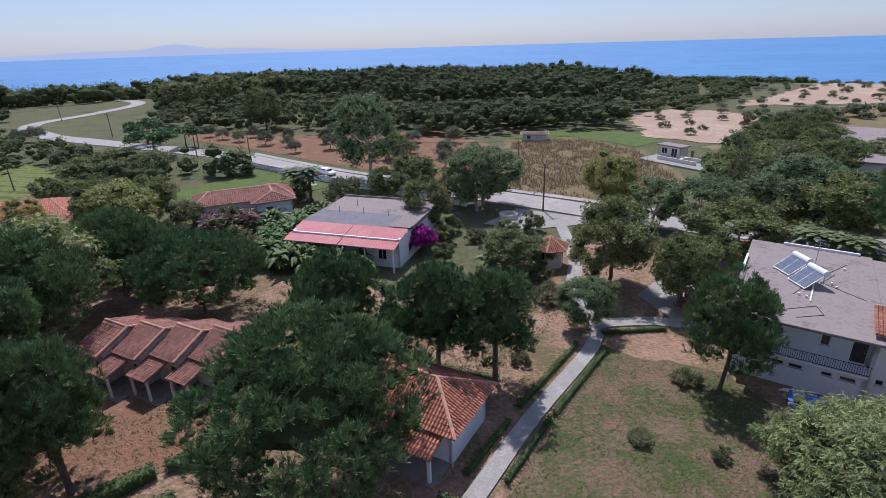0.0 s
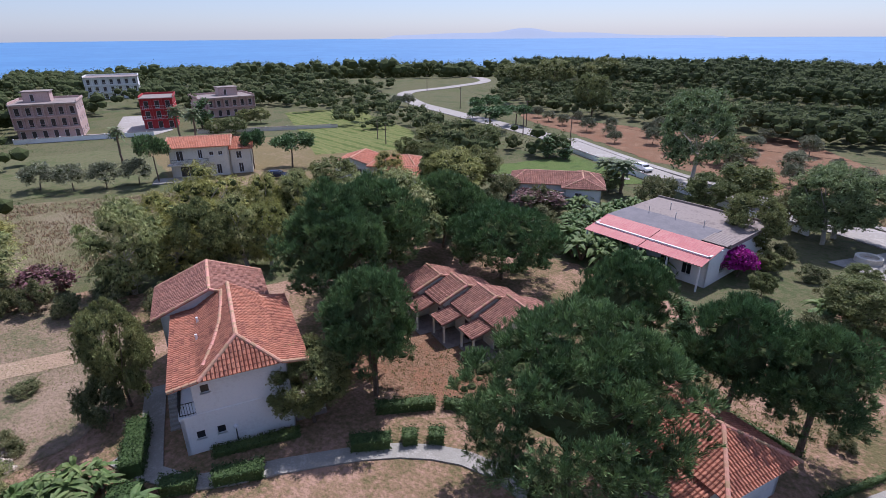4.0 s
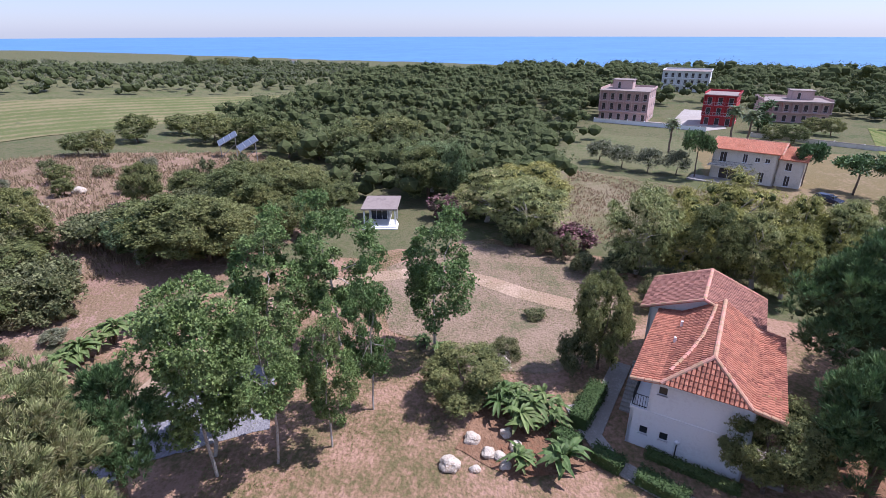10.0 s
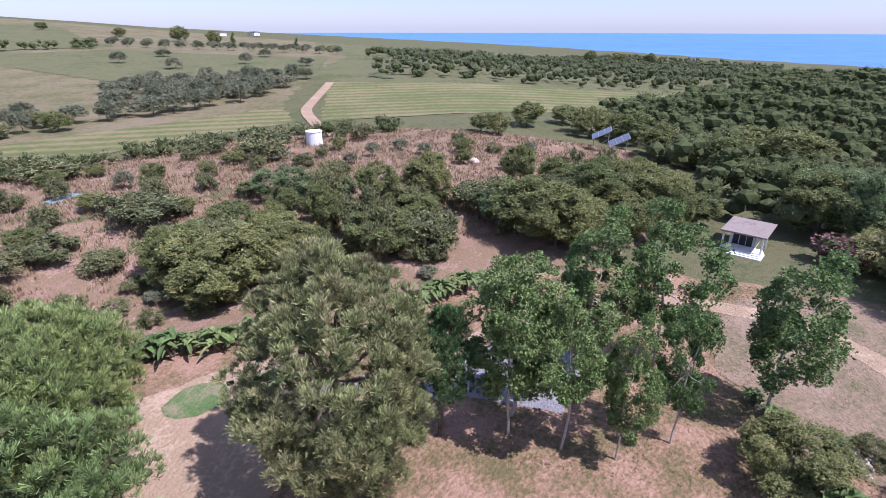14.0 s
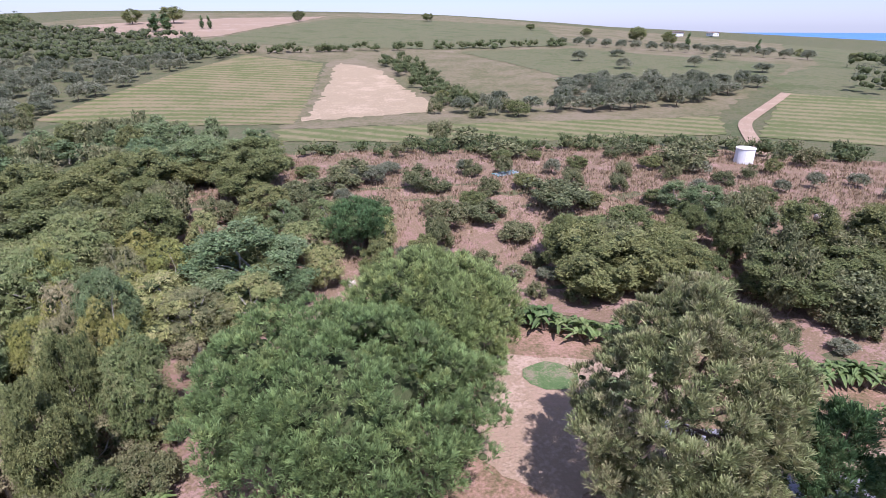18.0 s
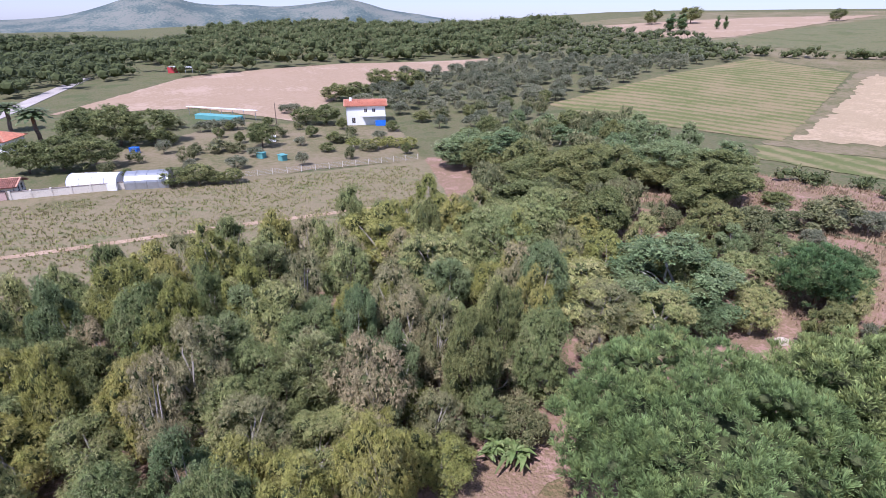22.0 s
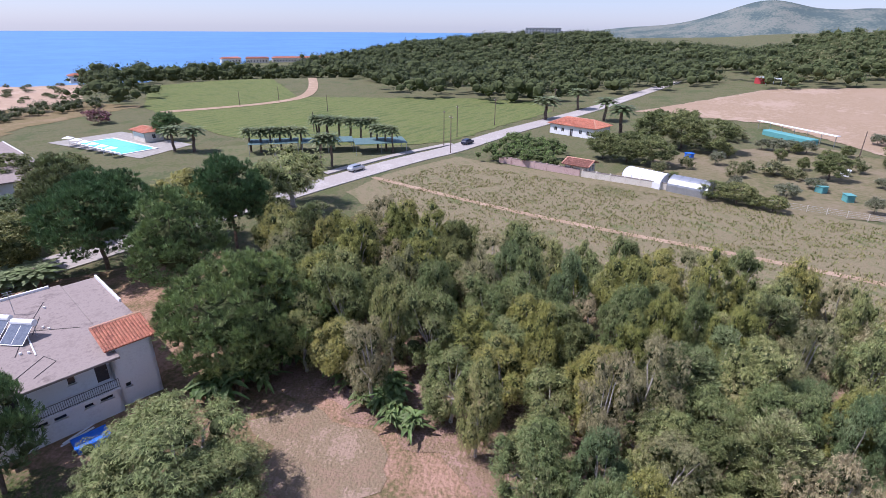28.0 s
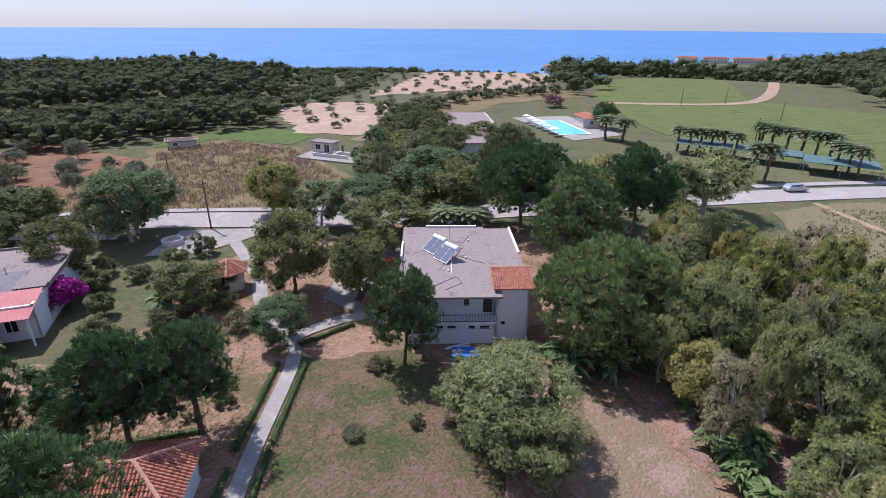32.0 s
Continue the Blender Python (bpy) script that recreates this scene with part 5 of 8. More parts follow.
spread(["euc", "broad", "eucy"], [(-62, 30), (-48, 28), (-46, 42), (-56, 48)], 5.0, 8.0, 5.5, 19)


spread(["broad", "shrub", "grey", "euc"], [(-2, -50), (22, -46), (36, -62), (12, -70), (-14, -58)], 4.6, 5.0, 5.0, 41)
spread(["euc", "grey", "eucb", "eucy"], [(6, -46), (14, -38), (24, -42), (26, -58), (12, -58)], 4.4, 6.5, 5.2, 44)
spread(["eucb", "shrub", "euc"], [(6, -30), (12, -24), (18, -34), (12, -40), (4, -44)], 3.6, 3.6, 3.6, 45)
spread(["euc", "eucb", "eucy", "eucb", "shrub"], [(14, -19), (17, -13), (24, -20), (24, -31), (16, -30)], 2.6, 4.8, 4.2, 50)
spread(["shrub", "eucb", "shrub", "olive"], [(-4, -50), (-24, -44), (-44, -33), (-52, -38), (-26, -56), (0, -60)], 3.3, 1.7, 2.5, 47)
spread(["broad", "grey", "eucy", "broad"], [(46, 74), (60, 76), (72, 94), (96, 132), (84, 136), (60, 108), (46, 88)], 5.5, 6.0, 6.4, 48)
spread(["broad", "broad", "shrub"], [(-18, -50), (-46, -37), (-58, -44), (-34, -60)], 4.6, 6.0, 6.0, 42)
spread(["broad", "shrub", "broad"], [(-60, -22), (-78, -14), (-96, -30), (-70, -40)], 4.8, 5.5, 5.8, 43)
for k in range(15):
    for j in range(2):
        tree("olive", -125 - 6.2 * k - 22 * j + gr.uniform(-1, 1), -345 + 7.4 * k - 26 * j + gr.uniform(-1, 1), 4.6, 6.5)
for x, y, h, w, sp in ((-250, -410, 12, 3.2, "cypress"), (-222, -440, 12, 15, "broad"), (-243, -425, 11, 12, "broad"), (-300, -395, 11, 3, "cypress"), (-318, -372, 7, 9, "broad"), (-345, -350, 8, 11, "broad"), (-375, -322, 8, 14, "broad"), (-190, -470, 7, 10, "broad"), (-150, -505, 6, 9, "broad"), (-60, -560, 8, 12, "broad"), (60, -520, 9, 12, "broad"), (150, -470, 13, 18, "broad"), (175, -455, 11, 15, "broad"), (110, -420, 9, 3, "cypress"), (116, -420, 9, 3, "cypress"), (-560, -240, 13, 16, "broad"), (-580, -215, 11, 14, "broad"), (-600, -190, 12, 14, "broad")):
    tree(sp, x, y, h, w)


# ---- woods too far to count ----
# (x, y, radius) kept free of far trees: buildings, panels, roads
WOOD_CLEAR = [(-107, -39, 7), (-99, -36, 6), (-162, 60, 15), (-156, 98, 14), (-152, 84, 12), (-244, 108, 16), (-228, 100, 10)]
ROAD_LINE = [(-156, 280), (-150, 235), (-153, 200), (-128, 172), (-103, 157), (-47, 126)]
for (ax, ay), (bx, by) in zip(ROAD_LINE, ROAD_LINE[1:]):
    for k in range(6):
        rx, ry = ax + (bx - ax) * k / 6, ay + (by - ay) * k / 6
        WOOD_CLEAR += [(rx, ry, 9), (rx * 0.93, ry * 0.93, 8)]


def wood(name, poly, gap, h, w, mat, label, seed, blobs=7, per=9, leaf_size=0.55, rough=0.25, vary=(0.6, 1.35)):
    """A wood as one mass: every tree is a few leafy lumps on a dark core."""
    rng = np.random.default_rng(seed)
    xs, ys = [p[0] for p in poly], [p[1] for p in poly]
    nxy = (int((max(xs) - min(xs)) / gap) + 1, int((max(ys) - min(ys)) / gap) + 1)
    pts, dirs, size = [], [], []
    for i in range(nxy[0]):
        for j in range(nxy[1]):
            x = min(xs) + (i + rng.uniform(0, 1)) * gap
            y = min(ys) + (j + rng.uniform(0, 1)) * gap
            if not inside(poly, x, y) or any((x - a) ** 2 + (y - b) ** 2 < r * r for a, b, r in WOOD_CLEAR):
                continue
            k = rng.uniform(*vary) * (1 + rough * noise.noise((x * 0.02, y * 0.02, seed)))
            hh, ww, z = h * k, w * rng.uniform(0.8, 1.25), ground(x, y)
            p = np.array([[x, y, z + hh * 0.66]] + [[x + rng.normal(0, ww * 0.25), y + rng.normal(0, ww * 0.25), z + hh * rng.uniform(0.35, 0.78)] for _ in range(blobs - 1)])
            pts.append(p)
            dirs.append(unit(p - np.array([x, y, z + hh * 0.3])))
            size.append(np.full(blobs, ww * 0.27))
    v, f, leafy = crown(rng, np.concatenate(pts), np.concatenate(dirs), np.concatenate(size), per, leaf_size, leaf_size * 0.36)
    return tagged(new(name, mesh_from(name, v, f, mat, leafy)), label, "wood", "", "stuff")


WOOD_PINE = leaf("wood_pine_leaves", [(0.056, 0.076, 0.036), (0.085, 0.106, 0.048), (0.13, 0.14, 0.062)], coords="World", scale=0.08, rand=0)
WOOD_MIX = leaf("wood_mixed_leaves", [(0.066, 0.096, 0.036), (0.125, 0.150, 0.056), (0.215, 0.205, 0.095)], coords="World", scale=0.075, rand=0, contrast=0.36)
WOOD_OLIVE = leaf("wood_olive_leaves", [(0.115, 0.135, 0.078), (0.165, 0.175, 0.106), (0.225, 0.22, 0.142)], coords="World", scale=0.06, rand=0)
wood("pine_wood", [(-40, 235), (-5, 190), (66, 183), (98, 250), (70, 330), (-60, 360), (-150, 400), (-150, 300), (-110, 262)], 5.6, 14, 8, WOOD_PINE, "dense dark pine wood by the shore", 21, blobs=6, vary=(0.86, 1.1))
wood("shore_thicket", [(-24, 160), (2, 148), (30, 151), (52, 153), (64, 182), (-5, 192)], 5.2, 8, 7.5, WOOD_PINE, "dark evergreen thicket at the edge of the pines", 49, vary=(0.8, 1.15))
wood("scrub_wood", [(-130, 240), (-95, 180), (-76, 170), (-30, 158), (0, 165), (40, 160), (66, 180), (-5, 188), (-40, 232), (-90, 250)], 7.5, 6, 7.5, WOOD_MIX, "dense green scrub wood", 22)
wood("coast_wood", [(-165, 285), (-300, 230), (-420, 60), (-560, 60), (-480, 330), (-300, 470), (-160, 420)], 17, 11, 17, WOOD_MIX, "green coastal wood", 23, leaf_size=0.9)
wood("maquis_wood", [(-84, -14), (-78, 8), (-70, 14), (-108, 26), (-146, 38), (-158, 50), (-250, 76), (-400, 60), (-420, -20), (-250, -45), (-150, -58), (-122, -40)], 6.6, 6.5, 9, WOOD_MIX, "dense evergreen scrub wood", 24, per=11, leaf_size=0.42, rough=0.8, vary=(0.6, 1.45))
wood("olive_grove", [(-150, -150), (-190, -108), (-240, -66), (-350, -46), (-640, -70), (-720, -270), (-450, -320), (-244, -240)], 9.5, 5.0, 8, WOOD_OLIVE, "wide grey-green olive grove in rows", 25, blobs=4, per=7, leaf_size=0.65)
wood("village_wood", [(-82, 112), (-60, 128), (-40, 112), (-56, 92), (-70, 94)], 7.5, 5, 6.5, WOOD_MIX, "gardens and thickets along the road", 26)
wood("roadside_wood", [(-230, 190), (-168, 215), (-166, 188), (-134, 163), (-106, 148), (-64, 126), (-112, 112), (-160, 136), (-190, 126)], 8.5, 5, 7, WOOD_MIX, "olive trees and thickets beside the road", 36)
wood("hedgerow", [(-20, -262), (-6, -262), (-24, -150), (-36, -150)], 5.5, 4.5, 5.5, WOOD_MIX, "hedgerow between the hill fields", 37)
wood("hedgerow", [(64, -300), (70, -292), (-60, -312), (-120, -322), (-120, -330), (-50, -322)], 6.5, 4.5, 6, WOOD_MIX, "hedgerow above the striped field", 38)
wood("bank_scrub", [(30, -98), (-20, -104), (-64, -100), (-90, -82), (-84, -78), (-56, -92), (0, -97)], 4.2, 2.4, 3.6, WOOD_MIX, "low scrub along the edge of the bank", 39)
wood("dune_hedge", [(84, 150), (96, 158), (150, 176), (190, 166), (196, 156), (150, 164), (100, 146)], 5, 3.2, 5, WOOD_OLIVE, "grey-green tamarisk hedge below the dunes", 40)
wood("hotel_wood", [(-175, 40), (-185, 80), (-160, 135), (-200, 190), (-300, 200), (-330, 70)], 12, 7, 10, WOOD_MIX, "trees round the hotels", 27)
wood("south_wood", [(216, 0), (236, 18), (236, 48), (300, 90), (420, 160), (560, 150), (620, -60), (430, -200), (300, -120), (252, -60)], 13, 9, 13, WOOD_PINE, "dark wood behind the fields", 28, leaf_size=1.0)
wood("hill_wood", [(250, -110), (300, -120), (430, -200), (560, -260), (520, -420), (260, -470), (220, -400), (190, -262), (238, -188)], 14, 9, 14, WOOD_MIX, "wooded slope below the hills", 29, leaf_size=1.1)
wood("headland_wood", [(430, 200), (500, 212), (590, 232), (700, 215), (821, 200), (899, 47), (891, -125), (594, -83), (620, -60), (560, 150), (420, 160)], 19, 10, 19, WOOD_PINE, "dark wood over the far headland", 46, leaf_size=1.5)
wood("far_olives", [(70, -262), (150, -250), (190, -262), (220, -400), (110, -350), (60, -300)], 9.5, 5.5, 8, WOOD_OLIVE, "silvery olive grove on the slope", 30)
wood("dune_scrub", [(98, 250), (68, 185), (80, 178), (112, 210), (160, 272), (240, 335), (120, 420), (70, 335)], 8, 3.0, 6.5, WOOD_MIX, "low green scrub on the dunes", 31)
wood("beach_wood", [(196, 182), (186, 146), (210, 150), (250, 196), (330, 165), (480, 175), (460, 240), (330, 300), (250, 214)], 12, 10, 12, WOOD_PINE, "pines at the edge of the dunes", 32, leaf_size=0.9)
wood("far_shore_wood", [(-160, 420), (-60, 365), (70, 335), (120, 420), (60, 480), (-200, 560)], 16, 6, 15, WOOD_MIX, "low woods at the shore", 33, leaf_size=1.1)
far_ridge("far_hill", 208, 266, 2600, [(249, 122, 5), (240, 100, 6), (231, 118, 5), (223, 60, 5), (258, 40, 6)], "long blue-green hill inland, haze painted into its colour", HAZED_HILL, 3)


# ---- house parts ----
def wall(parent, a, b, z0, z1, mat, openings=(), thick=0.22, name="wall"):
    """A wall from a to b (on plan) with real openings (s0, z0, s1, z1) along it."""
    dx, dy = b[0] - a[0], b[1] - a[1]
    ln = math.hypot(dx, dy)
    us = sorted({0.0, ln, *[o[0] for o in openings], *[o[2] for o in openings]})
    zs = sorted({z0, z1, *[o[1] for o in openings], *[o[3] for o in openings]})
    bm = bmesh.new()
    for u0, u1 in zip(us, us[1:]):
        for w0, w1 in zip(zs, zs[1:]):
            um, wm = (u0 + u1) / 2, (w0 + w1) / 2
            if not any(o[0] < um < o[2] and o[1] < wm < o[3] for o in openings):
                box(bm, u0, 0, w0, u1, thick, w1)
    bmesh.ops.remove_doubles(bm, verts=list(bm.verts), dist=0.001)
    ob = part(name, bm, mat, parent)
    ob.matrix_basis = pose(a[0], a[1], 0, 0, 0, math.degrees(math.atan2(dy, dx)))
    return ob


def window(w, s0, z0, s1, z1, mat=None, bars=1, depth=0.12, shut=False, sill=True):
    """Frame, sill and pane set into an opening of the wall w."""
    f = 0.06
    bm = boxes((s0, depth - 0.04, z0, s0 + f, depth + 0.04, z1), (s1 - f, depth - 0.04, z0, s1, depth + 0.04, z1), (s0 + f, depth - 0.04, z0, s1 - f, depth + 0.04, z0 + f), (s0 + f, depth - 0.04, z1 - f, s1 - f, depth + 0.04, z1))
    for k in range(bars):
        u = s0 + (s1 - s0) * (k + 1) / (bars + 1)
        box(bm, u - 0.025, depth - 0.03, z0 + f, u + 0.025, depth + 0.03, z1 - f)
    fr = part("window", bm, mat or WHITEMETAL, w)
    part("pane", boxes((s0 + f, depth - 0.008, z0 + f, s1 - f, depth + 0.008, z1 - f)), SHUTTER if shut else GLASS, fr, "dark closed shutter" if shut else "")
    if sill:
        part("sill", boxes((s0 - 0.06, -0.06, z0 - 0.05, s1 + 0.06, depth, z0)), mat or WHITEMETAL, fr)
    return fr


def door(w, s0, z0, s1, z1, mat, depth=0.1):
    d = part("door", boxes((s0, depth, z0, s1, depth + 0.05, z1)), mat, w)
    part("handle", boxes((s1 - 0.16, depth - 0.06, z0 + 1.0, s1 - 0.06, depth, z0 + 1.04)), GREYMETAL, d)
    return d


def openings_of(w_list):
    return [tuple(o[:4]) for o in w_list]


def wall_with(parent, a, b, z0, z1, mat, wins=(), doors=(), thick=0.22, shut=False, bars=1):
    w = wall(parent, a, b, z0, z1, mat, [tuple(o) for o in wins] + [tuple(o) for o in doors], thick)
    for o in wins:
        window(w, *o, shut=shut, bars=bars)
    for o in doors:
        door(w, *o, SHUTTER)
    return w


def shell(parent, u0, v0, u1, v1, z0, z1, mat, front=(), right=(), back=(), left=(), fdoors=(), shut=False, bars=1):
    """Four walls with windows; the front runs along u at v0."""
    wall_with(parent, (u0, v0), (u1, v0), z0, z1, mat, front, fdoors, shut=shut, bars=bars)
    wall_with(parent, (u1, v0), (u1, v1), z0, z1, mat, right, shut=shut, bars=bars)
    wall_with(parent, (u1, v1), (u0, v1), z0, z1, mat, back, shut=shut, bars=bars)
    wall_with(parent, (u0, v1), (u0, v0), z0, z1, mat, left, shut=shut, bars=bars)


def tiles(parent, poly, mat, tw=0.25, tl=0.36, name="roof_slope", slab=0.09):
    """A roof slope: a slab with courses of half-round clay tiles, from the corners of the slope."""
    P = [Vector(p) for p in poly]
    n = (P[1] - P[0]).cross(P[2] - P[0])
    for i in range(len(P) - 2):
        m = (P[i + 1] - P[i]).cross(P[i + 2] - P[i])
        if m.length > n.length:
            n = m
    n.normalize()
    if n.z < 0:
        n = -n
    down = (Vector((0, 0, -1)) + n * n.z).normalized()
    side = down.cross(n)
    o = P[0]
    q = [((p - o).dot(side), (p - o).dot(down)) for p in P]
    verts, faces = [], []
    s0, s1, t0, t1 = min(a for a, _ in q), max(a for a, _ in q), min(b for _, b in q), max(b for _, b in q)
    rng = np.random.default_rng(int(abs(o.x * 13 + o.y * 7)) + 3)
    ns, nt_ = max(1, round((s1 - s0) / tw)), max(1, round((t1 - t0) / tl))
    for i in range(ns):
        for j in range(nt_):
            cs, ct = s0 + (i + 0.5) * (s1 - s0) / ns, t0 + (j + 0.5) * (t1 - t0) / nt_
            if not inside(q, cs, ct):
                continue
            b = len(verts)
            lift = rng.uniform(0, 0.015)
            for e, (tt, up) in enumerate(((ct - tl * 0.55, 0.0), (ct + tl * 0.55, 0.045))):
                for a in (0, 60, 120, 180):
                    r = tw * 0.46 * (0.9 if e == 0 else 1.0)
                    v = o + side * (cs + r * math.cos(radians(a))) + down * tt + n * (r * 0.8 * math.sin(radians(a)) + up + lift)
                    verts.append(v[:])
            faces += [(b, b + 1, b + 5, b + 4), (b + 1, b + 2, b + 6, b + 5), (b + 2, b + 3, b + 7, b + 6)]
    b = len(verts)
    k = len(P)
    verts += [(p - n * 0.005)[:] for p in P] + [(p - n * slab)[:] for p in P]
    faces += [tuple(range(b, b + k)), tuple(range(b + 2 * k - 1, b + k - 1, -1))] + [(b + i, b + (i + 1) % k, b + k + (i + 1) % k, b + k + i) for i in range(k)]
    ob = new(name, mesh_from(name, verts, faces, mat))
    ob.parent = parent
    return ob


CAP = bmesh.new()
for e, (x, r) in enumerate(((0, 0.13), (0.4, 0.155))):
    for a in (0, 45, 90, 135, 180):
        CAP.verts.new((x, r * math.cos(radians(a)), r * math.sin(radians(a))))
CAP.verts.ensure_lookup_table()
for i in range(4):
    CAP.faces.new([CAP.verts[k] for k in (i, i + 1, i + 6, i + 5)])
CAP_ME = bpy.data.meshes.new("ridge_tile")
CAP.to_mesh(CAP_ME)
CAP.free()
CAP_ME.materials.append(TILE_CAP)


def ridge(parent, a, b):
    """Ridge tiles one by one along a line."""
    a, b = Vector(a), Vector(b)
    d = b - a
    n = max(1, int(d.length / 0.36))
    x = d.normalized()
    y = Vector((0, 0, 1)).cross(x).normalized()
    m = Matrix((x, y, x.cross(y))).transposed().to_4x4()
    for i in range(n):
        shared("ridge_tile", CAP_ME, parent, Matrix.Translation(a + d * i / n + Vector((0, 0, 0.02))) @ m)


def pitched(parent, u0, v0, u1, v1, z, h, mat, front=0.0, back=0.0, wallmat=None, over=0.0, tw=0.25):
    """A roof with its ridge along v: hipped by front/back metres, else a gable with a wall triangle."""
    m = (u0 + u1) / 2
    r0, r1 = (m, v0 + front, z + h), (m, v1 - back, z + h)
    tiles(parent, [(u0, v0, z), (u0, v1, z), r1, r0], mat, tw)
    tiles(parent, [(u1, v1, z), (u1, v0, z), r0, r1], mat, tw)
    ridge(parent, r0, r1)
    for hip, v, r in ((front, v0, r0), (back, v1, r1)):
        if hip:
            tiles(parent, [(u0, v, z), (u1, v, z), r], mat, tw)
            ridge(parent, (u0, v, z), r)
            ridge(parent, (u1, v, z), r)
        else:
            ridge(parent, (u0, v, z + 0.04), r)
            ridge(parent, (u1, v, z + 0.04), r)
            if wallmat:
                vv = v + (over if v == v0 else -over - 0.2)
                k = (u1 - u0) / 2 - over
                bm = bmesh.new()
                zz = z + h * (1 - k / ((u1 - u0) / 2)) * 0 - 0.12
                f = [bm.verts.new((m + sx * k, vv + dy, zz)) for dy in (0, 0.2) for sx in (-1, 1)] + [bm.verts.new((m, vv + dy, z + h - 0.12)) for dy in (0, 0.2)]
                for q in ((0, 1, 4), (3, 2, 5), (0, 4, 5, 2), (1, 3, 5, 4), (0, 2, 3, 1)):
                    bm.faces.new([f[i] for i in q])
                part("gable", bm, wallmat, parent)


def railing(parent, a, b, z, h=0.95, gap=0.14, mat=None, name="railing"):
    """Two rails with bars between."""
    a, b = Vector((*a, z)), Vector((*b, z))
    bm = bmesh.new()
    for k in (0.1, h):
        tube(bm, a + Vector((0, 0, k)), b + Vector((0, 0, k)), 0.028, None, 5)
    n = max(2, int((b - a).length / gap))
    for i in range(n + 1):
        p = a.lerp(b, i / n)
        tube(bm, p, p + Vector((0, 0, h)), 0.014, None, 4)
    return part(name, bm, mat or BLACK, parent)


# ---- the white two-storey house ----
A = thing("white_house", -29.3, 12.6, 0, 58, "two-storey white house with red clay tile hip roof", "house")
shell(A, 0, 0, 6.9, 9.0, -0.2, 2.9, WHITE, front=[(0.7, 1.1, 1.3, 1.75), (1.95, 1.1, 2.55, 1.75)], right=[(1.2, 0.9, 2.2, 2.1), (4.5, 0.9, 5.5, 2.1)], left=[(2, 1.0, 3, 2.1), (5, 1.0, 6, 2.1)], bars=0)
part("floor_slab", boxes((-0.05, -0.05, 2.9, 6.95, 9.0, 3.08)), WHITE, A)
shell(A, 1.0, 0, 6.9, 9.0, 3.08, 5.75, WHITE, front=[(0.45, 4.5, 1.05, 5.15)], right=[(1.2, 4.0, 2.2, 5.2), (4.5, 4.0, 5.5, 5.2)], left=[(2, 3.2, 3, 5.2), (5, 3.2, 6, 5.2)], bars=0)
railing(A, (0.05, 0.08), (1.0, 0.08), 3.08)
railing(A, (0.05, 0.08), (0.05, 8.8), 3.08)
part("gallery_pier", boxes((-0.05, 8.4, 3.08, 0.25, 8.8, 5.6)), WHITE, A)
for i in range(13):
    part("stair", boxes((-1.1, 3.0 + i * 0.28, -0.1, -0.06, 3.28 + i * 0.28, 0.17 * (i + 1))), PATH_MAT, A)
part("downpipe", tube(bmesh.new(), (6.75, -0.07, 0.0), (6.75, -0.07, 5.9), 0.05), WHITEMETAL, A)
EAVE, KNEE, TOP, APEX = 5.72, 5.98, 7.6, 1.0      # a small front hip over wide side slopes that flatten towards the eaves
for s_, u_eave, u_knee in ((1, -0.2, 1.55), (-1, 8.2, 6.5)):
    rows = ([(u_knee, -0.9, KNEE), (u_knee, 9.3, KNEE), (4.1, 9.3, TOP), (4.1, APEX, TOP)], [(u_eave, -0.9, EAVE), (u_eave, 9.3, EAVE), (u_knee, 9.3, KNEE), (u_knee, -0.9, KNEE)])
    for r in rows:
        tiles(A, r if s_ > 0 else [r[1], r[0], r[3], r[2]], TILE, 0.25)
    ridge(A, (u_knee, -0.9, KNEE), (4.1, APEX, TOP))
    ridge(A, (u_eave, -0.9, EAVE + 0.03), (u_knee, -0.9, KNEE + 0.03))
tiles(A, [(1.55, -0.9, KNEE), (6.5, -0.9, KNEE), (4.1, APEX, TOP)], TILE, 0.25)
ridge(A, (4.1, APEX, TOP), (4.1, 9.3, TOP))
bend = [(3.6, 8.8, 7.33), (3.45, 6.5, 7.24), (3.2, 4.2, 7.1), (2.7, 2.2, 6.78), (1.9, 0.3, 6.24)]
for a, b in zip(bend, bend[1:]):
    ridge(A, a, b)
bm = bmesh.new()
g = [bm.verts.new((u, v, z)) for v in (9.02, 9.24) for u, z in ((-0.1, 5.6), (1.55, 5.88), (4.1, 7.5), (6.5, 5.88), (8.0, 5.6))]
bm.faces.new(g[:5]), bm.faces.new(g[:4:-1])
for i in range(5):
    bm.faces.new((g[i], g[5 + i], g[5 + (i + 1) % 5], g[(i + 1) % 5]))
bmesh.ops.recalc_face_normals(bm, faces=list(bm.faces))
part("gable", bm, WHITE, A)

shell(A, -0.9, 9.3, 6.3, 14.4, -0.2, 5.75, WHITE, left=[(1.4, 3.8, 2.4, 5.0), (3.2, 3.8, 4.2, 5.0)], bars=0)
pitched(A, -1.5, 8.85, 7.0, 14.9, 5.75, 1.75, TILE_OLD, wallmat=WHITE, over=0.6)
for u, v, z in ((1.6, 4.2, 5.95), (1.7, 6.6, 6.0)):
    part("vent_pipe", tube(bmesh.new(), (u, v, z), (u, v, z + 0.55), 0.09), WHITEMETAL, A)
part("porch_floor", boxes((6.95, 0.4, -0.15, 9.2, 4.0, 0.35)), CONCRETE, A)
for a, b in (((9.1, 0.5), (9.1, 3.9)), ((7.0, 0.5), (9.1, 0.5))):
    railing(A, a, b, 0.35, 1.0, 0.2, WHITEMETAL, "white_railing")

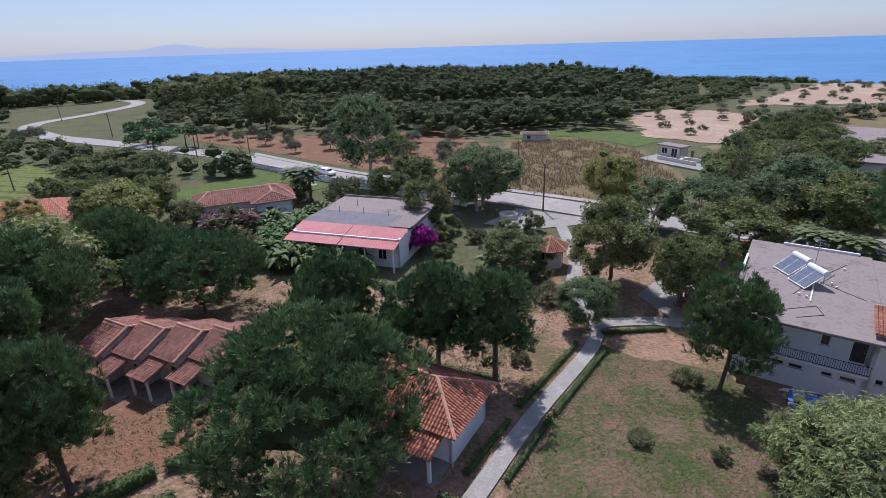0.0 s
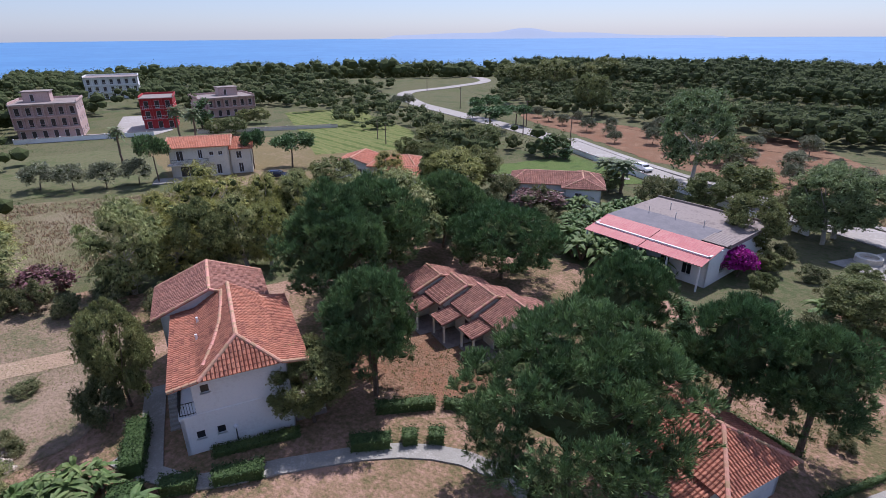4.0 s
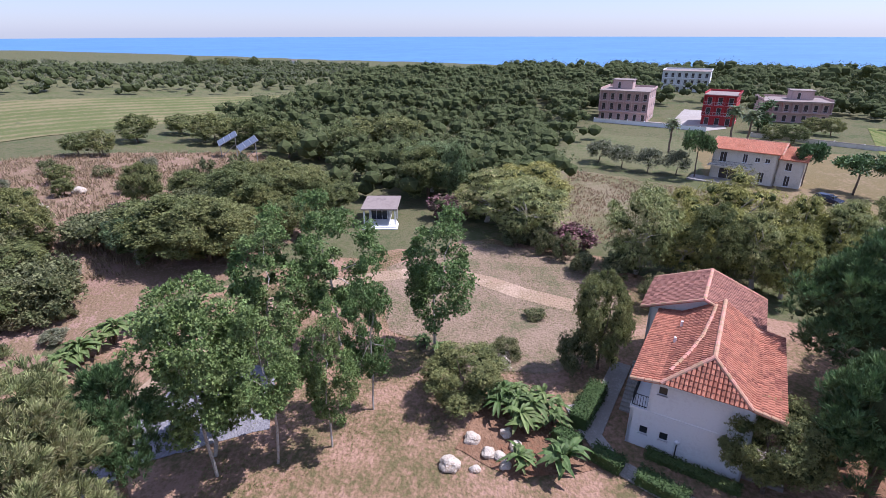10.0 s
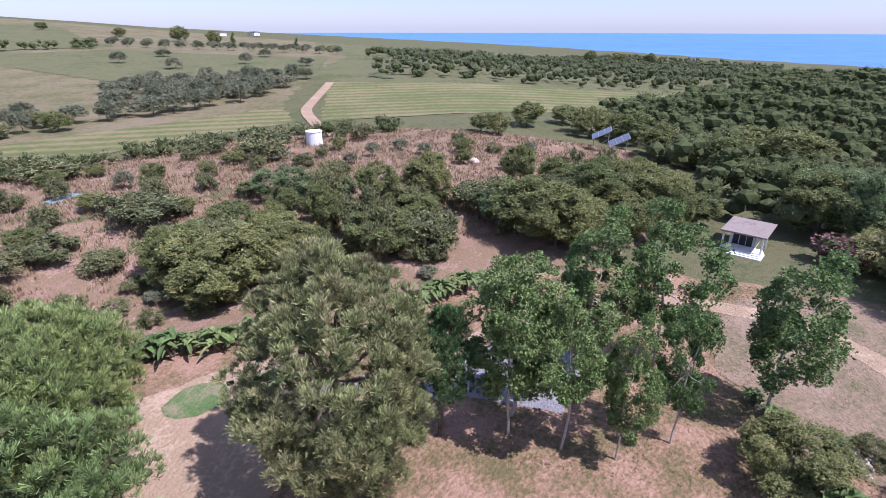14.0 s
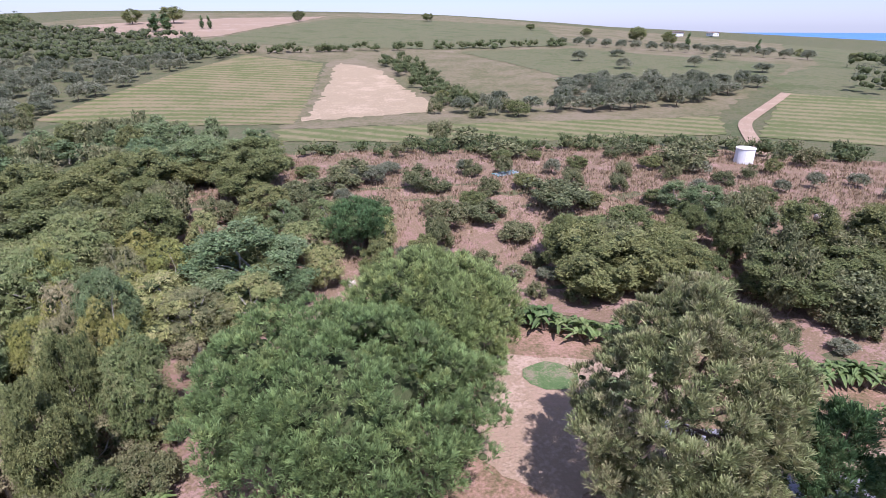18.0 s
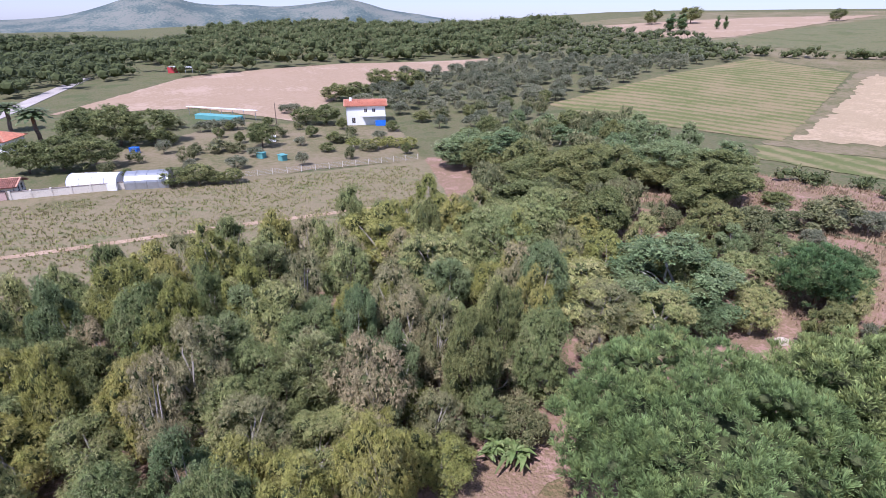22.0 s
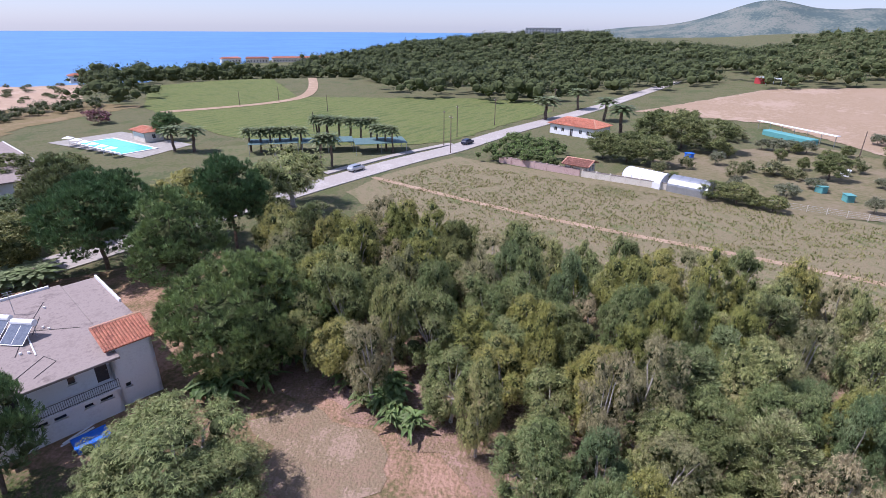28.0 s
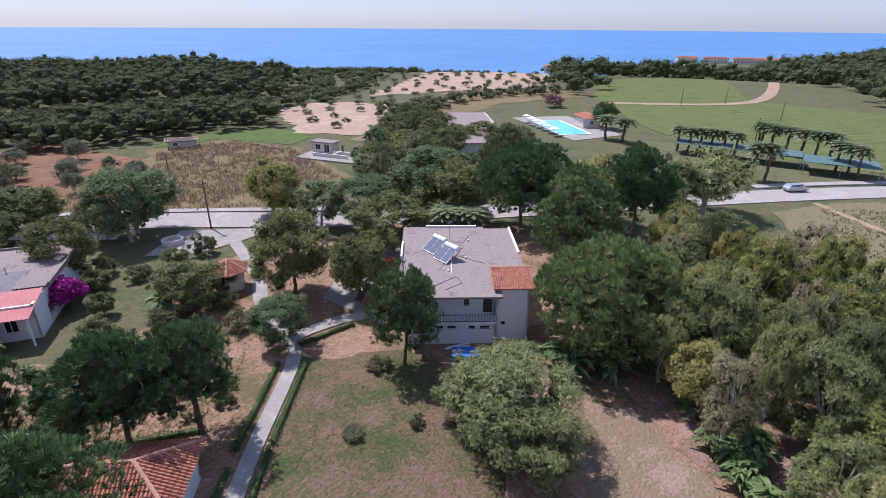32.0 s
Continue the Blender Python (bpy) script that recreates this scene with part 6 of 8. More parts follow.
# ---- garden bungalow ----
B = thing("bungalow", 0.3, 25.1, 0, 60, "white bungalow with a red clay tile hip roof", "house")
shell(B, 0.3, 0.3, 5.3, 9.5, -0.2, 2.75, WHITE, front=[], right=[(2.0, 1.0, 3.0, 2.0), (5, 1.0, 6, 2.0)], left=[(2.0, 1.0, 3.0, 2.0), (5, 1.0, 6, 2.0)])
pitched(B, -0.35, -0.3, 5.95, 10.2, 2.75, 1.55, TILE, front=3.0, back=3.0, tw=0.24)
tiles(B, [(-1.9, 0.6, 2.05), (-1.9, 5.6, 2.05), (-0.1, 5.6, 2.62), (-0.1, 0.6, 2.62)], TILE, 0.24, name="porch_roof")
for v in (0.8, 5.4):
    part("porch_post", boxes((-1.75, v - 0.1, -0.1, -1.55, v + 0.1, 2.05)), WHITE, B)
part("downpipe", tube(bmesh.new(), (0.22, 0.22, 0.0), (0.22, 0.22, 2.7), 0.045), WHITEMETAL, B)
part("porch_floor", boxes((-2.0, 0.4, -0.1, 0.3, 6, 0.15)), CONCRETE, B)

# ---- row of stepped bungalows ----
for k in range(4):
    x, y = -30.0 + 3.3 * k, 36.5 - 0.55 * k
    H = thing("terrace_bungalow", x, y, 0, -28, "small cream terrace bungalow with a stepped red tile roof", "house", "row of terrace bungalows")
    shell(H, 0.15, 0.2, 2.95, 5.6, -0.2, 2.75, CREAM, front=[], fdoors=[(1.6, -0.15, 2.45, 1.95)], left=[(2.0, 1.0, 2.8, 1.9)])
    tiles(H, [(0, -0.25, 2.75), (3.1, -0.25, 2.75), (3.1, 2.7, 3.95), (0, 2.7, 3.95)], TILE_OLD, 0.24)
    tiles(H, [(3.1, 5.9, 2.75), (0, 5.9, 2.75), (0, 2.7, 3.95), (3.1, 2.7, 3.95)], TILE_OLD, 0.24)
    ridge(H, (0, 2.7, 3.97), (3.1, 2.7, 3.97))
    ridge(H, (3.05, -0.25, 2.8), (3.05, 2.7, 3.99))
    ridge(H, (3.05, 5.9, 2.8), (3.05, 2.7, 3.99))
    for u in (0.15, 2.75):
        bm = bmesh.new()
        f = [bm.verts.new((u + d, v, z)) for d in (0, 0.2) for v, z in ((0.0, 2.7), (5.65, 2.7), (2.7, 3.85))]
        for q in ((0, 2, 1), (3, 4, 5), (0, 1, 4, 3), (1, 2, 5, 4), (2, 0, 3, 5)):
            bm.faces.new([f[i] for i in q])
        part("gable", bm, CREAM, H)
    tiles(H, [(-0.1, -2.2, 2.0), (2.1, -2.2, 2.0), (2.1, -0.2, 2.5), (-0.1, -0.2, 2.5)], TILE_OLD, 0.24, name="porch_roof")
    for u in (0.05, 1.95):
        part("porch_post", boxes((u - 0.08, -2.05, -0.1, u + 0.08, -1.89, 2.0)), CREAM, H)
    part("porch_floor", boxes((-0.1, -2.2, -0.1, 2.9, 0.2, 0.14)), CONCRETE, H)

# ---- flat-roofed house with a red sheet lean-to ----
C = thing("flat_roof_house", -19.6, 60.3, 0, -18, "low white house with concrete roof and red sheet front", "house")
shell(C, 0.4, 1.2, 14.8, 16.0, -0.2, 3.6, WHITE, front=[(s, 0.9, s + 1.1, 2.2) for s in (1.0, 3.4, 6.2, 9.0, 11.6)], right=[(3, 0.9, 4.2, 2.1)], left=[(3, 0.9, 4.2, 2.1)])
part("roof_slab", bevelled(boxes((0.0, 5.0, 3.6, 15.2, 16.4, 3.85))), CONCRETE, C)
part("roof_felt", boxes((0.05, 3.9, 3.62, 12.2, 9.4, 3.9)), DARKROOF, C)
for a in ((0.0, 16.25, 15.2, 16.4), (15.05, 5.0, 15.2, 16.2)):
    part("parapet", boxes((a[0], a[1], 3.86, a[2], a[3], 4.1)), CONCRETE, C)


def sheet(parent, u0, u1, v0, z0, v1, z1, mat, wave=0.2, name="roof_sheet"):
    """A ribbed roof sheet that rises from v0 to v1."""
    bm = bmesh.new()
    n = max(2, int((u1 - u0) / (wave / 2)))
    rows = [[bm.verts.new((u0 + (u1 - u0) * i / n, v, z + (0.05 if i % 2 else 0))) for i in range(n + 1)] for v, z in ((v0, z0), (v1, z1))]
    low = [[bm.verts.new((v.co.x, v.co.y, v.co.z - 0.05)) for v in r] for r in rows]
    for i in range(n):
        bm.faces.new((rows[0][i], rows[0][i + 1], rows[1][i + 1], rows[1][i]))
        bm.faces.new((low[0][i + 1], low[0][i], low[1][i], low[1][i + 1]))
        bm.faces.new((rows[0][i + 1], rows[0][i], low[0][i], low[0][i + 1]))
    return part(name, bm, mat, parent)


for k in range(2):
    sheet(C, 0.2 + 7.4 * k, 7.5 + 7.4 * k, -0.6, 3.05, 4.1, 3.98, REDSHEET, 0.36)
for u in (0.5, 4, 7.5, 11, 14.6):
    part("porch_post", boxes((u - 0.08, -0.35, -0.1, u + 0.08, -0.19, 3.0)), WHITE, C)
for u, v in ((4.0, 12.5), (6.5, 9.2), (10.2, 9.0), (10.8, 14.5), (3.0, 9.0)):
    part("roof_pipe", tube(bmesh.new(), (u, v, 3.85), (u, v, 4.7), 0.05), GREYMETAL, C)
sheet(C, 12.2, 15.0, 4.4, 4.0, 7.4, 4.12, CONCRETE, 0.3, "grey_sheet")

# ---- motel block with solar panels ----
D = thing("motel_block", 24.5, 33.5, 0, -35, "two-storey white block with flat concrete roof and balcony", "house")
D.matrix_basis = D.matrix_basis @ Matrix.Diagonal((1, 1, 0.87, 1))
shell(D, -2.6, 0.0, 6.0, 16.0, -0.2, 2.9, WHITE, front=[(2.9, 1.9, 3.7, 2.3), (4.0, 1.9, 4.9, 2.3), (6.0, 1.9, 6.7, 2.3), (7.1, 1.9, 8.1, 2.3)], left=[(3, 0.9, 4.2, 2.1), (8, 0.9, 9.2, 2.1)], right=[], bars=0)
shell(D, -2.6, 1.2, 6.0, 16.0, 2.9, 5.95, WHITE, front=[(5.6, 4.0, 6.2, 5.1)], fdoors=[(7.5, 3.1, 8.4, 5.2), (1.6, 3.1, 2.5, 5.2)], left=[(3, 3.9, 4.2, 5.2), (8, 3.9, 9.2, 5.2)], bars=0)
part("balcony", bevelled(boxes((-2.7, -0.5, 2.85, 6.0, 1.25, 3.02))), WHITE, D)
railing(D, (-2.6, -0.4), (6.0, -0.4), 3.02, 0.9)
part("roof_slab", bevelled(boxes((-3.2, -0.6, 5.95, 6.5, 17.2, 6.2))), CONCRETE, D)
part("roof_slab", bevelled(boxes((6.505, 3.4, 5.95, 9.6, 16.6, 6.2))), CONCRETE, D)
shell(D, 6.05, 3.6, 9.3, 16.2, -0.2, 5.94, WHITE, right=[(3, 3.9, 4.2, 5.2), (8, 3.9, 9.2, 5.2)], bars=0)
part("parapet", boxes((-3.2, 8.0, 6.2, -3.02, 12.0, 6.55)), WHITE, D)
part("parapet", boxes((9.4, 9.0, 6.2, 9.6, 16.5, 6.5)), WHITE, D)
part("parapet", boxes((-0.5, 17.0, 6.2, 5.6, 17.2, 6.45)), WHITE, D)
shell(D, 6.05, 0.6, 9.2, 3.35, -0.2, 6.55, WHITE, front=[(0.5, 1.9, 1.0, 2.4)], right=[(1.0, 4.0, 1.8, 5.0)], bars=0)
tiles(D, [(5.7, 0.2, 6.6), (9.6, 0.2, 6.6), (9.6, 3.6, 7.35), (5.7, 3.6, 7.35)], TILE, 0.24)
part("tower_gable", boxes((6.05, 3.14, 6.55, 9.2, 3.35, 7.1)), WHITE, D)
ridge(D, (5.7, 3.6, 7.35), (9.6, 3.6, 7.35))
bm = bmesh.new()
for (a, b) in (((0.8, 5.0), (2.2, 9.0)), ((2.2, 9.0), (4.5, 14.0)), ((2.2, 9.0), (5.6, 6.5)), ((-1.0, 10), (2.2, 9.0)), ((2.5, 8), (3.6, 11)), ((0.0, 1.4), (2.4, 3.6)), ((2.4, 3.6), (2.9, 2.2)), ((2.9, 2.2), (1.2, 0.8))):
    tube(bm, (*a, 6.225), (*b, 6.225), 0.025, None, 5)
part("roof_cable", bm, BLACK, D)
part("roof_pipe", tube(bmesh.new(), (2.0, 4.2, 6.26), (2.2, 9.0, 6.26), 0.06), WHITEMETAL, D)
for u, v in ((1.2, 5.2), (1.7, 4.9), (3.4, 8.6), (3.7, 8.0), (4.3, 12.6), (2.8, 10.6)):
    part("roof_vent", tube(bmesh.new(), (u, v, 6.2), (u, v, 6.42), 0.1), WHITEMETAL, D)
mast = part("antenna_mast", tube(bmesh.new(), (2.2, 13.2, 6.2), (2.2, 13.2, 8.8), 0.03), GREYMETAL, D)
bm = bmesh.new()
for z in (8.2, 8.5, 8.75):
    tube(bm, (1.8, 13.2, z), (2.6, 13.2, z), 0.015, None, 4)
part("antenna_bar", bm, GREYMETAL, mast)


def solar_heater(u, v, rz):
    """Collector plate on a frame, with its hot water tank."""
    m = D.matrix_basis @ Vector((u, v, 6.2))
    s = thing("solar_water_heater", m.x, m.y, m.z, -35 + rz, "solar water heater with grey collector and white tank", "solar heater", "solar heaters on the roof")
    bm = boxes((-1.0, -0.9, -0.04, 1.0, 0.9, 0.04))
    bmesh.ops.rotate(bm, verts=list(bm.verts), cent=(0, 0, 0), matrix=Matrix.Rotation(radians(35), 3, "X"))
    bmesh.ops.translate(bm, verts=list(bm.verts), vec=(0, 0, 0.62))
    pl = part("collector_frame", bm, GREYMETAL, s)
    for k in (-1, 1):
        bm = boxes((-0.46, -0.84, 0.045, 0.46, 0.84, 0.06))
        bmesh.ops.rotate(bm, verts=list(bm.verts), cent=(0, 0, 0), matrix=Matrix.Rotation(radians(35), 3, "X"))
        bmesh.ops.translate(bm, verts=list(bm.verts), vec=(0.49 * k, 0, 0.62))
        part("collector_glass", bm, SOLAR, pl)
    bm = bmesh.new()
    tube(bm, (-0.95, 0.95, 1.25), (0.95, 0.95, 1.25), 0.29, None, 14)
    part("water_tank", bm, WHITEMETAL, s)
    for a in (-0.8, 0.8):
        bm = bmesh.new()
        tube(bm, (a, 0.95, 0), (a, 0.95, 1.0), 0.03, None, 5)
        tube(bm, (a, -0.7, 0), (a, -0.7, 0.15), 0.03, None, 5)
        part("leg", bm, GREYMETAL, s)


solar_heater(1.5, 7.6, -51)
solar_heater(0.3, 9.9, -51)

# ---- octagonal kiosk ----
K = thing("kiosk", 12.6, 56.8, 0, 10, "small garden kiosk with a red tile pyramid roof", "kiosk")
for i in range(6):
    a0, a1 = radians(60 * i), radians(60 * (i + 1))
    p0, p1 = (1.75 * math.cos(a0), 1.75 * math.sin(a0)), (1.75 * math.cos(a1), 1.75 * math.sin(a1))
    wall_with(K, p0, p1, -0.2, 2.3, CREAM, [(0.4, 1.0, 1.3, 2.0)] if i % 2 else [], thick=0.15)
    e0, e1 = (2.35 * math.cos(a0), 2.35 * math.sin(a0), 2.3), (2.35 * math.cos(a1), 2.35 * math.sin(a1), 2.3)
    tiles(K, [e0, e1, (0, 0, 3.5)], TILE, 0.24)
    ridge(K, e0, (0, 0, 3.52))


# ---- houses further off ----
def storeys(t, u, v, n, hs, mat, cols, balcony=True, base=0.0, railmat=None, side=3, right=True):
    """A block of flats: storeys with glazed openings and balcony slabs on the front."""
    step = u / cols
    for s in range(n):
        z = base + s * hs
        shell(t, 0, 0, u, v, z, z + hs, mat, front=[(step * (i + 0.28), z + 0.25, step * (i + 0.72), z + 2.25) for i in range(cols)],
              right=[(v / side * (i + 0.3), z + 0.9, v / side * (i + 0.6), z + 2.1) for i in range(side)],
              left=[(v / side * (i + 0.3), z + 0.9, v / side * (i + 0.6), z + 2.1) for i in range(side)], shut=True, bars=0)
        part("floor_slab", boxes((-0.08, -1.3 if balcony else -0.08, z + hs - 0.14, u + 0.08, v + 0.08, z + hs + 0.05)), mat, t)
        if balcony and s:
            railing(t, (0, -1.2), (u, -1.2), z + 0.05, 0.95, 0.5, railmat or mat, "balcony_railing")
            for i in range(cols + 1):
                part("balcony_fin", boxes((step * i - 0.06, -1.25, z + 0.05, step * i + 0.06, -0.002, z + hs - 0.14)), mat, t)


def block(name, label, x, y, rz, u, v, n, hs, mat, cols, roofmat=None, pent=None, balcony=True, railmat=None):
    t = thing(name, x, y, None, rz, label, "building")
    storeys(t, u, v, n, hs, mat, cols, balcony, -0.1, railmat)
    z = n * hs - 0.1
    part("roof_slab", boxes((-0.25, -1.4 if balcony else -0.25, z + 0.05, u + 0.25, v + 0.25, z + 0.25)), roofmat or CONCRETE, t)
    for a in ((-0.25, v + 0.1, u + 0.25, v + 0.25), (-0.25, -0.2, -0.1, v + 0.1), (u + 0.1, -0.2, u + 0.25, v + 0.1)):
        part("parapet", boxes((a[0], a[1], z + 0.25, a[2], a[3], z + 0.8)), mat, t)
    if pent:
        a, b, c, d = pent
        shell(t, a, b, c, d, z + 0.25, z + 2.8, mat, front=[(1.6, z + 0.4, 2.5, z + 2.3)], shut=True, bars=0)
        part("penthouse_roof", boxes((a - 0.3, b - 0.3, z + 2.8, c + 0.3, d + 0.3, z + 3.0)), roofmat or CONCRETE, t)
    return t


block("hotel", "pink three-storey hotel with balconies and a roof room", -169.5, 53.0, 60, 14.5, 13, 3, 3.0, PINKWALL, 6, pent=(2.5, 4, 8.5, 9))
block("hotel", "pink hotel with long balconies behind dark trees", -163.5, 101.5, 70, 18, 12, 2, 3.1, PINKWALL, 7, pent=(8, 4, 14, 9))
block("apartment_house", "red three-storey house with white balconies", -158.5, 80.5, 55, 8.5, 10, 3, 2.9, REDWALL, 3, railmat=WHITEMETAL)
block("apartment_house", "white apartment house with flat roof far off", -254, 108, 60, 20, 12, 3, 3.0, WHITE, 7)


def villa(name, label, x, y, rz, u, v, z, h, wallmat, roofmat, wins, hip=0.0, tw=0.3, over=0.6, z0=-0.2, group=""):
    t = thing(name, x, y, None, rz, label, "house", group)
    shell(t, 0, 0, u, v, z0, z, wallmat, front=wins, right=[(v * 0.3, 0.9, v * 0.3 + 1.0, 2.1), (v * 0.65, 0.9, v * 0.65 + 1.0, 2.1)], left=[(v * 0.4, 0.9, v * 0.4 + 1, 2.1)], shut=True)
    if u > v:
        turn = new("roof")
        turn.parent = t
        turn.matrix_basis = pose(0, v, 0, 0, 0, -90)
        pitched(turn, -over, -over, v + over, u + over, z, h, roofmat, hip, hip, wallmat, over, tw)
    else:
        pitched(t, -over, -over, u + over, v + over, z, h, roofmat, hip, hip, wallmat, over, tw)
    return t


TILE_ORANGE = material("orange_tiles", [(0.55, 0.20, 0.12), (0.60, 0.26, 0.17), (0.48, 0.17, 0.10)], 0.5, rough=0.8, bump=0.2, island=0.15)
G = villa("villa", "cream two-storey villa with orange tile roof and balcony", -97.5, 52.5, 50, 10.5, 8.5, 5.8, 1.3, CREAM, TILE_ORANGE, [(1.2, 3.3, 2.4, 5.2), (5.0, 3.6, 5.8, 5.2), (7.0, 4.0, 7.8, 4.8), (8.6, 4.0, 9.4, 4.8), (1.5, 0.2, 4.5, 2.2), (8.0, 0.4, 8.9, 2.3)])
part("balcony", bevelled(boxes((-0.3, -1.8, 2.7, 7.0, -0.002, 2.9))), CREAM, G)
railing(G, (-0.2, -1.7), (7.0, -1.7), 2.9, 0.95, 0.2)
part("terrace", boxes((-3.0, -4.0, -0.1, 5.0, -0.002, 0.25)), PATH_MAT, G)
shell(G, 10.55, 0.8, 14.5, 7.5, -0.2, 4.9, CREAM, front=[(1.2, 3.0, 2.2, 4.4), (1.4, 0.2, 2.3, 2.1)], shut=True)
tiles(G, [(10.3, 0.2, 4.95), (15.0, 0.2, 4.95), (15.0, 8.0, 6.0), (10.3, 8.0, 6.0)], TILE_ORANGE, 0.3)
villa("red_roof_house", "low white house with weathered red tile roof", -37.0, 75.2, 22, 14, 6.5, 2.9, 1.3, WHITE, TILE_OLD, [(1.5, 0.9, 2.6, 2.1), (5, 0.9, 6, 2.1), (9, 0.9, 10, 2.1)], 2.5)
villa("red_roof_annex", "small annex with red tile roof and chimney", -28.5, 76.5, 22, 5.5, 8, 2.9, 1.2, WHITE, TILE_OLD, [(1.5, 0.9, 2.6, 2.1)], 2.0)
for i, (x, y, u, v) in enumerate(((-71.5, 69.5, 7, 7), (-63.5, 70.5, 8, 7.5), (-56.0, 66.0, 6.5, 6))):
    villa("garden_house", "house with stepped orange tile roofs among trees", x, y, 20 + 6 * i, u, v, 2.9 + 0.3 * (i % 2), 1.3, WHITE, TILE_ORANGE, [(1.5, 0.9, 2.6, 2.1), (4.4, 0.9, 5.4, 2.1)], 2.2 if i % 2 else 0.0, group="stepped garden houses")
W = villa("farmhouse", "white single-storey house with orange tile hip roof", 162.0, -10.5, -127, 15, 9, 3.0, 1.7, WHITE, TILE_ORANGE, [(1.5, 0.9, 2.5, 2.1), (4, 0.9, 5, 2.1), (7, -0.1, 8, 2.1), (10, 0.9, 11, 2.1), (12.5, 0.9, 13.5, 2.1)], 3.5, z0=-0.6)
F = villa("farm_building", "two-storey white house with orange roof and blue base", 124.0, -99.0, -130, 11.5, 9, 5.6, 1.3, WHITE, TILE_ORANGE, [(5.2, 3.6, 6.2, 4.8), (7.6, 3.6, 8.6, 4.8), (1.5, 0.6, 2.6, 2.2)], z0=-0.8)
part("balcony", bevelled(boxes((4.5, -1.8, 2.7, 11.6, -0.002, 2.9))), WHITE, F)
railing(F, (4.5, -1.7), (11.6, -1.7), 2.9, 0.9, 0.25, WHITEMETAL)
part("blue_screen", boxes((8.4, -1.75, -0.1, 11.5, -1.6, 1.6)), BLUE, F, "bright blue screen on the ground floor")
part("chimney", boxes((1.0, 3.0, 6.0, 1.7, 3.7, 7.6)), WHITE, F)

# ---- pavilion at the lawn's edge ----
P = thing("pavilion", -72.2, -10.2, 0, 88, "small white pavilion with flat roof and glass front", "pavilion")
wall_with(P, (0.6, 2.0), (3.6, 2.0), -0.1, 2.5, WHITE, [(0.3, 0.3, 2.7, 2.2)], bars=2)
wall_with(P, (3.6, 2.0), (3.6, 5.6), -0.1, 2.5, WHITE)
wall_with(P, (0.6, 5.6), (0.6, 2.0), -0.1, 2.5, WHITE, [(0.5, 0.9, 1.8, 2.1)])
wall_with(P, (3.6, 5.6), (0.6, 5.6), -0.1, 2.5, WHITE)
part("roof_slab", bevelled(boxes((-0.2, -0.3, 2.5, 5.0, 6.2, 2.72))), CONCRETE, P)
for u, v in ((0.2, 0.1), (4.6, 0.1), (4.6, 3.0)):
    part("column", boxes((u - 0.1, v - 0.1, 0.2, u + 0.1, v + 0.1, 2.5)), WHITE, P)
for i in range(3):
    part("step", boxes((0.4 - 0.2 * i, -0.6 - 0.35 * i, -0.1, 4.6 + 0.2 * i, 2.0 - 0.4 * i if i else 1.98, 0.36 - 0.12 * i)), WHITE, P)


# ---- banana plants ----
BANANA = []


def banana_meshes():
    for i in range(4):
        rng = np.random.default_rng(70 + i)
        bm = bmesh.new()
        root = bm.verts.new((0, 0, -0.3))
        verts, faces = [], []
        for s in range(6):
            bx, by, hh = rng.normal(0, 0.45), rng.normal(0, 0.45), rng.uniform(0.9, 1.7)
            limb(bm, rng, root.co, (bx + rng.normal(0, 0.1), by + rng.normal(0, 0.1), hh), 0.12, 0.07, 0.1, 4, 6, root)
            for k in range(9):
                a, up = rng.uniform(0, 6.28), rng.uniform(0.5, 1.4)
                ln, wd = rng.uniform(1.1, 1.8), rng.uniform(0.13, 0.22)
                prev = None
                for j in range(7):
                    t = j / 6
                    r, z = ln * t * math.cos(up) * (1 + 0.2 * t), hh + ln * t * math.sin(up) - 0.75 * ln * t * t
                    w = wd * (math.sin(math.pi * min(0.98, 0.1 + 0.86 * t)) ** 0.7)
                    cx, cy = bx + r * math.cos(a), by + r * math.sin(a)
                    tip = rng.uniform(-0.03, 0.03)
                    row = [(cx - sg * w * math.sin(a), cy + sg * w * math.cos(a), z + (0.06 if sg else 0) + tip) for sg in (-1, 0, 1)]
                    b = len(verts)
                    verts += row
                    if prev is not None:
                        faces += [(prev, prev + 1, b + 1, b), (prev + 1, prev + 2, b + 2, b + 1)]
                    prev = b
        me = bpy.data.meshes.new("stem")
        bm.to_mesh(me)
        bm.free()
        me.materials.append(BARK)
        BANANA.append((me, mesh_from("foliage", verts, faces, BANANA_LEAF)))


def banana(x, y, h=2.6):
    if not BANANA:
        banana_meshes()
    t = thing("banana_plant", x, y, None, TREE_RNG.uniform(0, 360), "banana plant clump with broad torn green leaves", "banana plant", "banana plants")
    k = h / 2.6
    t.matrix_basis = t.matrix_basis @ Matrix.Diagonal((k * TREE_RNG.uniform(0.9, 1.2), k * TREE_RNG.uniform(0.9, 1.2), k, 1))
    st, lf_ = BANANA[TREE_RNG.randrange(4)]
    shared("stem", st, t)
    shared("foliage", lf_, t)


def banana_row(a, b, gap=1.5, h=2.4, rows=1):
    n = max(1, int(math.hypot(b[0] - a[0], b[1] - a[1]) / gap))
    for i in range(n + 1):
        for r in range(rows):
            t = i / n
            banana(a[0] + (b[0] - a[0]) * t + TREE_RNG.uniform(-0.6, 0.6), a[1] + (b[1] - a[1]) * t + TREE_RNG.uniform(-0.6, 0.6) + r * 1.4, h * TREE_RNG.uniform(0.8, 1.2))


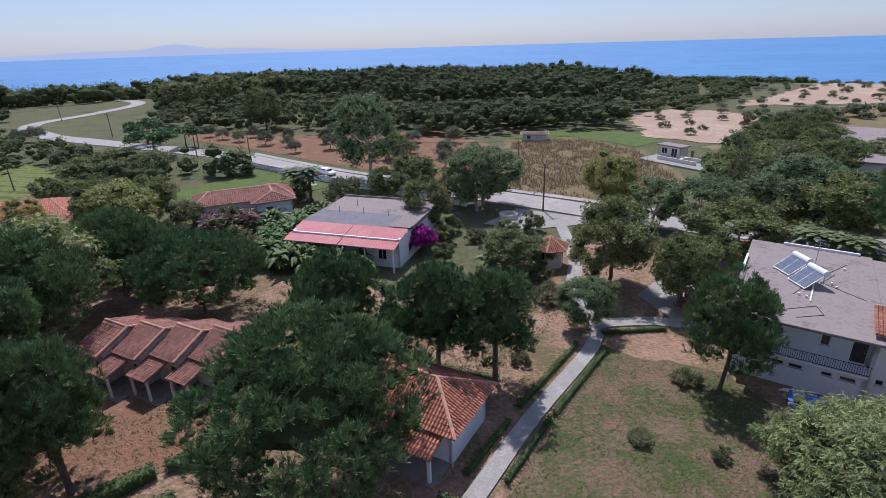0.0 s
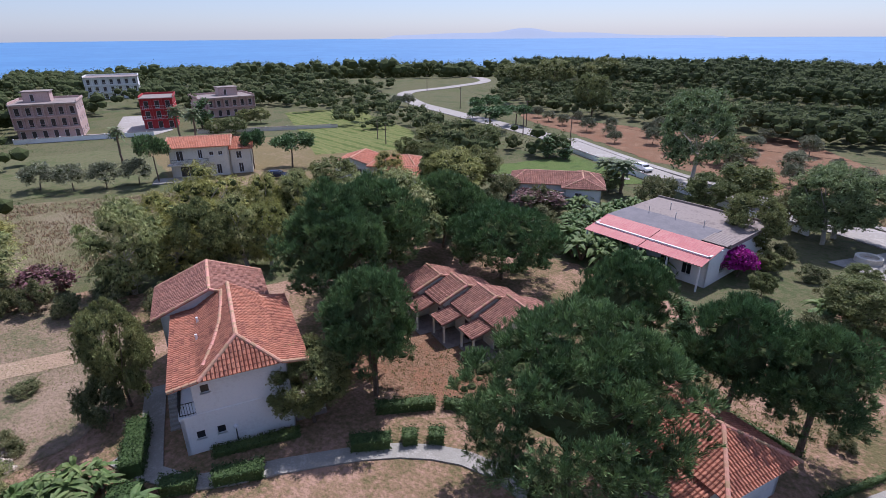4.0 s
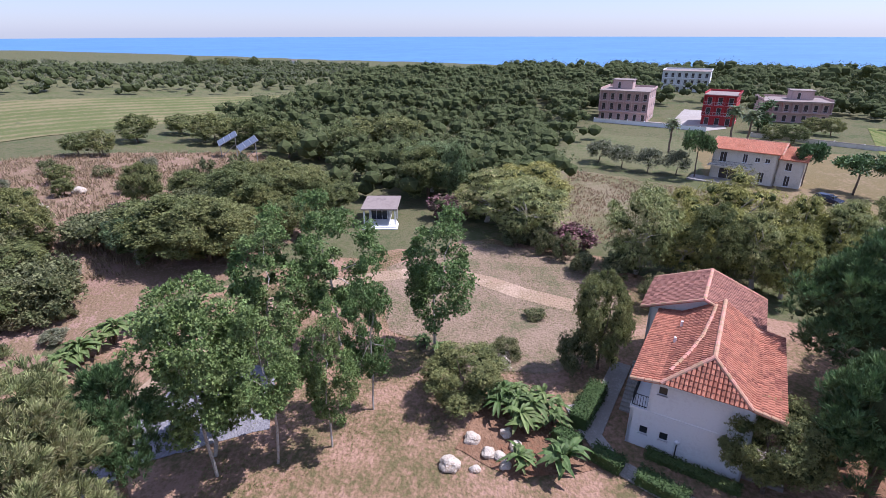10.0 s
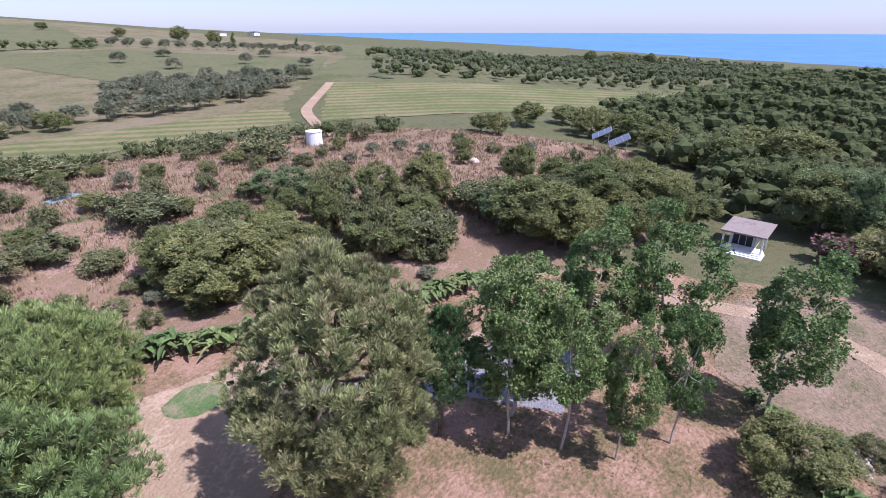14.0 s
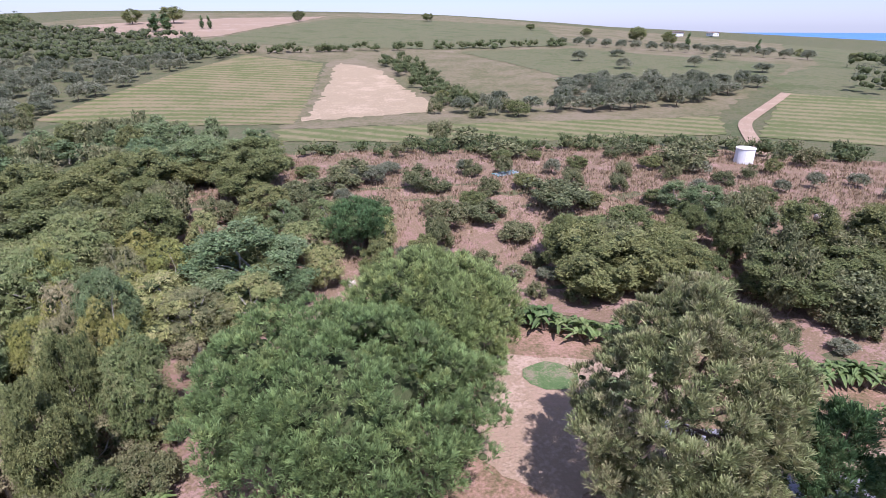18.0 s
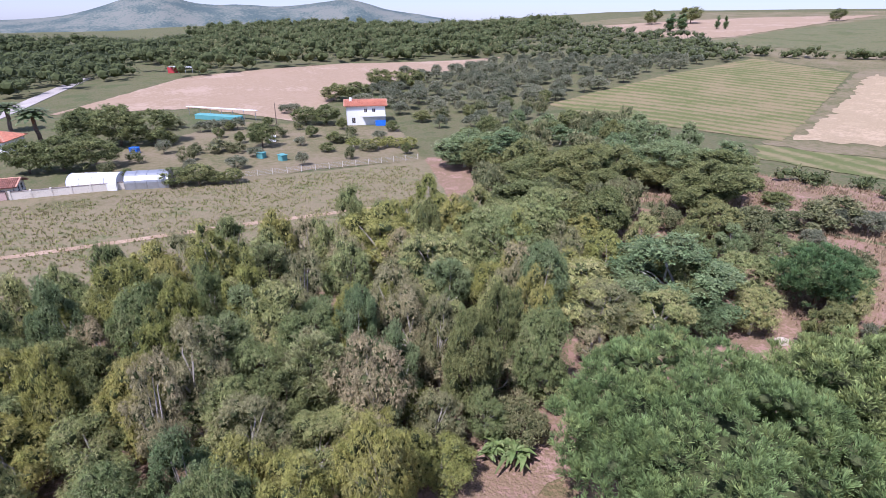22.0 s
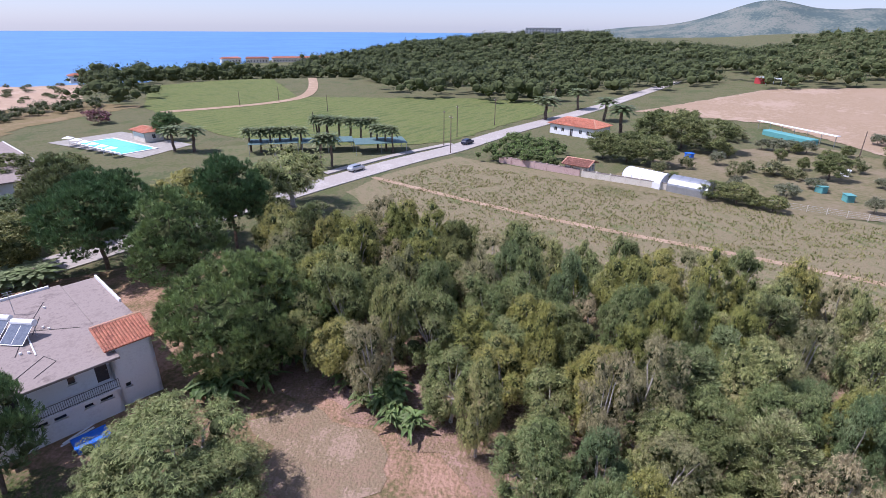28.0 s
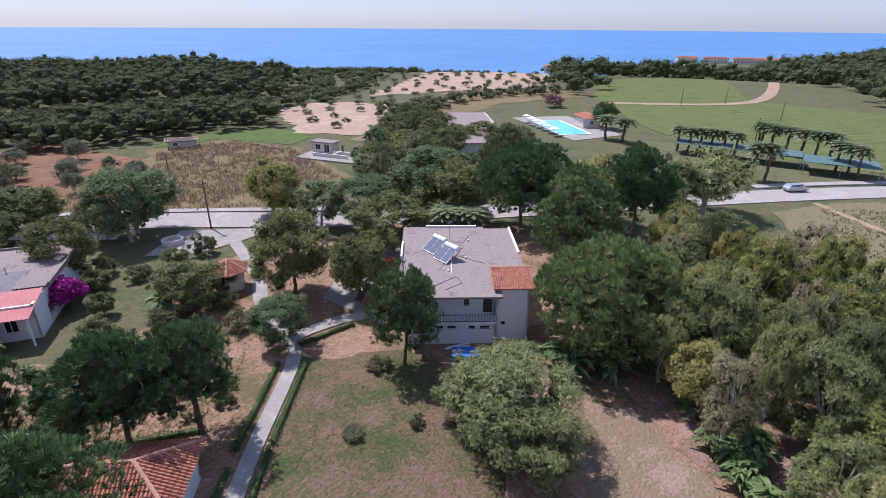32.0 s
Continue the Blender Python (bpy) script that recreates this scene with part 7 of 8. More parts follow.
banana_row((-12.2, -43.8), (-24.4, -38.0), 1.3, 2.4)
banana_row((-36.4, -31.2), (-44.0, -27.8), 1.4, 2.4)
banana_row((-11.5, -44.6), (-1.0, -47.0), 1.8, 2.2)
banana_row((-33.5, 4.0), (-30.8, 6.5), 1.2, 2.3, 2)
banana_row((-27.5, 4.6), (-26.6, 7.0), 1.4, 2.2)
banana_row((-41, -1), (-37, 1.5), 1.5, 1.6)
banana_row((30.0, 6.6), (34.6, 12.4), 1.5, 2.3, 1)
banana_row((33.0, 8.0), (37.0, 14.0), 1.8, 2.5, 1)
banana_row((31.2, 22.5), (39.0, 17.8), 1.8, 3.0, 2)
banana_row((12.4, -24.2), (13.6, -23.6), 1.0, 2.6)
banana_row((-22.5, 58.6), (-9.6, 55.0), 1.4, 3.2, 2)
banana_row((-22.5, 60.0), (-17.5, 75.0), 1.7, 3.2, 2)
banana_row((-24.0, 66.0), (-26.0, 78.0), 1.9, 2.8, 1)
banana_row((4.6, 54.5), (9.0, 57.5), 1.5, 2.6, 1)
banana_row((60, 27), (70, 25), 2.2, 2.8, 1)


# ---- hedges ----
HEDGE_LEAF = leaf("hedge_leaves", [(0.045, 0.075, 0.022), (0.065, 0.105, 0.032), (0.095, 0.135, 0.045)])


def hedge(a, b, w, h, label="clipped dark green hedge", density=150, group=""):
    """A clipped hedge: an uneven leafy block."""
    rng = np.random.default_rng(int(abs(a[0] * 31 + a[1] * 17)) + 1)
    dx, dy = b[0] - a[0], b[1] - a[1]
    ln = math.hypot(dx, dy)
    t = thing("hedge", a[0], a[1], None, math.degrees(math.atan2(dy, dx)), label, "hedge", group or "clipped hedges")
    n = int(density * (2 * h + w) * ln)
    f = rng.integers(0, 4, n)
    x, y, z = rng.uniform(0, ln, n), rng.uniform(-w / 2, w / 2, n), rng.uniform(0.05, h, n)
    nor = np.zeros((n, 3))
    y = np.where(f == 0, -w / 2, np.where(f == 1, w / 2, y))
    z = np.where(f >= 2, h, z)
    nor[:, 1] = np.where(f == 0, -1, np.where(f == 1, 1, 0))
    nor[:, 2] = np.where(f >= 2, 1, 0.2)
    e = rng.random(n) < 0.1
    x = np.where(e, np.where(rng.random(n) < 0.5, 0, ln), x)
    c = np.stack([x, y, z], 1) + rng.normal(0, 0.075, (n, 3))
    v, q = leaves(rng, c, nor, 0.13, 0.09, 0.6)
    part("core", bevelled(boxes((0.04, -w / 2 + 0.05, -0.05, ln - 0.04, w / 2 - 0.05, h - 0.05)), 0.06), HEDGE_LEAF, t)
    ob = new("foliage", mesh_from("foliage", v, q, HEDGE_LEAF))
    ob.parent = t


hedge((-30.4, 9.6), (-34.2, 12.2), 1.3, 1.3)
for a, b in (((-29.9, 7.9), (-28.6, 9.3)), ((-28.0, 10.0), (-26.6, 11.5)), ((-26.0, 12.2), (-24.0, 14.4)), ((-20.9, 18.9), (-18.9, 20.6)), ((-18.4, 21.2), (-17.6, 21.9)), ((-17.0, 22.3), (-16.1, 22.9))):
    hedge(a, b, 1.1, 0.9)
hedge((-21.8, 22.6), (-18.6, 25.4), 0.9, 0.8)
hedge((-18.0, 25.8), (-14.6, 27.2), 0.8, 0.7)
hedge((-28.0, 13.6), (-24.8, 18.0), 0.8, 0.5)
for a, b in (((3.4, 23.9), (7.2, 29.4)), ((7.6, 29.9), (13.5, 37.6)), ((1.0, 24.6), (4.2, 29.2)), ((5.2, 30.8), (11.4, 38.9)), ((14.2, 40.6), (20, 41.0)), ((-4.6, 37.6), (4.0, 34.2)), ((-0.6, 23.0), (1.4, 21.9))):
    hedge(a, b, 0.4, 0.42, "low straggling hedge along the garden path", 110, "path hedges")


# ---- rocks and rubble ----
def rock(x, y, s, seed, label="pale boulder on the red earth"):
    bm = bmesh.new()
    bmesh.ops.create_icosphere(bm, subdivisions=3, radius=s)
    for v in bm.verts:
        k = 1 + 0.35 * noise.noise(v.co * (1.1 / s) + Vector((seed, 0, 0))) + 0.12 * noise.noise(v.co * (3.0 / s) + Vector((0, seed, 0)))
        v.co = Vector((v.co.x * k * 1.15, v.co.y * k, v.co.z * k * 0.75))
    ob = part("boulder", bm, ROCK)
    ob.matrix_basis = pose(x, y, ground(x, y) + s * 0.42, 0, 0, seed * 57)
    tagged(ob, label, "boulder", "boulders")


for i, (x, y, s) in enumerate(((-27.3, 0.6, 0.62), (-29.6, 2.2, 0.5), (-28.3, 3.2, 0.45), (-28.0, 3.9, 0.4), (-27.2, 4.2, 0.36), (-28.8, 5.1, 0.42), (-28.0, 7.2, 0.35), (-27.0, 2.2, 0.3), (-30.1, 4.6, 0.4))):
    rock(x, y, s, i + 1)
for i, (x, y, s) in enumerate(((-56.5, -54, 0.9), (-52, -49.5, 1.0), (-50.5, -47.4, 1.2), (-48, -48.2, 1.1), (-45.5, -47.2, 0.8), (-62.0, -52, 0.9), (2.0, -53.5, 0.55), (-74, -50, 0.8))):
    rock(x, y, s, i + 20, "pale broken rock on the scrub bank")


def rubble(name, x, y, n, spread_r, s, label):
    rng = np.random.default_rng(n)
    bm = bmesh.new()
    for k in range(n):
        r, a = spread_r * rng.uniform(0, 1) ** 0.7, rng.uniform(0, 6.28)
        px, py = r * math.cos(a), r * math.sin(a) * 0.7
        m = Matrix.Translation((px, py, max(0, (spread_r - r) * 0.25) + 0.08)) @ Euler(rng.uniform(0, 6, 3)).to_matrix().to_4x4() @ Matrix.Diagonal((*(rng.uniform(0.5, 1.2, 3) * s), 1))
        bmesh.ops.create_icosphere(bm, subdivisions=1, radius=1, matrix=m)
    ob = part(name, bm, ROCK)
    ob.matrix_basis = pose(x, y, ground(x, y))
    tagged(ob, label, "rubble", "", "stuff")


rubble("rubble_heap", -38.8, 5.6, 90, 1.3, 0.16, "heap of pale broken stones on the lawn")
rubble("stone_heap", -49, -48, 120, 3.5, 0.28, "scattered pale stones on the bank")
rubble("stone_heap", -64, -51.5, 100, 4.0, 0.25, "scattered grey stones on the bank")


# ---- poles and wires ----
def pole(x, y, h=8.0, arm=True):
    t = thing("power_pole", x, y, None, TREE_RNG.uniform(20, 60), "dark wooden power pole by the road", "pole", "power poles")
    part("pole", tube(bmesh.new(), (0, 0, -0.4), (0, 0, h), 0.14, 0.09, 8), WOODPOLE, t)
    if arm:
        part("cross_arm", boxes((-0.7, -0.06, h - 0.6, 0.7, 0.06, h - 0.48)), WOODPOLE, t)
        for u in (-0.6, 0, 0.6):
            part("insulator", tube(bmesh.new(), (u, 0, h - 0.48), (u, 0, h - 0.3), 0.04, 0.03, 6), WHITEMETAL, t)
    return Vector((x, y, ground(x, y) + h - 0.3))


def wire(a, b, sag=0.6):
    """One hanging wire."""
    bm = bmesh.new()
    last = None
    for i in range(13):
        t = i / 12
        p = a.lerp(b, t) - Vector((0, 0, sag * 4 * t * (1 - t)))
        ring = [bm.verts.new(p + Vector((0, 0.02 * math.cos(j * 2.1), 0.02 * math.sin(j * 2.1)))) for j in range(3)]
        if last:
            for j in range(3):
                bm.faces.new((last[j], last[(j + 1) % 3], ring[(j + 1) % 3], ring[j]))
        last = ring
    tagged(part("power_line", bm, BLACK), "thin black overhead wire between poles", "wire", "overhead wires")


POLES = [(-150, 212), (-103, 166), (-66, 143), (-44, 120), (14.9, 98.3), (15.8, 77.4)]
pp = [pole(x, y, 7.5) for x, y in POLES]
for a, b in zip(pp, pp[1:]):
    wire(a, b, 1.0)
pp = [pole(x, y, h) for x, y, h in ((128.5, 15.7, 9.5), (136.8, 18.6, 9.5), (150, 16.6, 9), (172, 6.8, 8.5), (205, -14, 8.5))]
for a, b in zip(pp[1:], pp[2:]):
    wire(a, b, 0.8)
for x, y, h in ((128, -78, 8.5), (196, 108, 6), (214, 100, 6), (190, 70, 6), (-60, 128, 7), (150, 60, 6), (-90, 104, 5), (-84, 100, 5), (-75, 110, 5)):
    pole(x, y, h, False)


def garden_lamp(x, y):
    t = thing("garden_lamp", x, y, None, 0, "small dark garden lamp post by the house", "lamp", "garden lamps")
    part("post", tube(bmesh.new(), (0, 0, -0.1), (0, 0, 1.3), 0.04, 0.035), BLACK, t)
    bm = bmesh.new()
    bmesh.ops.create_icosphere(bm, subdivisions=2, radius=0.16, matrix=Matrix.Translation((0, 0, 1.42)))
    part("globe", bm, WHITEMETAL, t)


garden_lamp(-27.6, 15.2)
garden_lamp(15.4, 44.5)

# ---- water tank, trackers, pipes on the bank ----
t = thing("water_tank", -66.3, -82.8, None, 0, "round white water tank on the bank", "tank")
bm = bmesh.new()
tube(bm, (0, 0, -0.2), (0, 0, 2.6), 1.6, 1.55, 24)
part("tank_wall", bm, WHITE, t)
bm = bmesh.new()
tube(bm, (0, 0, 2.6), (0, 0, 2.72), 1.66, 1.6, 24)
part("tank_rim", bm, CREAM, t)
for i, (x, y) in enumerate(((-109.5, -42.0), (-106.5, -37.0))):
    t = thing("solar_tracker", x, y, None, 110 + 6 * i, "tilted grey solar panel on steel posts", "solar panel", "solar trackers")
    for u, h in ((-1.5, 3.2), (1.5, 4.6)):
        part("post", tube(bmesh.new(), (u, 0, -0.3), (u, 0, h), 0.09), GREYMETAL, t)
    bm = boxes((-2.1, -1.5, -0.06, 2.1, 1.5, 0.06))
    turn = Matrix.Rotation(radians(-27), 3, "Y") @ Matrix.Rotation(radians(12), 3, "X")
    bmesh.ops.rotate(bm, verts=list(bm.verts), cent=(0, 0, 0), matrix=turn)
    bmesh.ops.translate(bm, verts=list(bm.verts), vec=(0, 0, 4.0))
    pl = part("panel", bm, GREYMETAL, t)
    for k in (-1, 0, 1):
        bm = boxes((-0.62, -1.4, 0.062, 0.62, 1.4, 0.075))
        bmesh.ops.translate(bm, verts=list(bm.verts), vec=(1.36 * k, 0, 0))
        bmesh.ops.rotate(bm, verts=list(bm.verts), cent=(0, 0, 0), matrix=turn)
        bmesh.ops.translate(bm, verts=list(bm.verts), vec=(0, 0, 4.0))
        part("cell_sheet", bm, SOLAR, pl)
    part("brace", tube(bmesh.new(), (-1.5, 0, 0.4), (1.5, 0, 2.8), 0.05), GREYMETAL, t)
t = thing("pipe_stack", -22.8, -81.0, None, 25, "stack of pale blue pipes lying on the ground", "pipes")
for k in range(8):
    part("pipe", tube(bmesh.new(), (-2.2 + 0.1 * (k % 3), -0.9 + 0.24 * k, 0.12), (2.4 - 0.15 * (k % 2), -0.85 + 0.25 * k, 0.12), 0.11), GREYMETAL if k % 3 else TURQ, t)
for i, (x, y, r) in enumerate(((-56.4, -53.4, 30), (-53.0, -50.2, 75))):
    ob = part("concrete_slab", bevelled(boxes((-1.3, -0.7, -0.12, 1.3, 0.7, 0.12))), PATH_MAT)
    ob.matrix_basis = pose(x, y, ground(x, y) + 0.45, 18, 22, r)
    tagged(ob, "tilted pale concrete slab on the scrub", "slab", "dumped slabs")

# ---- blue pool cover and clutter by the motel ----
t = thing("paddling_pool", 25.6, 29.9, 0, -35, "paddling pool under a blue tarpaulin", "pool")
part("rim", bevelled(boxes((-1.1, -0.7, -0.02, 1.1, 0.7, 0.62)), 0.12), BLUE, t)
part("cover", bevelled(boxes((-1.2, -0.8, 0.62, 1.2, 0.8, 0.72)), 0.05), BLUE, t)
for i, (u, r) in enumerate(((0.0, 8), (0.25, 14))):
    ob = part("plank", boxes((-1.2, -0.09, 0, 1.2, 0.09, 0.05)), WHITEMETAL)
    ob.matrix_basis = pose(26.0 + u, 31.5 + u * 0.5, 0.12 + 0.06 * i, 0, 0, -30 + r)
    tagged(ob, "pale plank lying by the wall", "plank", "planks by the wall")

# ---- fountain and courtyard ----
t = thing("fountain", 10.0, 74.6, 0, 0, "round pale stone fountain basin", "fountain")
bm = bmesh.new()
for i in range(20):
    a0, a1 = radians(18 * i), radians(18 * (i + 1))
    q = [(r * math.cos(a), r * math.sin(a), z) for z in (-0.1, 0.75) for a in (a0, a1) for r in (1.0, 1.4)]
    v = [bm.verts.new(p) for p in q]
    for f in ((0, 1, 5, 4), (1, 3, 7, 5), (3, 2, 6, 7), (2, 0, 4, 6), (4, 5, 7, 6)):
        bm.faces.new([v[k] for k in f])
bmesh.ops.remove_doubles(bm, verts=list(bm.verts), dist=0.001)
part("basin", bm, CREAM, t)
part("water", tube(bmesh.new(), (0, 0, 0.3), (0, 0, 0.45), 1.02, None, 20), ROCK, t)
patch("front_court", [(6, 72), (12, 69), (18, 70), (24, 72), (12, 79)], PATH_MAT, 0.1, 4, "pale paved forecourt by the road")
patch("motel_court", [(22.5, 39), (20, 48), (28, 56), (40, 56), (36, 50), (27, 47), (25.5, 41)], PATH_MAT, 0.11, 4, "pale paved court beside the motel")
tree("boug", -2.6, 61.8, 4.0, 5.6)
tree("oleander", 23.2, 43.0, 3.2, 2.6)
tree("redbloom", 28.0, 46.6, 3.6, 2.4)

# ---- walls along the road, the green garden ----
patch("green_garden", [(-52, 92), (-40, 112), (-20, 97), (-30, 88), (-44, 84)], GREEN_LAWN, 0.08, 4, "watered green garden lawn", wobble=0.6)
ribbon("garden_walk", [(-50, 84), (-38, 93), (-24, 98)], 1.4, ROAD, 0.14, "pale garden walk across the lawn", "path", 0.2)


def low_wall(a, b, h, mat, label, thick=0.25, pier=3.0):
    dx, dy = b[0] - a[0], b[1] - a[1]
    ln = math.hypot(dx, dy)
    t = thing("boundary_wall", a[0], a[1], None, math.degrees(math.atan2(dy, dx)), label, "wall", "boundary walls")
    part("wall_panel", boxes((0, 0, -0.5, ln, thick, h)), mat, t)
    part("coping", boxes((0, -0.04, h, ln, thick + 0.04, h + 0.08)), CONCRETE, t)
    for k in range(int(ln / pier) + 1):
        part("pier", boxes((k * pier - 0.15, -0.06, -0.5, k * pier + 0.15, thick + 0.06, h + 0.2)), mat, t)


low_wall((-44, 117), (-16, 95), 1.0, WHITE, "long white garden wall beside the road")
low_wall((-16, 95), (4, 81), 1.0, WHITE, "long white garden wall beside the road")
low_wall((121, 3.0), (111.5, -14.5), 1.5, PINKWALL, "pinkish wall with pale diamond pattern")
low_wall((111, -15), (100.5, -36.5), 1.4, CREAM, "rough grey-cream yard wall")
low_wall((-164, 50), (-146, 76), 1.2, WHITE, "white forecourt wall of the hotels", pier=5)
patch("hotel_court", [(-162, 52), (-146, 75), (-150, 84), (-185, 98), (-190, 90), (-160, 72), (-168, 60)], ROAD, 0.1, 6, "pale paved forecourt of the hotels")
low_wall((-138, 84), (-112, 112), 1.0, CREAM, "low stone wall by the field", pier=6)

# ---- pool, pool house, shade nets ----
patch("pool_terrace", [(110, 88), (127, 85), (140, 116), (122, 124)], PATH_MAT, 0.12, 5, "pale paved pool terrace")
t = thing("swimming_pool", 121.5, 103, None, 64, "bright turquoise swimming pool", "pool")
part("pool_water", boxes((-11, -4.2, 0.05, 11, 4.2, 0.2)), POOL, t)
for a in ((-11.5, -4.7, 11.5, -4.2), (-11.5, 4.2, 11.5, 4.7), (-11.5, -4.2, -11, 4.2), (11, -4.2, 11.5, 4.2)):
    part("pool_edge", boxes((a[0], a[1], 0.02, a[2], a[3], 0.28)), WHITE, t)


def lounger(x, y, rz):
    s = thing("sun_lounger", x, y, ground(x, y) + 0.12, rz, "white sun lounger beside the pool", "lounger", "sun loungers")
    part("bed", boxes((-0.3, -0.9, 0.25, 0.3, 0.4, 0.32)), WHITEMETAL, s)
    bm = boxes((-0.3, 0, -0.03, 0.3, 0.7, 0.04))
    bmesh.ops.rotate(bm, verts=list(bm.verts), cent=(0, 0, 0), matrix=Matrix.Rotation(radians(35), 3, "X"))
    bmesh.ops.translate(bm, verts=list(bm.verts), vec=(0, 0.4, 0.29))
    part("backrest", bm, WHITEMETAL, s)
    for u in (-0.25, 0.25):
        for v in (-0.8, 0.3):
            part("leg", boxes((u - 0.03, v - 0.03, 0, u + 0.03, v + 0.03, 0.25)), WHITEMETAL, s)


def parasol(x, y, mat=None):
    s = thing("parasol", x, y, ground(x, y) + 0.1, 0, "pale parasol by the pool", "parasol", "parasols")
    part("pole", tube(bmesh.new(), (0, 0, 0), (0, 0, 2.3), 0.03), WHITEMETAL, s)
    bm = bmesh.new()
    c = bm.verts.new((0, 0, 2.6))
    ring = [bm.verts.new((1.4 * math.cos(i * math.pi / 4), 1.4 * math.sin(i * math.pi / 4), 2.1)) for i in range(8)]
    for i in range(8):
        bm.faces.new((c, ring[i], ring[(i + 1) % 8]))
    part("canopy", bm, mat or WHITEMETAL, s)


for i in range(12):
    x, y = 112.0 + i * 0.9, 94.5 + i * 1.95
    lounger(x, y, 60)
    if i % 2 == 0:
        parasol(x - 1.6, y + 0.8)
villa("pool_bar", "pool bar with orange tile roof", 131, 96, 60, 7, 5, 2.8, 1.0, CREAM, TILE_ORANGE, [(0.6, 0.9, 3, 2.3), (4, 0.9, 6.4, 2.3)], 1.8)
t = thing("pool_hall", 84.5, 86.0, None, 57, "long low building with flat grey concrete roof", "building")
shell(t, 0, 0, 44, 12, -0.1, 2.8, WHITE, front=[(2 + 4 * k, 0.6, 5 + 4 * k, 2.3) for k in range(10)])
part("roof_slab", boxes((-0.4, -0.4, 2.8, 44.4, 12.4, 3.05)), CONCRETE, t)
part("roof_edge", boxes((-0.45, -0.6, 2.7, 44.45, -0.4, 3.1)), WHITE, t)
for i, (x, y, u, v) in enumerate(((117, 64, 12, 7), (121, 52, 13, 7), (122, 38.5, 13, 8))):
    t = thing("shade_roof", x, y, None, -68, "flat teal shade net roof on thin posts", "shade roof", "shade roofs")
    part("net", boxes((0, 0, 2.7, u, v, 2.78)), CANOPY, t)
    for a in (0.2, u / 2, u - 0.2):
        for b in (0.2, v - 0.2):
            part("post", tube(bmesh.new(), (a, b, -0.2), (a, b, 2.7), 0.06), GREYMETAL, t)

# ---- ruined terrace by the meadow ----
t = thing("ruined_terrace", 43, 112, 0, -58, "unfinished terrace with low walls and pale floors", "ruin")
part("floor_slab", boxes((0, 0, -0.1, 16, 9, 0.35)), PATH_MAT, t)
shell(t, 0.5, 6.2, 6, 8.8, 0.35, 2.6, CREAM, front=[(0.8, 0.9, 2.2, 2.2), (3.2, 0.4, 4.6, 2.3)])
part("roof_slab", boxes((0.2, 5.8, 2.6, 6.4, 9.1, 2.85)), CONCRETE, t)
for a in ((6.5, 5.5, 15, 5.8), (3, 2.5, 12, 2.8), (8, 2.8, 8.3, 5.5)):
    part("low_wall", boxes((a[0], a[1], 0.35, a[2], a[3], 1.1)), CREAM, t)
for u, v in ((8.2, 7.0), (12, 7.0), (14.6, 4.2)):
    part("pillar", boxes((u - 0.2, v - 0.2, 0.35, u + 0.2, v + 0.2, 2.3)), BARK, t)
villa("field_shed", "small pale shed in the dry meadow", 22, 138, -10, 6, 3, 1.8, 0.4, CREAM, CONCRETE, [(1, 0.6, 2, 1.5)])


# ---- tunnel houses and the farm's yard ----
def tunnel(x, y, rz, ln, w, h, mat, label):
    t = thing("tunnel_shed", x, y, None, rz, label, "shed", "tunnel sheds")
    bm = bmesh.new()
    n = 12
    prof = [(w / 2 * math.cos(math.pi * i / n), h * 0.45 + h * 0.55 * math.sin(math.pi * i / n)) for i in range(n + 1)]
    prof = [(w / 2, -0.2)] + prof + [(-w / 2, -0.2)]
    rows = [[bm.verts.new((u, p[0], p[1])) for p in prof] for u in (0, ln)]
    for i in range(len(prof) - 1):
        bm.faces.new((rows[0][i], rows[0][i + 1], rows[1][i + 1], rows[1][i]))
    for r in rows:
        bm.faces.new(r)
    part("cover", bm, mat, t)
    for k in range(5):
        bm = bmesh.new()
        for i in range(len(prof) - 1):
            u = ln * k / 4
            tube(bm, (u, prof[i][0] * 1.01, prof[i][1] * 1.01), (u, prof[i + 1][0] * 1.01, prof[i + 1][1] * 1.01), 0.04, None, 4)
        part("hoop", bm, GREYMETAL, t)


tunnel(111.0, -24.5, -131, 8.5, 5.0, 2.8, WHITEMETAL, "white plastic tunnel shed at the field's edge")
tunnel(104.8, -31.8, -126, 7.5, 5.0, 2.9, GREYMETAL, "grey metal tunnel shed at the field's edge")
villa("yard_shed", "small shed with reddish tile roof", 113.5, -11.5, -120, 5, 4.5, 2.2, 1.0, CREAM, TILE_OLD, [(1, 0.8, 2, 1.8)])
t = thing("long_shelter", 172, -73.0, None, -157, "long white roof over a turquoise cover", "shelter")
part("roof_sheet", boxes((0, 0, 2.6, 26, 1.6, 2.7)), WHITEMETAL, t)
for k in range(7):
    part("post", boxes((0.2 + 4.2 * k, 0.7, -1.0, 0.3 + 4.2 * k, 0.8, 2.6)), GREYMETAL, t)
part("cover", bevelled(boxes((6, -3.5, -0.5, 22, -0.5, 1.2)), 0.2), TURQ, t, "turquoise plastic cover")
t = thing("road_shelter", 272, -110.0, None, -150, "long pale roof with a red end by the road", "shelter")
part("roof_sheet", boxes((0, 0, 2.8, 17, 5, 3.0)), WHITEMETAL, t)
part("red_end", boxes((-0.5, 0, -0.5, 3, 5, 2.6)), REDWALL, t)
for k in range(4):
    part("post", boxes((5 + 3.8 * k, 0.3, -0.8, 5.2 + 3.8 * k, 0.5, 2.8)), GREYMETAL, t)
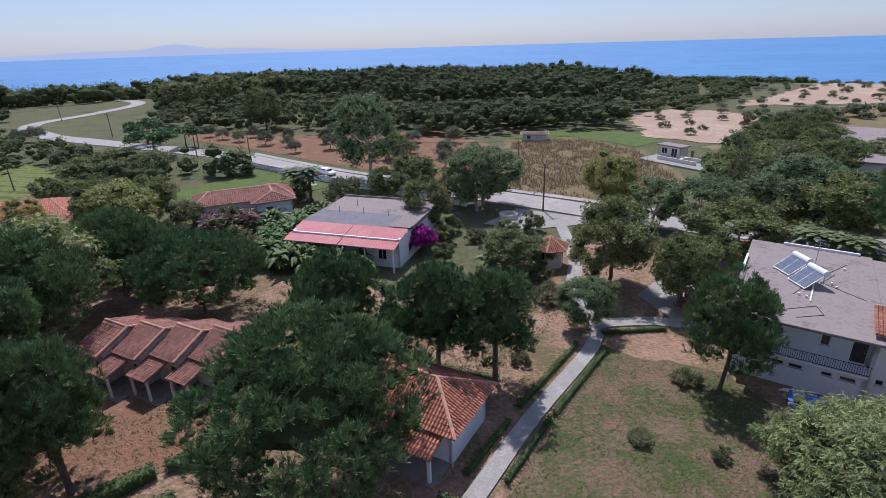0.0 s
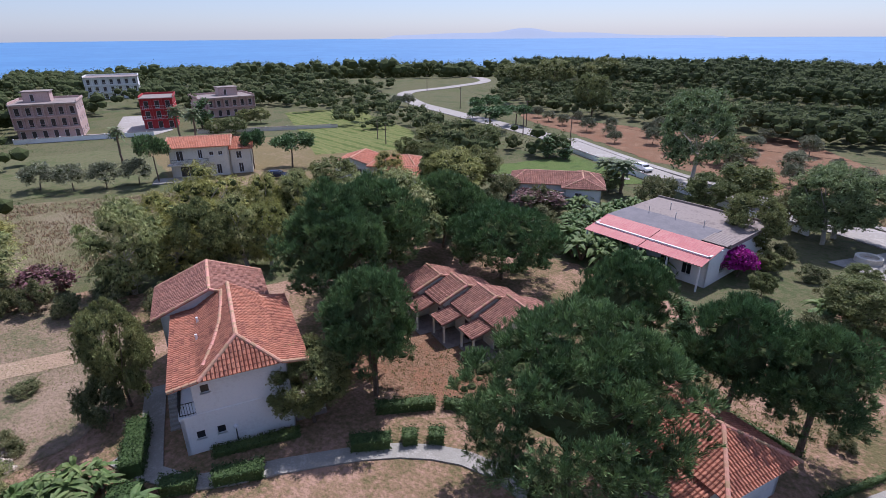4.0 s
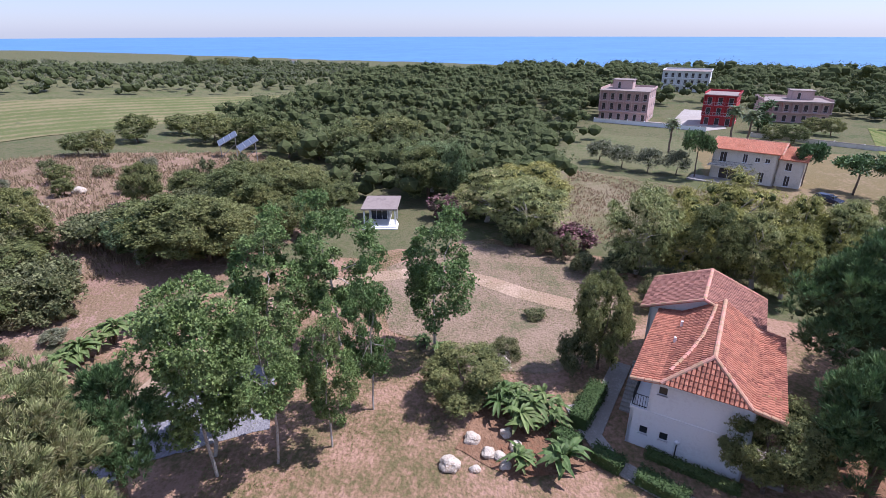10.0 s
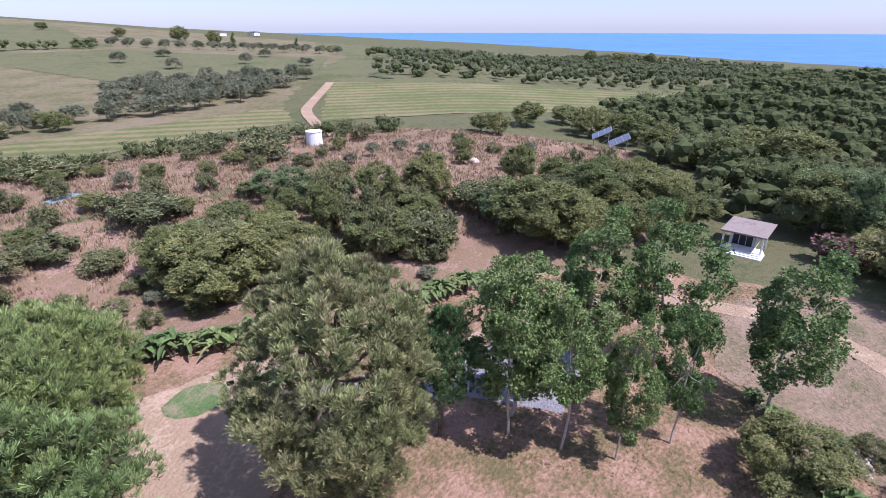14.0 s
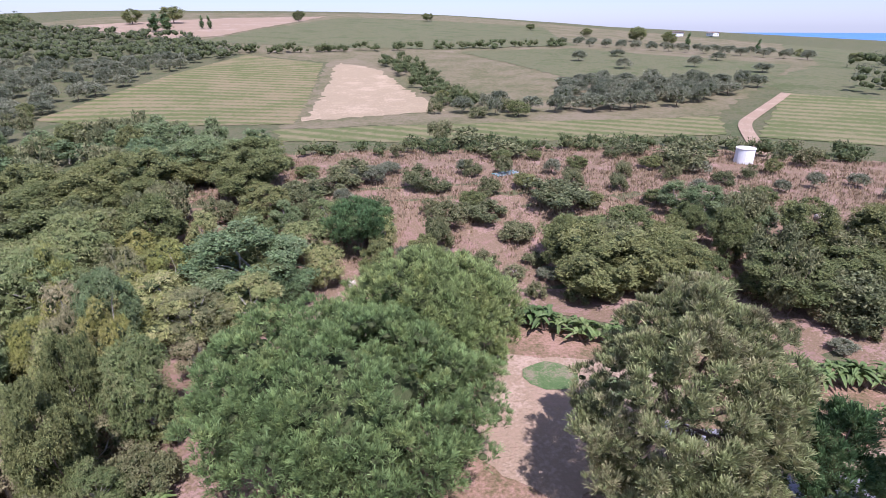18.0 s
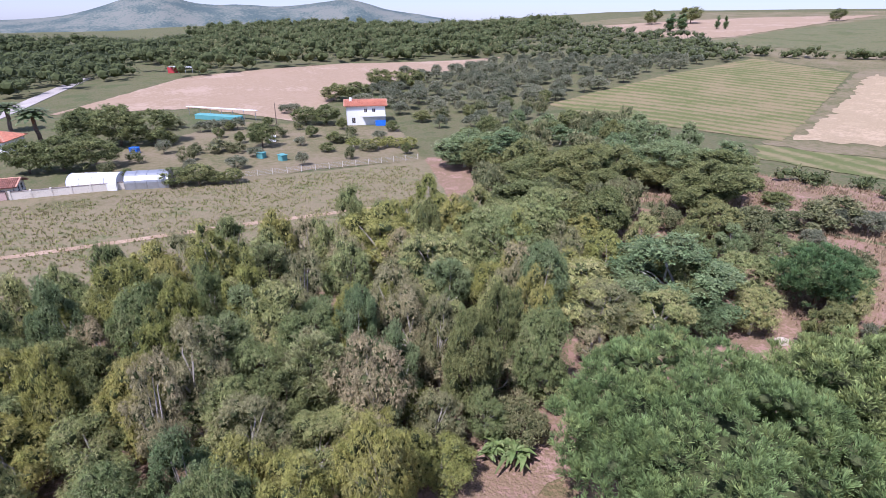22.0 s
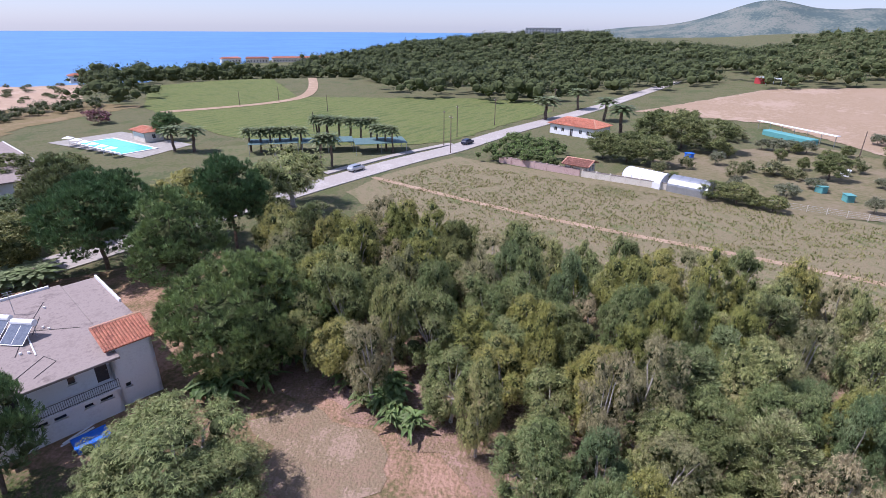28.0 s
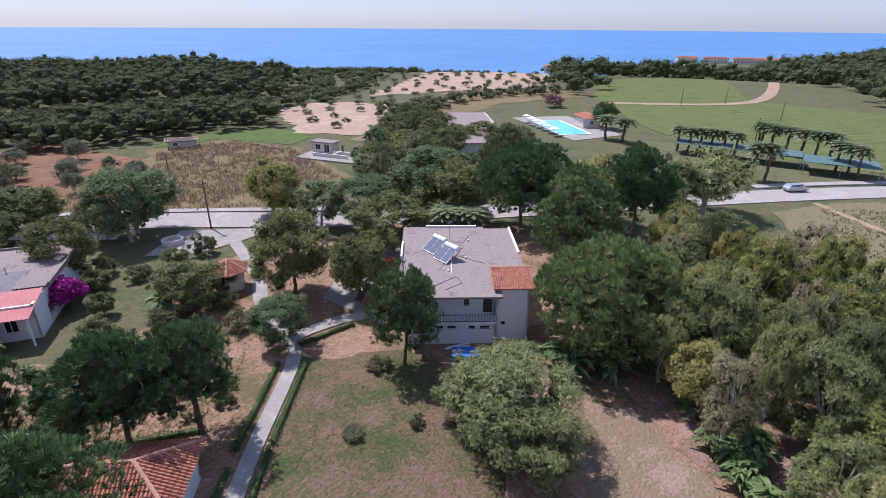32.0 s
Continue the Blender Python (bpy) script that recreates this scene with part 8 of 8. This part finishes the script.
for i, (x, y, m, lb) in enumerate(((101.5, -62.5, TURQ, "green water container in the garden"), (107, -60.5, TURQ, "green water container in the garden"), (133, -43, BLUE, "blue tarpaulin over a small stack"), (121, -72, WHITEMETAL, "pale garden frame with plastic sheet"))):
    t = thing("garden_container", x, y, None, 20 * i, lb, "container", "garden containers")
    part("body", bevelled(boxes((-0.9, -0.7, -0.1, 0.9, 0.7, 1.3)), 0.1), m, t)
    part("lid", bevelled(boxes((-1.0, -0.8, 1.3, 1.0, 0.8, 1.42)), 0.03), m, t)
t = thing("field_fence", 99.5, -38.5, None, math.degrees(math.atan2(-46, -20)), "wire fence on thin pale posts", "fence")
for k in range(18):
    part("post", boxes((2.9 * k - 0.05, -0.05, -0.3, 2.9 * k + 0.05, 0.05, 1.3)), CREAM, t)
bm = bmesh.new()
for z in (0.3, 0.6, 0.9, 1.2):
    tube(bm, (0, 0, z), (49.3, 0, z), 0.012, None, 4)
part("wire", bm, GREYMETAL, t)
wood("vine_arbour", [(122, 8), (116, -8), (134, -14), (147, 1)], 2.8, 3.6, 4.2, ARBOUR_LEAF, "bright green vine arbour behind the wall", 41, blobs=5, per=14, leaf_size=0.3)

# ---- cars ----
CAR_PAINTS = {"white": WHITEMETAL, "dark": material("dark_car_paint", [(0.02, 0.025, 0.05), (0.03, 0.035, 0.06)], 1, rough=0.25, bump=0), "silver": material("silver_car_paint", [(0.45, 0.47, 0.5), (0.5, 0.52, 0.55)], 1, rough=0.3, metal=0.6, bump=0)}


def car(x, y, rz, paint):
    t = thing("car", x, y, ground(x, y) + 0.12, rz, paint + " hatchback car parked on the ground", "car", "parked cars")
    bm = bmesh.new()
    prof = [(-2.0, 0.35), (-2.05, 0.8), (-1.85, 0.95), (-1.55, 1.42), (0.35, 1.46), (0.95, 0.98), (1.9, 0.82), (2.05, 0.6), (2.0, 0.35)]
    rows = [[bm.verts.new((p[0], s * (0.82 if 0.9 < p[1] < 1.0 or p[1] < 0.9 else 0.66), p[1])) for p in prof] for s in (-1, 1)]
    for i in range(len(prof)):
        j = (i + 1) % len(prof)
        bm.faces.new((rows[0][i], rows[0][j], rows[1][j], rows[1][i]))
    bm.faces.new(rows[0][::-1])
    bm.faces.new(rows[1])
    bmesh.ops.recalc_face_normals(bm, faces=list(bm.faces))
    part("body", bevelled(bm, 0.05), CAR_PAINTS[paint], t)
    for s in (-1, 1):
        bm = bmesh.new()
        v = [bm.verts.new((u, s * w, z)) for u, w, z in ((-1.5, 0.80, 1.0), (0.75, 0.80, 1.02), (0.3, 0.70, 1.38), (-1.4, 0.70, 1.36))]
        bm.faces.new(v if s < 0 else v[::-1])
        part("side_window", bm, GLASS, t)
    part("windscreen", boxes((0.42, -0.58, 1.02, 0.98, 0.58, 1.3)), GLASS, t)
    for u in (-1.3, 1.3):
        for s in (-1, 1):
            w = part("wheel", tube(bmesh.new(), (u, s * 0.72, 0.2), (u, s * 0.88, 0.2), 0.32, None, 14), BLACK, t)
            part("rim", tube(bmesh.new(), (u, s * 0.87, 0.2), (u, s * 0.895, 0.2), 0.19, None, 10), GREYMETAL, w)


car(107.6, 34.0, -30, "silver")
car(140.5, 12.6, -28, "dark")
car(-80.7, 63.4, 30, "dark")
car(-23.5, 105.6, -38, "white")
t = thing("caravan", -62.5, 57.5, None, 25, "small white caravan among the trees", "caravan")
part("body", bevelled(boxes((-2.2, -1.0, 0.4, 2.2, 1.0, 2.4)), 0.15), WHITEMETAL, t)
part("window", boxes((-1.2, -1.02, 1.3, 0.6, -1.0, 1.9)), GLASS, t)
for s in (-1, 1):
    part("wheel", tube(bmesh.new(), (0, s * 0.8, 0.3), (0, s * 0.98, 0.3), 0.32, None, 12), BLACK, t)

# ---- far buildings and far hills ----
for i, (x, y, u) in enumerate(((612, 322, 26), (628, 296, 30), (640, 270, 26), (655, 245, 30), (600, 345, 22), (360, 330, 16))):
    villa("resort_house", "far resort house with pale orange roof", x, y, -65 + 5 * i, u, 9, 5.0, 1.6, CREAM, TILE_ORANGE, [(2 + 3.4 * k, 1.2, 3.4 + 3.4 * k, 3.0) for k in range(int(u / 3.6))], 3.0, 0.6, group="far resort houses")
block("hill_hotel", "far white hotel above the woods", 750, -4, -93, 46, 12, 5, 3.2, WHITE, 11)
for i, (x, y) in enumerate(((-330, -560), (-520, -330), (-700, -180), (-380, -590))):
    villa("far_house", "small white house on the plain", x, y, 30 * i, 12, 8, 3.2, 1.2, WHITE, CONCRETE, [(2, 0.9, 3, 2.1), (6, 0.9, 7, 2.1)], 0.0, 0.6, group="far houses")
# air haze over the island, painted as pale blue colour and emission
PAINTED_HAZE = bpy.data.materials.new("painted_haze")
PAINTED_HAZE.use_nodes = True
hb = PAINTED_HAZE.node_tree.nodes["Principled BSDF"]
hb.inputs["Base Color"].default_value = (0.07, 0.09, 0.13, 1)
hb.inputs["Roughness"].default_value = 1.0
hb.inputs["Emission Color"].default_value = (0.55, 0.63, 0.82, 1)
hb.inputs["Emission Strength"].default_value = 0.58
far_ridge("far_island", 6, 40, 4750, [(25, 58, 2.6), (19, 26, 4), (31, 28, 5), (38, 8, 5)], "pale blue mountainous island across the sea, haze painted as a glow", PAINTED_HAZE, 8)


# ---- grass and weeds ----
def tufts(name, poly, n, h, mat, label, seed, blades=5, w=0.05, patchy=0.0):
    """Grass as one mass of small blades in tufts."""
    rng = np.random.default_rng(seed)
    xs, ys = [p[0] for p in poly], [p[1] for p in poly]
    c = []
    while len(c) < n:
        x, y = rng.uniform(min(xs), max(xs)), rng.uniform(min(ys), max(ys))
        if inside(poly, x, y) and noise.noise((x * 0.22, y * 0.22, seed)) > patchy - 0.5 * rng.random():
            c.append((x, y, ground(x, y)))
    c = np.repeat(np.array(c), blades, axis=0)
    m = len(c)
    a = rng.uniform(0, 6.283, m)
    hh, lean = h * rng.uniform(0.5, 1.3, m), rng.uniform(0.1, 0.7, m)
    base = c + np.stack([rng.normal(0, h * 0.35, m), rng.normal(0, h * 0.35, m), np.zeros(m)], 1)
    side = np.stack([-np.sin(a), np.cos(a), np.zeros(m)], 1) * w
    tip = base + np.stack([np.cos(a) * hh * lean, np.sin(a) * hh * lean, hh], 1)
    v = np.stack([base - side, base + side, tip], 1).reshape(-1, 3)
    tagged(new(name, mesh_from(name, v, np.arange(3 * m).reshape(m, 3), mat)), label, "grass", "", "stuff")


tufts("grass", [(2, 21), (13, 38.5), (22, 34), (24, 27), (20, 18), (12, 12), (4, 14)], 6000, 0.16, GRASS_LEAF, "thin dry grass on the lawn", 51, 5, 0.03, 0.0)
tufts("grass", [(-60, -14), (-66, 8), (-58, 19), (-46, 22), (-38, 10), (-30, -2), (-24, -14), (-40, -24)], 8000, 0.16, GRASS_LEAF, "thin dry grass on the yard", 52, 5, 0.03, 0.05)
tufts("grass", [(-30, 24), (-14, 26), (6, 36), (12, 46), (0, 50), (-12, 46)], 4500, 0.2, GRASS_LEAF, "thin grass under the pines", 53, 5, 0.035, 0.0)
tufts("dry_weeds", [(-3, -52), (-20, -52), (-46, -40), (-62, -26), (-80, -20), (-118, -38), (-92, -78), (-60, -98), (0, -102), (30, -98), (34, -72), (12, -56)], 16000, 0.55, STRAW_LEAF, "dry straw-coloured weeds on the bank", 54, 5, 0.07, 0.0)
tufts("dry_weeds", [(10, 90), (25, 83), (44, 92), (46, 122), (36, 140), (20, 138), (13, 112)], 4000, 0.7, STRAW_LEAF, "dry meadow grass", 55, 4, 0.07, 0.0)
tufts("field_weeds", [(118, 14), (100, 27), (66, 8), (54, -20), (52, -58), (76, -80), (86, -62)], 9000, 0.35, GRASS_LEAF, "weeds over the field", 56, 4, 0.09, 0.0)
tufts("dry_weeds", [(-104, 27), (-82, 54), (-57, 39), (-68, 18)], 3000, 0.4, STRAW_LEAF, "dry weeds on the field", 57, 4, 0.06, 0.1)
